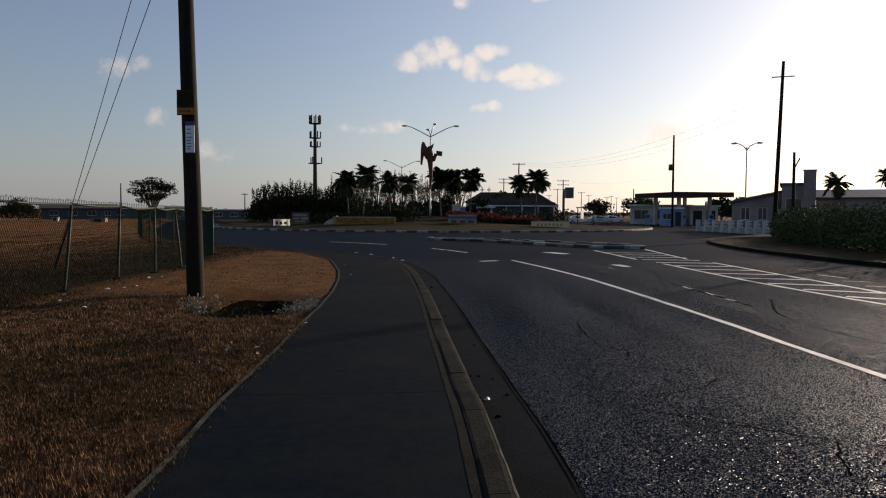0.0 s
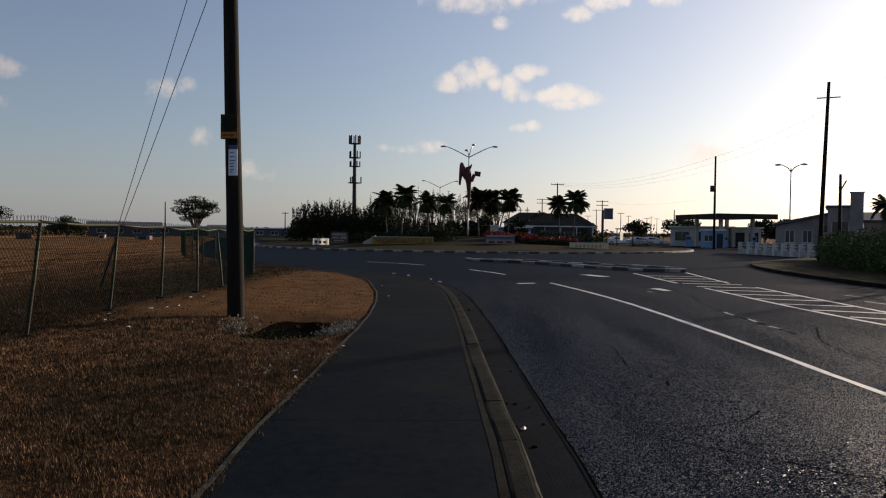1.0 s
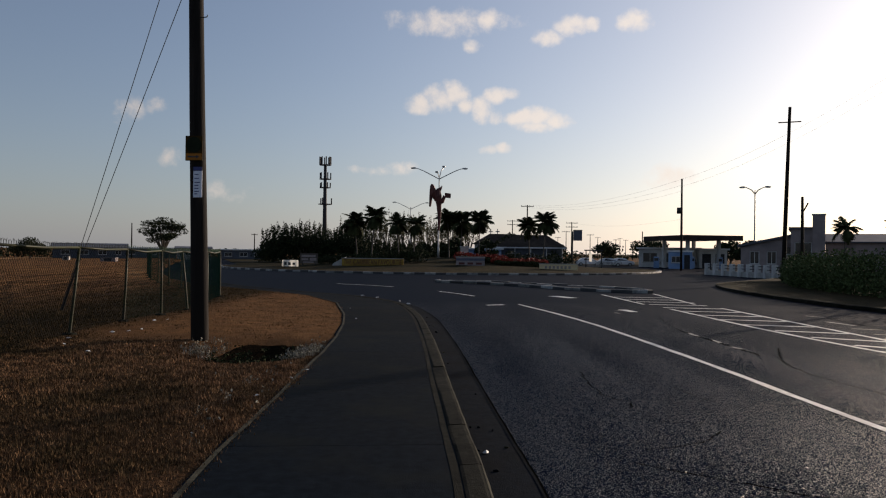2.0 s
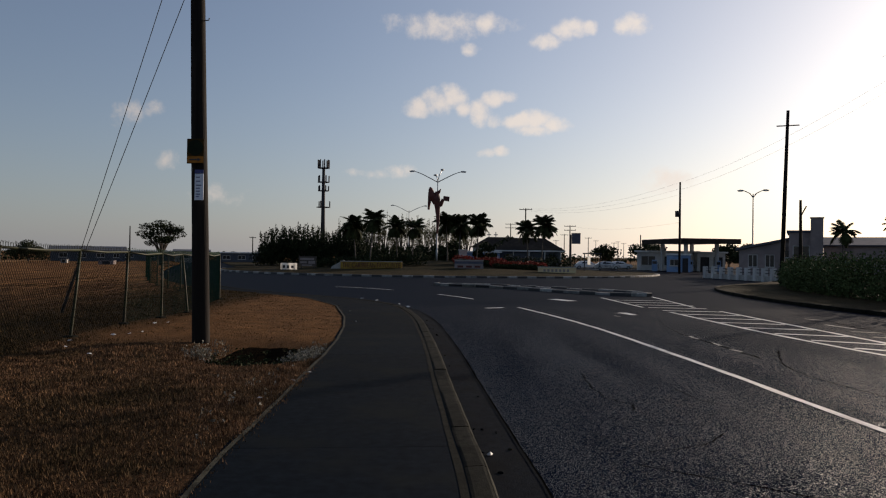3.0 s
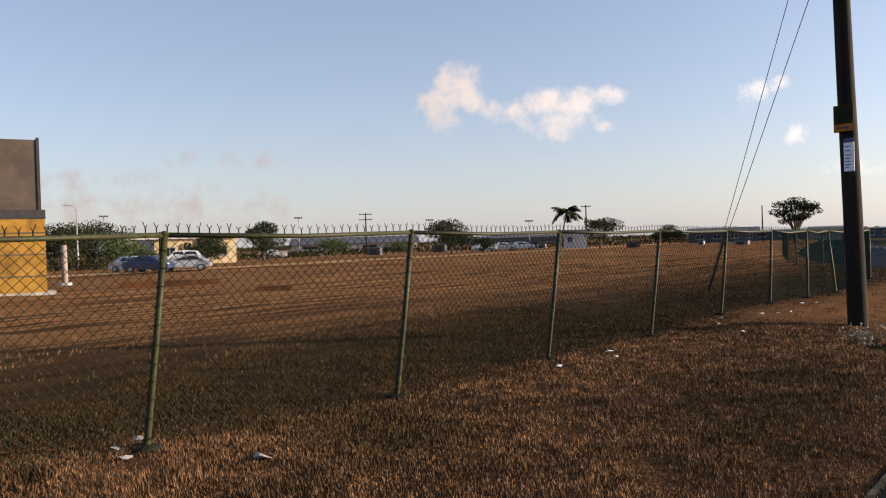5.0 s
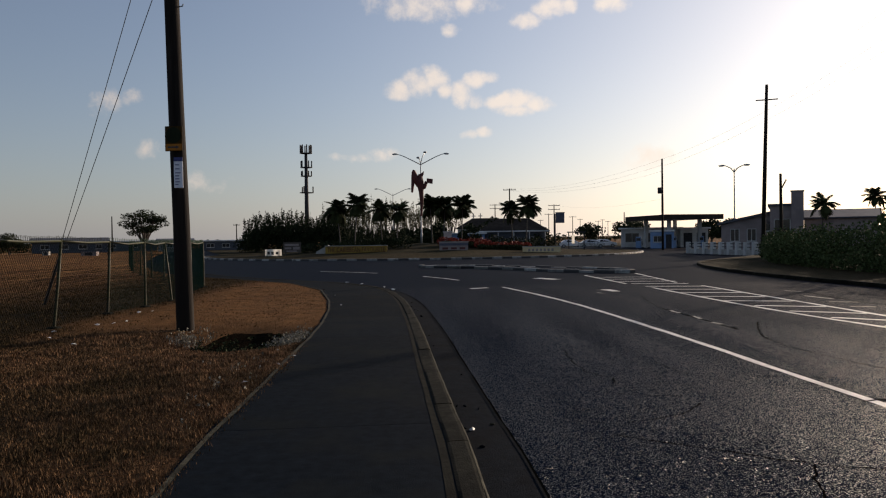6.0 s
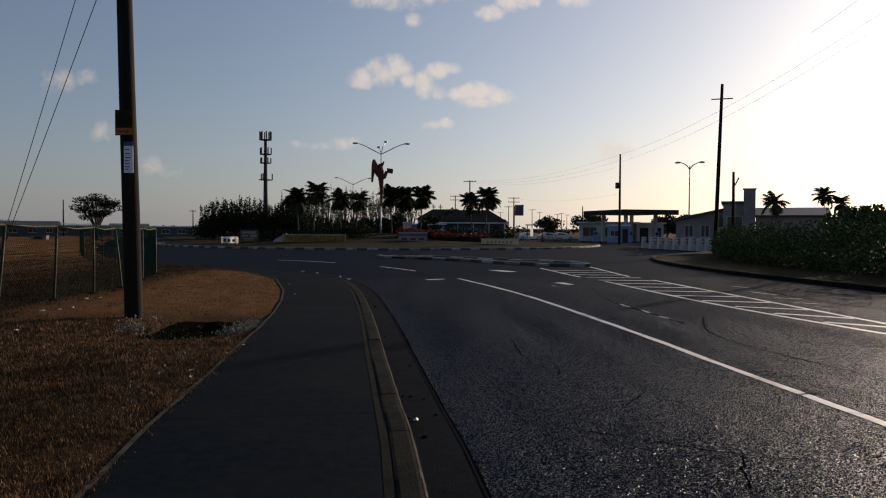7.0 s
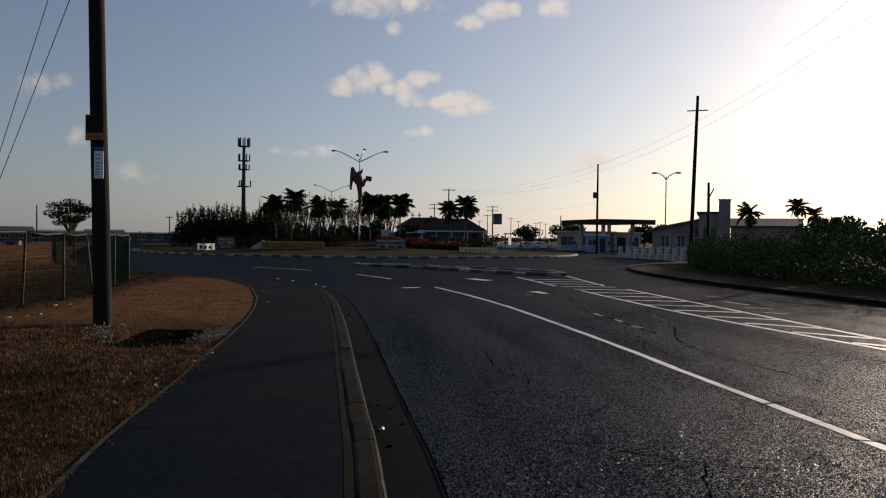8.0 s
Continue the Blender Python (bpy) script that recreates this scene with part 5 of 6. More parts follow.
# red sculpture fixed to the lamp column, one plain mesh
x, y, z = on_island(-0.2, 93.5)
sc = Shape()
sc.tube([(0.0, -0.25, 3.3), (0.1, -0.3, 5.0), (0.02, -0.35, 6.4), (-0.15, -0.35, 7.5), (-0.1, -0.3, 8.4)], [0.16, 0.27, 0.42, 0.62, 0.3], 10)
sc.tube([(-0.35, -0.35, 7.0), (-0.9, -0.4, 7.9), (-1.15, -0.4, 8.7), (-1.2, -0.4, 8.95)], [0.35, 0.55, 0.36, 0.12], 9)
sc.tube([(-1.15, -0.4, 8.3), (-1.3, -0.4, 7.2), (-1.42, -0.4, 6.2)], [0.36, 0.26, 0.17], 8)
sc.box(0.12, 1.1, -0.7, 0.0, 7.4, 7.95, pose(0, 0, 0, 0, 6, 0))
sc.tube([(0.0, -0.35, 8.2), (0.35, -0.35, 8.5), (0.5, -0.35, 8.75)], [0.3, 0.16, 0.05], 7)
sc.tube([(-0.1, -0.35, 6.6), (0.6, -0.35, 6.9), (0.9, -0.4, 7.5)], [0.25, 0.3, 0.25], 8)
sc_ob = part("sculpture", sc, M["rust_red"])
sc_ob.matrix_basis = pose(x, y, z, 0, 0, 0) @ Matrix.Diagonal((0.76, 0.76, 1, 1))
tagged(sc_ob, "large dark red sculpture raised on the lamp column", "sculpture")

# palms: bearing, distance, trunk height, size, seed
for az, dist, h, s, seed, lean in ((-6.25, 96, 4.5, 1.0, 3, (-0.4, 0)), (-5.2, 94, 5.1, 0.95, 4, (0.5, 0)), (-3.15, 112, 5.2, 1.05, 5, (-0.3, 0)), (-2.05, 110, 5.0, 1.0, 6, (0.3, 0)),
                                   (0.6, 100, 4.9, 1.05, 7, (-0.2, 0)), (1.45, 99, 4.6, 1.1, 8, (0.2, 0)), (2.8, 92, 4.3, 1.0, 9, (0.15, 0)), (6.6, 108, 4.7, 1.05, 10, (-0.2, 0)), (7.6, 105, 5.3, 1.1, 12, (0.3, 0))):
    px, py, pz = on_island(az, dist) if dist < 116 else polar(az, dist)
    palm((px, py, pz), h - pz * 0.4 + 0.3, seed, s * 0.76, lean, 38)

# clipped hedges on the mound
def hedge(name, pts, width, height, seed, mat, label, density=520, leaf=0.17, kind="", base=None):
    r = random.Random(seed)
    sh = Shape()
    c = smooth_curve(pts, 0.6)
    for p in c:
        zb = base(p.x, p.y) if base else 0.0
        h = height * r.uniform(0.82, 1.1)
        leaves(sh, r, (p.x, p.y, zb + h * 0.52), (width * 0.55, width * 0.55, h * 0.56), int(density * 0.6), leaf, 0.2)
    return tagged(part(name, sh, M[mat]), label, "hedge", "hedges", kind)


def arc(az0, az1, dist, n=5):
    return [polar(az0 + (az1 - az0) * i / (n - 1), dist)[:2] for i in range(n)]


hedge("hedge", arc(-4.9, -1.4, 84), 1.6, 1.3, 51, "leaf_dark", "dark clipped hedge on the mound behind the lettered wall", base=island_height)
hedge("hedge", arc(1.4, 4.6, 86), 1.3, 0.95, 52, "leaf_red", "red-leaved clipped hedge on the mound", base=island_height)
hedge("hedge", arc(4.2, 7.6, 84), 1.3, 0.8, 53, "leaf_red", "low red-leaved hedge on the mound", base=island_height)
# two dark leaf strips, added as the shaded feet of the red hedges
hedge("hedge", arc(1.5, 4.6, 84.9), 1.0, 0.62, 62, "leaf_dark", "dark leaf strip added for the red-leaved hedge's shaded foot", base=island_height)
hedge("hedge", arc(4.3, 7.6, 82.9), 1.0, 0.5, 63, "leaf_dark", "dark leaf strip added for the red-leaved hedge's shaded foot", base=island_height)
hedge("hedge", arc(5.2, 9.6, 88), 1.5, 1.25, 54, "leaf_dark", "dark clipped hedge on the mound", base=island_height)
hedge("hedge", arc(-9.0, -5.2, 86), 1.6, 1.0, 55, "leaf_dark", "dark low hedge at the mound's edge", base=island_height)

# lettered wall
def letter_wall(az, dist, width, height, text, wall_mat, ink, label, turn=0):
    px, py, pz = on_island(az, dist)
    t = thing("lettered_sign", (px, py, pz - 0.1), turn, label, "sign")
    part("panel", Shape().box(-width / 2, width / 2, 0, 0.18, 0, height), M[wall_mat], t)
    part("coping", Shape().box(-width / 2 - 0.05, width / 2 + 0.05, -0.04, 0.22, height, height + 0.07), M["concrete"], t)
    if text:
        cu = bpy.data.curves.new("lettering", "FONT")
        cu.body, cu.align_x, cu.align_y, cu.size, cu.extrude = text, "CENTER", "CENTER", height * 0.95, 0.02
        tmp = bpy.data.objects.new("lettering", cu)
        scene.collection.objects.link(tmp)
        bpy.context.view_layer.update()
        me = bpy.data.meshes.new_from_object(tmp.evaluated_get(bpy.context.evaluated_depsgraph_get()))
        bpy.data.objects.remove(tmp)
        me.materials.clear()
        me.materials.append(M[ink])
        wide = max(v.co.x for v in me.vertices) - min(v.co.x for v in me.vertices)
        k = width * 0.94 / wide
        lob = new("lettering", me)
        lob.parent = t
        lob.matrix_basis = pose(0, -0.022, height * 0.5, 90, 0, 0) @ Matrix.Diagonal((k, 1, 1, 1))
        tagged(lob, "dark letters")
    return t


letter_wall(-5.1, 80, 6.4, 0.78, "THE CARIBBEAN FAVOURITE", "sign_yellow", "rust_red", "long low yellow wall with dark red capital letters")
w = letter_wall(8.75, 79, 3.9, 0.62, "", "cream_wall", "rust_red", "long low cream wall with faded lettering")
for i in range(7):
    part("faded_letter", Shape().box(-1.4 + i * 0.4, -1.18 + i * 0.4, -0.012, 0.0, 0.18, 0.45), M["pink_wall"], w)
w = letter_wall(2.2, 80, 3.0, 0.95, "", "pink_wall", "white_paint", "pale board with dark red bars and blue heading")
part("heading", Shape().box(-1.5, 1.5, -0.012, 0.0, 0.6, 0.85), M["sign_blue"], w, "blue heading")
for i in range(3):
    part("print_bar", Shape().box(-1.2 + i * 0.9, -0.6 + i * 0.9, -0.014, 0.0, 0.2, 0.42), M["rust_red"], w)

# slanting pale stone beside the lettered wall
px, py, pz = on_island(-7.55, 81.0)
ob = part("boulder", Shape().prism([(-0.75, 0.0), (0.7, 0.0), (0.8, 0.75), (0.6, 0.95), (-0.6, 0.3)], -0.3, 0.3), M["concrete"])
ob.matrix_basis = pose(px, py, pz - 0.05)
tagged(ob, "pale slanting slab of stone on the mound", "stone")

# white box and boards at the mound's left foot
def board_on_legs(at, width, height, low, mat, bars, label, turn=0, bar_mat="white_paint"):
    t = thing("sign_board", at, turn, label, "sign")
    part("board", Shape().box(-width / 2, width / 2, -0.03, 0.03, low, low + height), M[mat], t)
    for x in (-width * 0.36, width * 0.36):
        part("leg", Shape().box(x - 0.05, x + 0.05, 0.03, 0.11, -0.1, low + height * 0.9), M["dark_steel"], t)
    for x0, x1, z0, z1 in bars:
        part("print_bar", Shape().box(x0, x1, -0.036, -0.031, low + z0, low + z1), M[bar_mat], t)
    return t


board_on_legs((-15.3, 77.3, 0.0), 1.65, 0.66, 0.20, "banner", [(-0.6, -0.35, 0.15, 0.45), (-0.2, 0.05, 0.12, 0.42), (0.25, 0.5, 0.15, 0.4)], "small white board with dark marks on short legs", bar_mat="black_paint")
board_on_legs((-14.2, 82.0, 0.1), 1.9, 1.1, 0.35, "brown_panel", [(-0.8, 0.7, 0.7, 0.92), (-0.8, -0.1, 0.35, 0.55), (0.1, 0.8, 0.3, 0.6), (-0.6, 0.5, 0.08, 0.2)], "blue and red notice board with pale bars", bar_mat="pink_wall")

# stone pillar with white light face near the red hedge
px, py, pz = on_island(1.75, 87.5)
t = thing("gate_pillar", (px, py, pz), 0, "pale square pillar with flat cap on the mound", "pillar")
part("shaft", Shape().box(-0.45, 0.45, -0.3, 0.3, -0.2, 1.5), M["concrete"], t)
part("cap", Shape().box(-0.52, 0.52, -0.37, 0.37, 1.5, 1.6), M["white_wall"], t)

# ---- the dark wood behind the island's left side: feathery trees ----
rng = random.Random(61)
for k in range(15):
    az = -12.3 + k * 0.80 + rng.uniform(-0.25, 0.25)
    d = 122 + rng.uniform(-5, 12)
    h = lerp_table([(-13.2, 3.4), (-11.8, 5.8), (-10, 6.3), (-7.5, 6.0), (-5.6, 5.0), (-4.8, 3.6), (0, 3.4)], az) * rng.uniform(0.76, 1.06)
    crown_tree("feathery_tree", polar(az, d, -0.2), h * 1.12, 5.0, 600 + k, "dark feathery tree in a dense windbreak", "leaf_dark", 0.4, 2200, 0.28, 11, 0.8, "windbreak trees", wisps=70)
hedge("undergrowth", arc(-12.4, -6.2, 121, 9), 3.8, 4.7, 56, "leaf_dark", "dense dark undergrowth below the windbreak trees", density=900, leaf=0.26, kind="stuff")
hedge("undergrowth", arc(-13.3, -12.3, 122, 3), 2.6, 2.6, 57, "leaf_dark", "dense dark undergrowth at the windbreak's end", density=500, leaf=0.26, kind="stuff")
hedge("hedge", arc(-6.0, 0.6, 117, 7), 1.8, 2.05, 58, "leaf_dark", "flat-topped dark hedge behind the mound", density=420, leaf=0.22)
for k in range(16):
    az = -7.2 + k * 0.62
    crown_tree("thin_tree", polar(az, 140 + rng.uniform(-5, 8), -0.2), rng.uniform(6.2, 8.6), 3.4, 640 + k, "thin feathery tree with open branches", "leaf_dry", 1.4, 260, 0.26, 7, 1.0, "thin trees", wisps=30)
for az, d, h, w_ in ((1.0, 118, 4.2, 4.5), (3.4, 125, 4.2, 4.0), (5.2, 150, 5.6, 6.5), (-1.4, 130, 3.4, 5.0), (8.3, 140, 3.4, 5), (0.2, 126, 3.5, 4.5), (6.6, 142, 3.8, 5.0)):
    crown_tree("round_tree", polar(az, d, -0.2), h, w_, 700 + int(az * 10), "dark round-headed tree behind the mound", "leaf_dark", 0.8, 1500, 0.42, 8, 0.8, "round trees")

# ---- phone mast ----
t = thing("phone_mast", polar(-8.66, 225, -0.2), 0, "tall grey phone mast with three rings of antennas", "phone mast")
part("column", Shape().tube([(0, 0, 0), (0, 0, 12), (0, 0, 27.2)], [0.75, 0.6, 0.42], 14), M["dark_steel"], t, smooth=True)
for z, r, n, hh in ((27.0, 1.6, 8, 2.4), (22.9, 1.6, 5, 1.9), (20.4, 1.5, 5, 1.5), (15.6, 1.9, 3, 1.8)):
    plat = part("platform", Shape().tube([(r * math.cos(a * math.pi / 8), r * math.sin(a * math.pi / 8), z) for a in range(17)], 0.11, 6), M["dark_steel"], t)
    for k in range(n):
        a = 2 * math.pi * k / n + 0.3
        ax, ay = r * math.cos(a), r * math.sin(a)
        part("strut", Shape().tube([(0, 0, z), (ax, ay, z)], 0.09, 5), M["dark_steel"], plat)
        part("antenna", Shape().box(ax - 0.16, ax + 0.16, ay - 0.12, ay + 0.12, z - 0.1, z + hh), M["dark_steel"], plat)

# ---- buildings ----
def building(name, at, turn, w, d, h, label, wall, roof, roof_mat, rise=0.0, over=0.4, windows=(), doors=(), category="building", group=""):
    """A block with a gabled, mono-pitched or flat roof, its ridge along x; openings on the front: x, sill, width, height."""
    t = thing(name, at, turn, label, category, group)
    walls = Shape()
    th = 0.25
    xs_ = sorted({-w / 2, w / 2, *(v for x, s, ww, hh in [*windows, *doors] for v in (x - ww / 2, x + ww / 2))})
    for x0, x1 in zip(xs_, xs_[1:]):
        mid = (x0 + x1) / 2
        hole = next(((s, hh) for x, s, ww, hh in [*windows, *doors] if abs(mid - x) < ww / 2), None)
        if hole is None:
            walls.box(x0, x1, 0, th, -0.3, h)
        else:
            if hole[0] > 0:
                walls.box(x0, x1, 0, th, -0.3, hole[0])
            walls.box(x0, x1, 0, th, hole[0] + hole[1], h)
    walls.box(-w / 2, w / 2, d - th, d, -0.3, h)
    walls.box(-w / 2, -w / 2 + th, th, d - th, -0.3, h)
    walls.box(w / 2 - th, w / 2, th, d - th, -0.3, h)
    wall_ob = part("wall", walls, M[wall], t)
    r = Shape()
    if roof == "gable":
        for s in (-1, 1):
            r.prism([(-w / 2 - over, 0), (w / 2 + over, 0), (w / 2 + over, 0.14), (-w / 2 - over, 0.14)], 0, math.hypot(d / 2 + over, rise),
                    Matrix.Translation((0, d / 2 - s * (d / 2 + over), h)) @ (pose(0, 0, 0, math.degrees(math.atan2(rise, d / 2 + over)), 0, 0 if s > 0 else 180)))
        for x in (-w / 2 + 0.02, w / 2 - th):
            g = Shape()
            g.v += [(x, 0, h), (x, d, h), (x, d / 2, h + rise - 0.1), (x + 0.2, 0, h), (x + 0.2, d, h), (x + 0.2, d / 2, h + rise - 0.1)]
            g.f += [(0, 2, 1), (3, 4, 5), (0, 3, 5, 2), (2, 5, 4, 1)]
            part("gable", g, M[wall], t)
    elif roof == "hip":
        e, k = over, min(w, d) / 2 * 0.9
        base = [(-w / 2 - e, -e, h), (w / 2 + e, -e, h), (w / 2 + e, d + e, h), (-w / 2 - e, d + e, h)]
        ridge = [(-w / 2 + k, d / 2, h + rise), (w / 2 - k, d / 2, h + rise)]
        r.v += base + ridge + [(x, y, z - 0.12) for x, y, z in base]
        r.f += [(0, 1, 5, 4), (1, 2, 5), (2, 3, 4, 5), (3, 0, 4), (6, 7, 1, 0), (7, 8, 2, 1), (8, 9, 3, 2), (9, 6, 0, 3), (9, 8, 7, 6)]
    else:
        r.v += [(-w / 2 - over, -over, h), (w / 2 + over, -over, h + rise), (w / 2 + over, d + over, h + rise), (-w / 2 - over, d + over, h)]
        r.v += [(x, y, z + 0.22) for x, y, z in r.v[:4]]
        r.f += [(3, 2, 1, 0), (4, 5, 6, 7), (0, 1, 5, 4), (1, 2, 6, 5), (2, 3, 7, 6), (3, 0, 4, 7)]
        if rise:
            g = Shape()
            for y0, y1 in ((0, th), (d - th, d)):
                g.prism([(-w / 2, h), (w / 2, h), (w / 2, h + rise)], y0, y1)
            g.box(w / 2 - th, w / 2, th, d - th, h, h + rise)
            part("gable", g, M[wall], t)
    part("roof", r, M[roof_mat], t)
    for x, s, ww, hh in windows:
        win = part("window", Shape().box(x - ww / 2, x + ww / 2, 0.10, 0.13, s, s + hh), M["dark_glass"], t)
        f = Shape()
        for a, b, c, e in ((-ww / 2, -ww / 2 + 0.07, 0, hh), (ww / 2 - 0.07, ww / 2, 0, hh), (-0.03, 0.03, 0.07, hh - 0.07), (-ww / 2 + 0.07, ww / 2 - 0.07, 0, 0.07), (-ww / 2 + 0.07, ww / 2 - 0.07, hh - 0.07, hh)):
            f.box(x + a, x + b, 0.06, 0.098, s + c, s + e)
        part("frame", f, M["white_wall"], win)
        part("sill", Shape().box(x - ww / 2 - 0.08, x + ww / 2 + 0.08, -0.1, 0.05, s - 0.09, s - 0.004), M["concrete"], win)
    for x, s, ww, hh in doors:
        part("door", Shape().box(x - ww / 2 + 0.02, x + ww / 2 - 0.02, 0.1, 0.15, s, s + hh - 0.02), M["dark_steel"], t)
    return t


def facing(az):
    return -az


# ---- beyond the mound: church, pavilion, blue building ----
building("house", polar(3.0, 132, -0.2), facing(3), 7.0, 6, 2.6, "blue-walled low building with pale flat roof", "blue_wall", "flat", "white_roof", windows=[(-2, 0.9, 1.2, 1.1), (1.5, 0.9, 1.2, 1.1)])
ch = building("church", polar(4.6, 165, -0.2), facing(4.6), 12, 7, 4.0, "old church with dark hipped roof and small crosses", "concrete", "hip", "dark_roof", rise=2.2, windows=[(-3, 1.2, 0.9, 1.8), (0, 1.2, 0.9, 1.8), (3, 1.2, 0.9, 1.8)])
for x in (-2.6, -1.1):
    part("cross", Shape().box(x - 0.09, x + 0.09, 3.4, 3.58, 5.9, 7.3).box(x - 0.45, x + 0.45, 3.42, 3.56, 6.6, 6.8), M["concrete"], ch)
pv = building("pavilion", polar(6.7, 138, -0.2), facing(6.7), 11.0, 6, 3.1, "low pavilion with dark roof and pale fascia", "blue_grey_wall", "hip", "dark_roof", rise=2.3, over=0.9, windows=[(-3.5, 0.9, 1.4, 1.1), (0, 0.9, 1.4, 1.1), (3.5, 0.9, 1.4, 1.1)])
part("fascia", Shape().box(-6.2, 6.2, -0.98, -0.92, 2.88, 3.12), M["white_wall"], pv)
for x in (-5.6, -2.8, 0, 2.8, 5.6):
    part("column", Shape().tube([(x, -0.7, -0.2), (x, -0.7, 3.05)], 0.09, 8), M["white_wall"], pv)

# ---- fuel station ----
fs = thing("fuel_station_canopy", polar(18.1, 119, -0.15), facing(18) + 28, "flat fuel station canopy on four columns", "canopy")
part("roof", Shape().box(-4.3, 4.3, -6.5, 6.5, 4.15, 4.7), M["grey_roof"], fs)
part("fascia", Shape().box(-4.4, 4.4, -6.62, -6.51, 4.05, 4.78), M["dark_roof"], fs)
part("fascia", Shape().box(-4.42, -4.31, -6.51, 6.6, 4.05, 4.78), M["dark_roof"], fs)
for x in (-2.4, 2.4):
    for y in (-3.6, 3.6):
        part("column", Shape().box(x - 0.22, x + 0.22, y - 0.22, y + 0.22, -0.1, 4.15), M["white_wall"], fs)
def pump(x, y, turn):
    p = thing("fuel_pump", (0, 0, 0), 0, "blue and white fuel pump under the canopy", "fuel pump", "fuel pumps")
    part("cabinet", Shape().box(-0.4, 0.4, -0.25, 0.25, 0.0, 1.7, taper=0.03), M["blue_wall"], p)
    part("display", Shape().box(-0.3, 0.3, -0.29, -0.252, 1.1, 1.5), M["dark_glass"], p)
    part("hose", Shape().tube([(0.42, 0, 1.4), (0.6, -0.05, 0.8), (0.55, -0.05, 0.4), (0.44, -0.1, 1.0)], 0.03, 6), M["rubber"], p)
    px, py, _ = polar(18.0, 117.0)
    c, s = math.cos(radians(-18)), math.sin(radians(-18))
    p.matrix_basis = pose(px + c * x - s * y, py + s * x + c * y, -0.15, 0, 0, turn)
for x in (-4.6, 0.4, 4.2):
    pump(x, 0, -18)
building("shop", polar(16.6, 124, -0.15), facing(16.6), 9, 6, 2.9, "white fuel station shop with wide dark windows", "white_wall", "flat", "white_roof", windows=[(-2.8, 0.8, 2.2, 1.5), (0.2, 0.8, 2.2, 1.5)], doors=[(3.0, 0.0, 1.2, 2.1)])
building("kiosk", polar(17.4, 112, -0.15), facing(17.4), 3.2, 2.4, 2.4, "small pale blue and white kiosk by the road", "blue_wall", "flat", "white_roof", over=0.15, windows=[(-0.6, 0.9, 1.2, 0.9)], doors=[(0.9, 0.0, 0.8, 2.0)])
building("shop", polar(19.6, 122, -0.15), facing(19.6), 4.0, 4, 2.8, "white car wash building with dark doorway", "white_wall", "flat", "white_roof", doors=[(-0.9, 0, 1.3, 2.2), (1.0, 0, 1.3, 2.2)])

# square sign on a post
t = thing("pole_sign", polar(10.05, 108, -0.15), facing(10), "dark square sign on a tall post", "sign")
part("post", Shape().tube([(-0.55, 0, -0.1), (-0.55, 0, 5.1)], 0.09, 8), M["dark_steel"], t)
part("panel", Shape().box(-0.45, 0.75, -0.08, 0.08, 3.8, 5.2), M["sign_blue"], t)
part("rim", Shape().box(-0.5, 0.8, -0.06, 0.06, 5.2, 5.3), M["dark_steel"], t)

# bus shelter beside the island's tip
t = thing("bus_shelter", polar(11.3, 92, 0.0), facing(11.3), "small glazed bus shelter with flat roof", "bus shelter")
for x in (-0.9, 0.9):
    for y in (0, 1.1):
        part("post", Shape().box(x - 0.05, x + 0.05, y - 0.05, y + 0.05, -0.15, 2.2), M["dark_steel"], t)
part("roof", Shape().box(-1.1, 1.1, -0.25, 1.3, 2.2, 2.32), M["dark_steel"], t)
part("panel", Shape().box(-0.55, -0.2, 1.08, 1.12, 0.9, 1.9), M["banner"], t)
part("bench", Shape().box(-0.8, 0.8, 0.75, 1.0, 0.35, 0.45), M["concrete"], t)

# ---- poles and lamps, far ----
crossarm_pole(polar(6.42, 140, -0.2), 10.8, 1, 1, 1.15, -6, False)
crossarm_pole(polar(5.33, 190, -0.2), 10.2, 2, 2, 1.3, -6, False)
crossarm_pole(polar(9.7, 175, -0.2), 9.2, 3, 2, 1.3, -9, False)
crossarm_pole(polar(9.3, 230, -0.2), 8.8, 4, 1, 1.2, -9, False)
for i, (az, d, h) in enumerate(((11.05, 250, 8.4), (11.6, 320, 9.0), (12.06, 300, 6.8), (12.9, 290, 7.6), (13.6, 330, 8.2), (14.1, 280, 6.6), (8.7, 300, 8.5), (13.2, 360, 9.5))):
    crossarm_pole(polar(az, d, -0.2), h, 20 + i, 1, 1.1, -az, False)
crossarm_pole(polar(14.76, 150, -0.2), 6.4, 40, 0, group="distant utility poles", label="thin dark pole by the fuel station")
crossarm_pole(polar(17.45, 100, -0.15), 11.5, 5, 0, box=True, label="wooden utility pole with a transformer by the fuel station")
crossarm_pole(polar(24.1, 60, 0.0), 12.5, 6, 1, 0.75, -24, False, label="tall thin wooden pole with a short crossarm behind the hedge", lean=0.35, pins=False, drop=1.1, thick=0.035)
crossarm_pole(polar(25.3, 62, 0.0), 6.2, 7, 0, label="short cut-off wooden pole behind the hedge", lean=-0.05)
ob = part("stub", Shape().tube([polar(25.32, 62, 5.1), polar(25.62, 62, 5.75)], 0.05, 6), M["pole_wood"])
tagged(ob, "short forked branch of wood on the cut-off pole", "pole stub")
crossarm_pole((41.3, 53.5, 0.0), 15.6, 8, 1, 1.0, -45, False, label="tall dark wooden pole that throws its shadow over the footway", drop=0.6)
street_lamp(polar(22.3, 88, 0.0), 8.8, 1.0, -20, "thin grey double-armed street lamp by the school", rise=0.35)
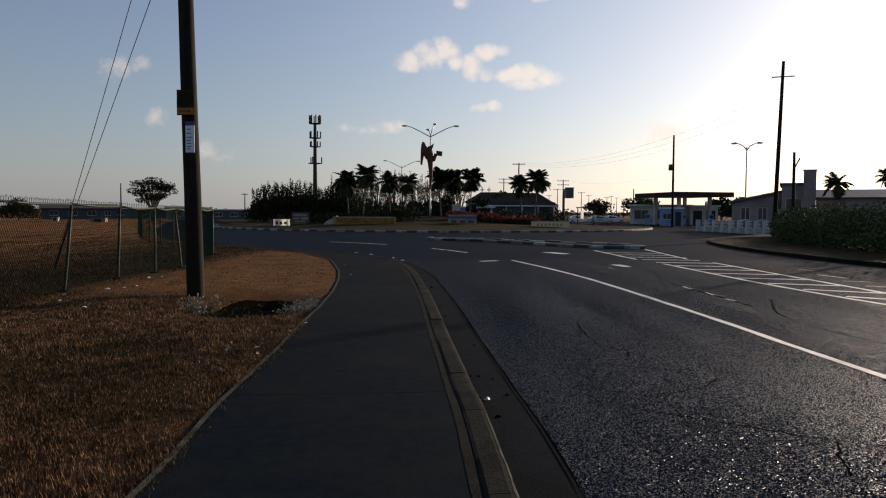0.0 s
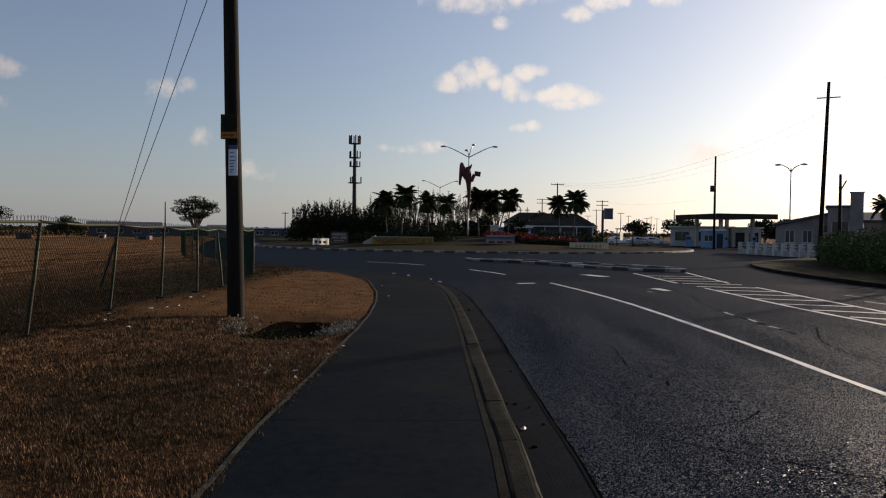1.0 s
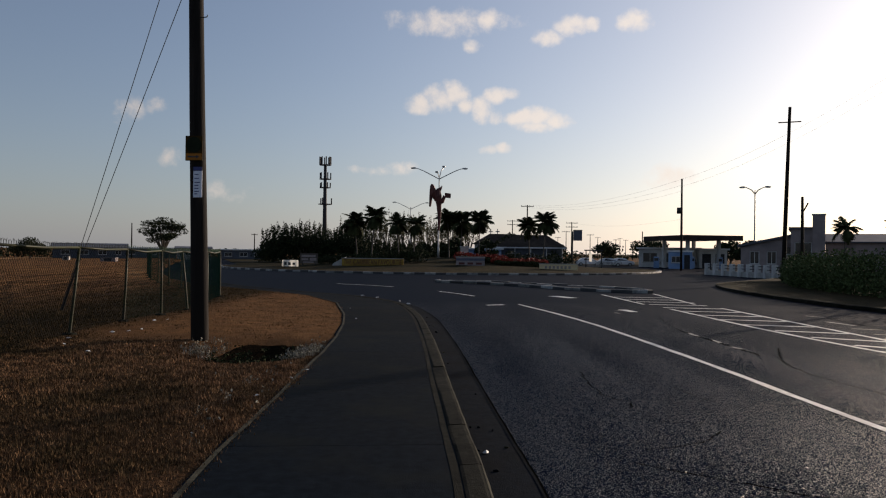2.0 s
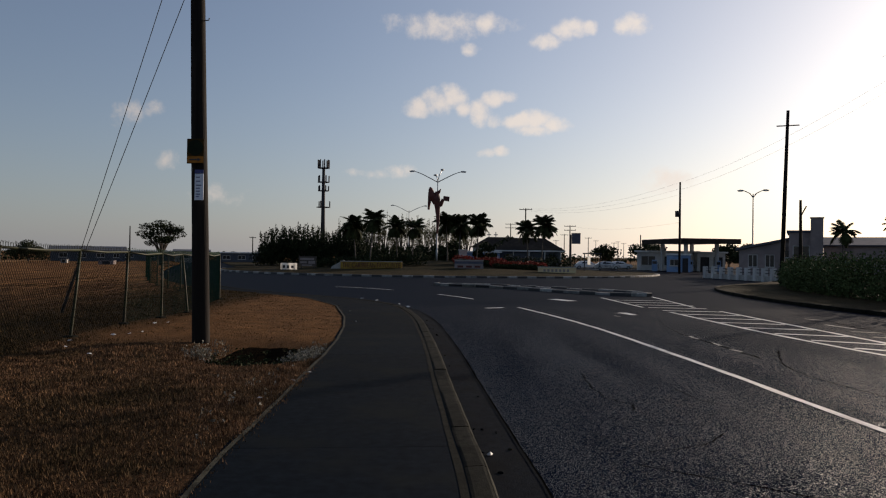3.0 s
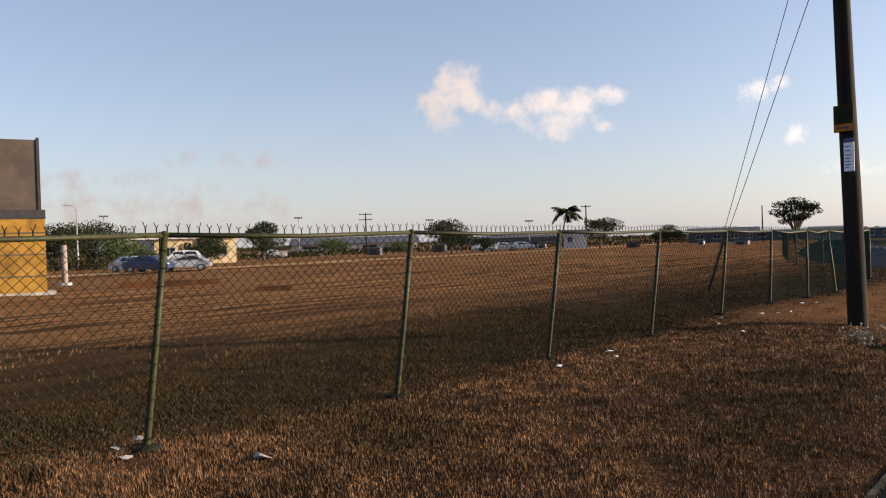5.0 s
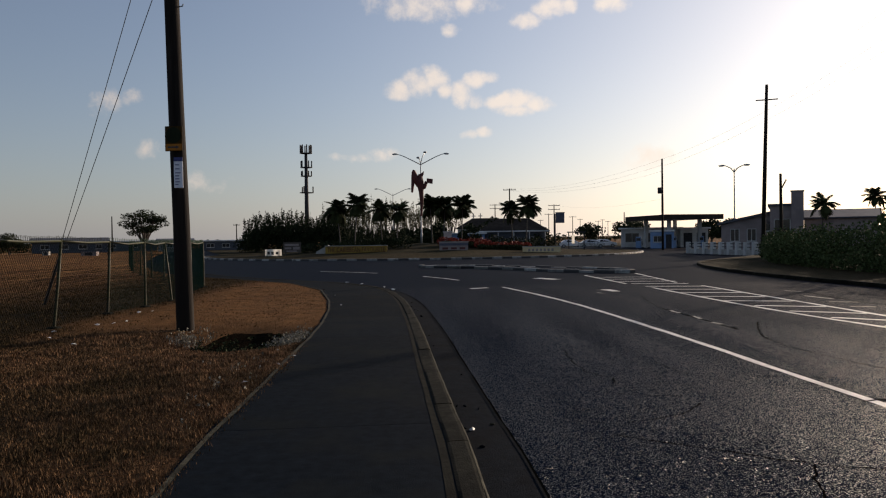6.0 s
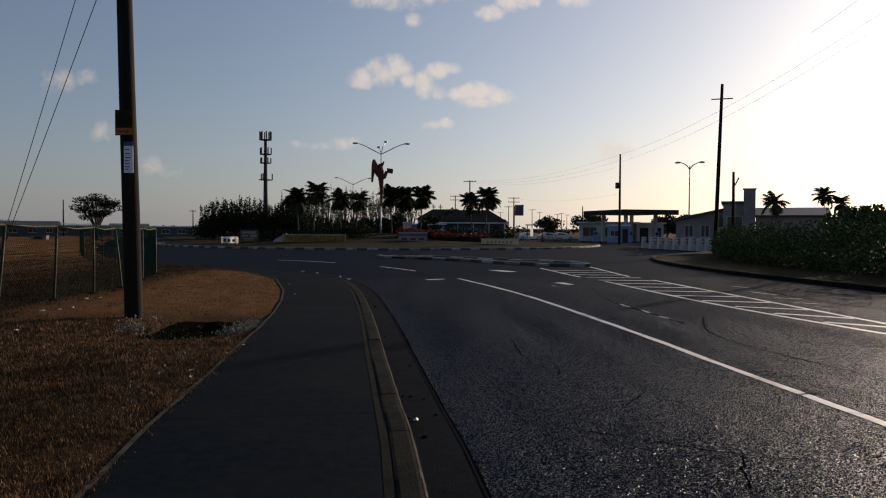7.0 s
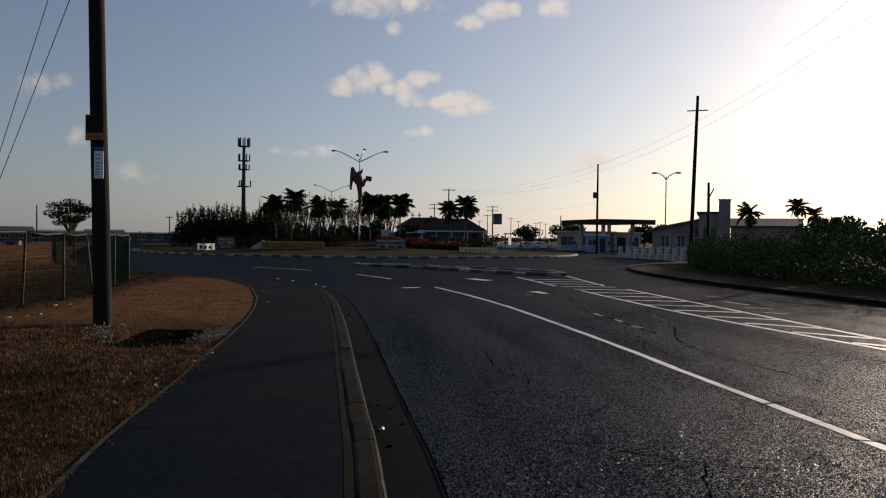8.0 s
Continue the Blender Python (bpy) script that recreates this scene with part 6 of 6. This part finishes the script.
a24, a17 = Vector(polar(24.1, 60, 12.3)), Vector(polar(17.45, 100, 11.3))
for k in range(3):
    wire(a17 - Vector((0, 0, 0.75 * k)), polar(6.42, 140, 10.6 - 0.2 * k), 1.2)
for k, dz in enumerate((0, 0.9)):
    wire(a17 - Vector((0, 0, dz)), Vector(polar(33.5, 56, 15.2 - 0.8 * k)), 0.9)
wire(Vector(polar(30.0, 60, 15.7)), Vector(polar(42.0, 30, 13.5)), 0.3)
wire(Vector(polar(33.2, 60, 16.0)), Vector(polar(42.0, 31, 12.6)), 0.3)
wire(polar(9.7, 175, 8.8), polar(17.45, 100, 6.3), 0.8)

# ---- school buildings behind the right-hand hedge ----
sb = building("school_building", polar(23.6, 84, 0.0), facing(23.6), 6.4, 9, 2.7, "pale pinkish school hall with a mono-pitched roof", "pink_wall", "mono", "grey_roof", rise=1.55, over=0.35, windows=[(-1.9, 1.0, 0.9, 1.3), (-0.3, 1.0, 0.9, 1.3), (1.6, 2.0, 1.6, 1.1)])
building("school_building", polar(25.35, 82, 0.0), facing(25.35), 2.2, 9, 4.45, "pale pinkish flat-roofed school block with a pale panel", "pink_wall", "flat", "grey_roof", over=0.2, windows=[(0, 1.6, 1.5, 1.6)])
ct = thing("chimney_tower", polar(26.3, 81, 0.0), facing(26.3), "square pinkish tower block rising over the school roof", "tower")
part("shaft", Shape().box(-0.55, 0.55, 0, 1.2, -0.2, 5.8), M["pink_wall"], ct)
part("cap", Shape().box(-0.62, 0.62, -0.07, 1.27, 5.8, 5.9), M["concrete"], ct)
building("school_building", polar(28.9, 86, 0.0), facing(28.9), 6.6, 9, 3.2, "long pale school wing with a grey roof", "pink_wall", "gable", "grey_roof", rise=0.9, windows=[(-2, 1.0, 1.4, 1.1), (0.5, 1.0, 1.4, 1.1)])
palm(polar(27.8, 74, 0.0), 4.0, 71, 0.55, (0.1, 0), 24, label="small palm before the school wing")
palm(polar(30.9, 118, 0.0), 6.3, 72, 0.7, (0.1, 0), 26)
palm(polar(31.8, 122, 0.0), 5.3, 73, 0.66, (0.2, 0), 26)
crown_tree("round_tree", polar(20.8, 128, -0.1), 4.2, 6, 75, "dark tree behind the fuel station", "leaf_dark", 1.2, 1600, 0.4, 8, 0.8, "round trees")
crown_tree("round_tree", polar(22.0, 112, -0.1), 3.9, 5, 76, "dark tree behind the fuel station", "leaf_dark", 1.2, 1600, 0.38, 8, 0.8, "round trees")
crown_tree("round_tree", polar(15.4, 150, -0.1), 4.6, 7, 77, "dark tree behind the fuel station", "leaf_dark", 1.2, 1600, 0.42, 8, 0.8, "round trees")
crown_tree("round_tree", polar(12.3, 240, -0.2), 5.2, 10, 78, "distant dark tree on the horizon", "leaf_dark", 1.0, 1200, 0.7, 8, 0.7, "round trees")
# low boundary wall with pillars before the school and station
bw = thing("boundary_wall", (0, 0, 0), 0, "low pale boundary wall with square pillars and thin rails", "wall")
for k in range(9):
    a, b = Vector(polar(19.2 + k * 0.55, 80 - k * 1.3)), Vector(polar(19.75 + k * 0.55, 78.7 - k * 1.3))
    sh = Shape()
    d = (b - a).normalized()
    nrm = Vector((-d.y, d.x, 0)) * 0.1
    for lo, hi in ((-0.1, 0.38),):
        q = [a - nrm, b - nrm, b + nrm, a + nrm]
        sh.v += [(p.x, p.y, lo) for p in q] + [(p.x, p.y, hi) for p in q]
        sh.f += [(4, 5, 6, 7), (0, 1, 5, 4), (1, 2, 6, 5), (2, 3, 7, 6), (3, 0, 4, 7)]
    part("panel", sh, M["concrete"], bw)
    for z in (0.62, 0.9):
        part("rail", Shape().tube([(a.x, a.y, z), (b.x, b.y, z)], 0.035, 6), M["dark_steel"], bw)
    part("pillar", Shape().box(a.x - 0.2, a.x + 0.2, a.y - 0.2, a.y + 0.2, -0.1, 1.05), M["white_wall"], bw)

# ---- the right-hand hedge along the far footway, and its trees ----
hd = smooth_curve([(25.2, 55.0), (23.2, 50.0), (21.0, 44.5), (19.9, 39), (19.6, 33), (19.9, 27), (20.6, 21), (21.4, 14), (22.3, 6)], 0.55)
sh = Shape()
rng = random.Random(81)
for p in hd:
    h = lerp_table([(6, 2.6), (20, 2.6), (30, 2.35), (40, 2.0), (55, 1.75)], p.y) * rng.uniform(0.85, 1.12)
    leaves(sh, rng, (p.x + rng.uniform(0, 0.8), p.y, h * 0.5), (1.0, 0.75, h * 0.56), 330, 0.13, 0.2)
    leaves(sh, rng, (p.x + rng.uniform(0, 0.5), p.y, 0.42), (0.95, 0.7, 0.5), 170, 0.13, 0.2)
    leaves(sh, rng, (p.x + 1.6, p.y, h * 0.5), (1.0, 0.75, h * rng.uniform(0.5, 0.62)), 150, 0.14, 0.2)
tagged(part("hedge", sh, M["leaf_mid"]), "overgrown dusty green hedge along the footway", "hedge", kind="stuff")
for k, (x, y, h, w_) in enumerate(((26.0, 33.0, 3.3, 5.0), (24.5, 37.5, 2.9, 4.0), (27.0, 27.0, 4.2, 6.0), (25.4, 20.0, 4.4, 6.0), (27.5, 41.5, 2.8, 4))):
    crown_tree("bushy_tree", (x, y, 0.0), h, w_, 820 + k, "bushy dark green tree rising over the hedge", "leaf_mid", 0.8, 2600, 0.22, 9, 0.8, "bushy trees", wisps=6)


# ---- left: beyond the fence and the dry field ----
# yellow pylon with a brown board on top
yx, yy, _ = polar(-75.1, 39.0)
t = thing("sign_pylon", (yx, yy, 0.0), 74.6, "yellow masonry base carrying a tall brown board", "sign pylon")
part("base", Shape().box(-1.95, 1.95, -0.7, 0.9, -0.2, 3.35), M["orange_wall"], t)
part("plinth", Shape().box(-2.2, 2.3, -0.95, 1.1, -0.2, 0.12), M["concrete"], t)
part("ledge", Shape().box(-1.98, 1.98, -0.74, 0.94, 3.35, 3.74), M["dark_steel"], t)
part("board", Shape().box(-1.75, 1.72, -0.35, 0.45, 3.74, 6.85), M["brown_panel"], t)
part("edge_trim", Shape().box(1.72, 1.84, -0.4, 0.5, 3.74, 6.95), M["dark_steel"], t)
part("edge_trim", Shape().box(-1.87, -1.75, -0.4, 0.5, 3.74, 6.95), M["dark_steel"], t)
for i in range(3):
    part("band", Shape().box(-1.97, 1.97, -0.72, 0.92, 0.8 + i * 0.95, 0.86 + i * 0.95), M["brown_panel"], t)

t = thing("marker_post", polar(-71.1, 48, 0.0), 0, "pale concrete marker post standing in the field", "post")
part("shaft", Shape().tube([(0, 0, -0.2), (0, 0, 2.25)], [0.17, 0.15], 10), M["pink_wall"], t, smooth=True)
part("collar", Shape().tube([(0, 0, 0.0), (0, 0, 0.14)], 0.36, 12), M["concrete"], t)

# rusty slabs lying in the field
for az, d, w_, h in ((-64.5, 41, 2.3, 0.22), (-57.5, 33, 0.7, 0.14)):
    ob = part("ground_slab", Shape().box(-w_, w_, -0.5, 0.5, -0.1, h), M["rusty_slab"])
    ob.matrix_basis = pose(*polar(az, d, 0.03), 0, 0, -az)
    tagged(ob, "rusty brown slab lying flat in the dry field", "slab", "slabs in the field")


def car(at, turn, paint, label, length=4.0, tall=1.5):
    t = thing("car", at, turn, label, "car", "parked cars")
    t.matrix_basis = t.matrix_basis @ Matrix.Diagonal((1, 1, 0.87, 1))
    k = length / 4.0
    side = [(-2.0, 0.35), (-2.02, 0.75), (-1.85, 0.95), (-1.55, 1.0), (-1.2, tall - 0.12), (-0.6, tall), (0.5, tall - 0.03), (1.1, 1.02), (1.75, 0.92), (2.0, 0.7), (2.0, 0.35), (1.62, 0.28), (1.0, 0.28), (-0.95, 0.28), (-1.6, 0.28)]
    bm = bmesh.new()
    front = [bm.verts.new((x * k, -0.82, z)) for x, z in side]
    rear = [bm.verts.new((x * k, 0.82, z)) for x, z in side]
    n = len(side)
    bm.faces.new(front)
    bm.faces.new(list(reversed(rear)))
    for i in range(n):
        j = (i + 1) % n
        bm.faces.new((front[j], front[i], rear[i], rear[j]))
    for v in bm.verts:
        if v.co.z > 1.05:
            v.co.y *= 0.82
    bmesh.ops.recalc_face_normals(bm, faces=bm.faces[:])
    bmesh.ops.bevel(bm, geom=bm.edges[:], offset=0.05, segments=2, affect="EDGES", clamp_overlap=True)
    me = bpy.data.meshes.new("body")
    bm.to_mesh(me)
    bm.free()
    me.materials.append(M[paint])
    body = part("body", me, None, t)
    for s in (-1, 1):
        w = Shape()
        y = s * 0.765
        for a, b in ((-1.12, -0.28), (-0.2, 0.82)):
            lo, hi = 1.03, tall - 0.14
            w.face((a * k - 0.08, s * 0.80, lo), (b * k + 0.06, s * 0.80, lo), (min(b, 0.5) * k, s * 0.70, hi), (a * k + 0.08, s * 0.70, hi))
        part("side_window", w, M["dark_glass"], body)
    ws = Shape()
    ws.face((1.07 * k, -0.68, 1.06), (1.07 * k, 0.68, 1.06), (0.58 * k, 0.58, tall - 0.07), (0.58 * k, -0.58, tall - 0.07))
    part("windscreen", ws, M["dark_glass"], body)
    rw = Shape()
    rw.face((-1.57 * k, 0.68, 1.05), (-1.57 * k, -0.68, 1.05), (-1.27 * k, -0.58, tall - 0.16), (-1.27 * k, 0.58, tall - 0.16))
    part("rear_window", rw, M["dark_glass"], body)
    for x in (-1.27, 1.3):
        for s in (-1, 1):
            wh = part("wheel", Shape().tube([(x * k, s * 0.66, 0.31), (x * k, s * 0.85, 0.31)], 0.31, 16), M["rubber"], t)
            part("rim", Shape().tube([(x * k, s * 0.85, 0.31), (x * k, s * 0.865, 0.31)], 0.19, 12), M["steel"], wh)
    for s in (-1, 1):
        part("headlight", Shape().ball((1.93 * k, s * 0.62, 0.76), (0.08, 0.16, 0.08), 8, 5), M["lamp_glass"], body)
        part("tail_light", Shape().ball((-1.98 * k, s * 0.64, 0.82), (0.05, 0.12, 0.1), 8, 5), M["rust_red"], body)
    return t


car(polar(-66.7, 69, 0.08), 30, "car_silver", "pale silver hatchback parked at the edge of the field")
car(polar(-65.7, 66, 0.08), 34, "car_blue", "dark blue saloon parked at the edge of the field")
car(polar(-63.4, 66, 0.08), 236, "car_silver", "silver hatchback parked at the edge of the field", 4.1, 1.52)
car(polar(-63.6, 71, 0.08), 240, "car_white", "white van parked behind the silver car", 4.6, 1.9)
for az, d, c, lab in ((-41.6, 120, "car_white", "small white car far across the field"), (-38.8, 125, "car_white", "small white car far across the field"), (-40.2, 123, "car_silver", "small silver car far across the field"), (-57.2, 120, "car_silver", "small silver car far across the field"),
                      (10.9, 128, "car_white", "small white car beyond the roundabout"), (12.4, 124, "car_silver", "small silver car beyond the roundabout"), (13.3, 130, "car_white", "small white car by the fuel station")):
    car(polar(az, d, 0.05 if az < 0 else -0.1), -az + 8, c, lab)

building("house", polar(-62.6, 98, 0.0), 62.6, 9.5, 7, 3.1, "cream flat-roofed building behind the parked cars", "cream_wall", "flat", "white_roof", windows=[(-3, 1.0, 1.3, 1.1), (0, 1.0, 1.3, 1.1), (3, 1.0, 1.3, 1.1)])
building("house", polar(-65.6, 104, 0.0), 65.6, 5.5, 6, 3.2, "white two-bay building with dark windows", "white_wall", "flat", "white_roof", windows=[(-1.4, 1.0, 1.2, 1.2), (1.2, 1.0, 1.2, 1.2)])
building("hangar", polar(-51.2, 260, 0.0), 51.2, 42, 18, 1.9, "long low hangar with a wide grey roof", "white_wall", "gable", "grey_roof", rise=2.3, over=1.0, windows=[(-15, 0.4, 5, 1.1), (-5, 0.4, 5, 1.1), (5, 0.4, 5, 1.1), (15, 0.4, 5, 1.1)])
building("hangar", polar(-40.0, 280, 0.0), 40, 46, 14, 2.2, "long low shed with pale walls far across the field", "blue_grey_wall", "gable", "grey_roof", rise=0.9, windows=[(-15, 0.5, 4, 1.0), (0, 0.5, 4, 1.0), (15, 0.5, 4, 1.0)])
building("house", polar(-34.9, 122, 0.0), 34.9, 3.6, 4, 2.75, "tall pale blue and white block behind the leaning palm", "white_wall", "flat", "blue_wall", windows=[(-0.8, 1.0, 0.8, 0.9)])
building("house", polar(-24.6, 150, 0.0), 24.6, 12, 7, 1.85, "low blue-walled building with a pale roof", "blue_grey_wall", "gable", "grey_roof", rise=0.75, windows=[(-4, 0.7, 1.4, 0.8), (-1, 0.7, 1.4, 0.8), (2, 0.7, 1.4, 0.8), (4.6, 0.7, 1.0, 0.8)])
building("house", polar(-21.0, 165, 0.0), 21, 11, 7, 1.9, "low dark building with white fascia", "blue_grey_wall", "flat", "white_roof", windows=[(-3, 0.7, 1.6, 0.8), (1, 0.7, 1.6, 0.8)])
building("house", polar(-17.9, 150, 0.0), 17.9, 6, 6, 1.9, "low shed with a grey gabled roof", "concrete", "gable", "grey_roof", rise=0.35, windows=[(-1, 0.7, 1.0, 0.7)])
building("house", polar(-14.6, 160, -0.1), 14.6, 9, 6, 1.85, "low dark blue building with a flat pale roof", "blue_grey_wall", "flat", "white_roof", windows=[(-2.6, 0.6, 1.5, 0.8), (0.4, 0.6, 1.5, 0.8), (3.0, 0.6, 1.0, 0.8)])

# trees across the field
crown_tree("broad_tree", polar(-69.3, 110, 0.0), 5.6, 10.5, 901, "broad dark green tree behind the parked cars", "leaf_dark", 1.0, 8320, 0.20, 12, 0.6, "field trees")
crown_tree("broad_tree", polar(-71.8, 112, 0.0), 4.9, 8.0, 902, "broad dark green tree behind the parked cars", "leaf_dark", 1.0, 6760, 0.20, 10, 0.7, "field trees")
crown_tree("broad_tree", polar(-70.4, 106, 0.0), 5.0, 9.0, 913, "broad dark green tree behind the parked cars", "leaf_dark", 0.6, 6760, 0.20, 11, 0.75, "field trees")
crown_tree("broad_tree", polar(-67.2, 92, 0.0), 3.0, 7.0, 903, "low dark green shrubby tree behind the cars", "leaf_mid", 0.4, 5720, 0.18, 10, 0.6, "field trees")
crown_tree("broad_tree", polar(-61.9, 88, 0.0), 2.9, 5.6, 904, "round dark green tree before the cream building", "leaf_dark", 0.8, 5720, 0.18, 9, 0.75, "field trees")
crown_tree("broad_tree", polar(-57.9, 100, 0.0), 4.9, 5.4, 905, "dark green tree with a rounded crown", "leaf_dark", 1.2, 6240, 0.18, 9, 0.8, "field trees")
crown_tree("broad_tree", polar(-44.1, 100, 0.0), 4.5, 6.8, 906, "dark domed tree standing alone across the field", "leaf_dark", 0.9, 7800, 0.19, 11, 0.6, "field trees")
crown_tree("broad_tree", polar(-41.7, 103, 0.0), 2.0, 3.2, 907, "small dark bush beside the domed tree", "leaf_dark", 0.3, 2340, 0.16, 6, 0.8, "field trees")
crown_tree("broad_tree", polar(-33.1, 110, 0.0), 4.3, 5.8, 908, "ragged dark tree with open branches", "leaf_dark", 1.3, 4420, 0.18, 9, 0.6, "field trees", wisps=5)
crown_tree("broad_tree", polar(-28.2, 140, 0.0), 3.2, 5.6, 909, "low dark tree by the blue building", "leaf_dark", 0.8, 4420, 0.22, 8, 0.6, "field trees")
crown_tree("umbrella_tree", polar(-19.95, 113, 0.0), 6.8, 6.3, 910, "tall umbrella-shaped dark tree with open branches", "leaf_dark", 1.5, 6000, 0.2, 16, 0.36, "field trees")
crown_tree("broad_tree", polar(-53.0, 170, 0.0), 2.7, 8.0, 911, "low dark shrubs before the hangar", "leaf_mid", 0.3, 3900, 0.24, 9, 0.6, "field trees")
crown_tree("broad_tree", polar(-48.0, 150, 0.0), 1.6, 6.0, 912, "low dark shrubs before the hangar", "leaf_mid", 0.3, 3120, 0.24, 8, 0.6, "field trees")
palm(polar(-36.2, 64, 0.0), 3.55, 920, 0.62, (0.55, 0.3), 15, wind=0.8, label="slim wind-bent palm standing in the field")

crossarm_pole(polar(-50.4, 130, 0.0), 7.0, 930, 2, 1.1, 50)
crossarm_pole(polar(-34.06, 130, 0.0), 7.1, 931, 1, 0.8, 34)
crossarm_pole(polar(-22.0, 150, 0.0), 6.5, 932, 0, label="thin dark pole far across the field")
crossarm_pole(polar(-13.7, 175, -0.1), 5.6, 933, 1, 0.7, 14)
crossarm_pole(polar(-65.0, 80, 0.0), 3.6, 934, 0, label="short thin pole behind the parked cars")


def flood_mast(at, height, turn, label="high mast with a cluster of floodlights"):
    t = thing("flood_mast", at, turn, label, "flood mast", "floodlight masts")
    part("column", Shape().tube([(0, 0, -0.2), (0, 0, height)], [0.16, 0.09], 8), M["steel"], t, smooth=True)
    ring_ = part("frame", Shape().box(-0.9, 0.9, -0.06, 0.06, height - 0.05, height + 0.05), M["dark_steel"], t)
    for x in (-0.8, -0.27, 0.27, 0.8):
        part("floodlight", Shape().box(x - 0.2, x + 0.2, -0.35, -0.08, height - 0.1, height + 0.28), M["dark_steel"], ring_)


for az, h in ((-55.3, 8.9), (-45.6, 7.4), (-38.2, 6.3), (-68.5, 10.2)):
    flood_mast(polar(az, 200, 0.0), h, -az)
t = street_lamp(polar(-70.2, 100, 0.0), 7.3, 0.9, 70, "thin grey street lamp behind the parked cars", arms=1, rise=0.1)

# low dark hedge line and clutter at the field's far side
hedge("hedge", [polar(az, d)[:2] for az, d in ((-66, 105), (-58, 118), (-50, 135), (-42, 140), (-34, 150), (-27, 160), (-20, 170))], 1.6, 1.15, 960, "leaf_dark", "low dark hedge line at the field's far side", density=26, leaf=0.5, kind="stuff")
hedge("hedge", [polar(az, 86)[:2] for az in (-72, -70, -68, -66.2)], 1.6, 1.5, 961, "leaf_dark", "dark unclipped hedge behind the parked cars", density=300, leaf=0.2)
rng = random.Random(970)
for k in range(10):
    az, d = -57 + k * 3.8 + rng.uniform(-0.7, 0.7), rng.uniform(112, 138)
    w_, h_, m_ = rng.uniform(0.8, 2.2), rng.uniform(0.5, 1.2), ("concrete", "pink_wall", "blue_grey_wall", "brown_panel")[k % 4]
    t = thing("storage_box", polar(az, d, 0.02), -az + rng.uniform(-20, 20), ("grey", "pinkish", "dark blue", "brown")[k % 4] + " metal storage box across the field", "storage box", "storage boxes")
    part("body", Shape().box(-w_ / 2, w_ / 2, -0.6, 0.6, 0.0, h_), M[m_], t)
    part("lid", Shape().box(-w_ / 2 - 0.05, w_ / 2 + 0.05, -0.65, 0.65, h_, h_ + 0.06), M["grey_roof"], t)
    part("door", Shape().box(-w_ / 4, w_ / 4, -0.63, -0.603, 0.05, h_ * 0.85), M["dark_steel"], t)

# distant low scrub that closes the horizon
sh = Shape()
rng = random.Random(991)
for k in range(620):
    az = -100 + 200 * k / 620 + rng.uniform(-0.2, 0.2)
    d = rng.uniform(300, 420)
    x, y, _ = polar(az, d)
    h = max(0.6, 2.0 + 1.1 * noise.noise((az * 0.35, 0, 0)) + rng.uniform(-0.3, 0.6))
    leaves(sh, rng, (x, y, h * 0.45), (2.6, 2.6, h * 0.55), 34, 1.0, 0.1)
tagged(part("far_scrub", sh, M["leaf_dark"]), "low dark scrub along the horizon", "scrub", kind="stuff")
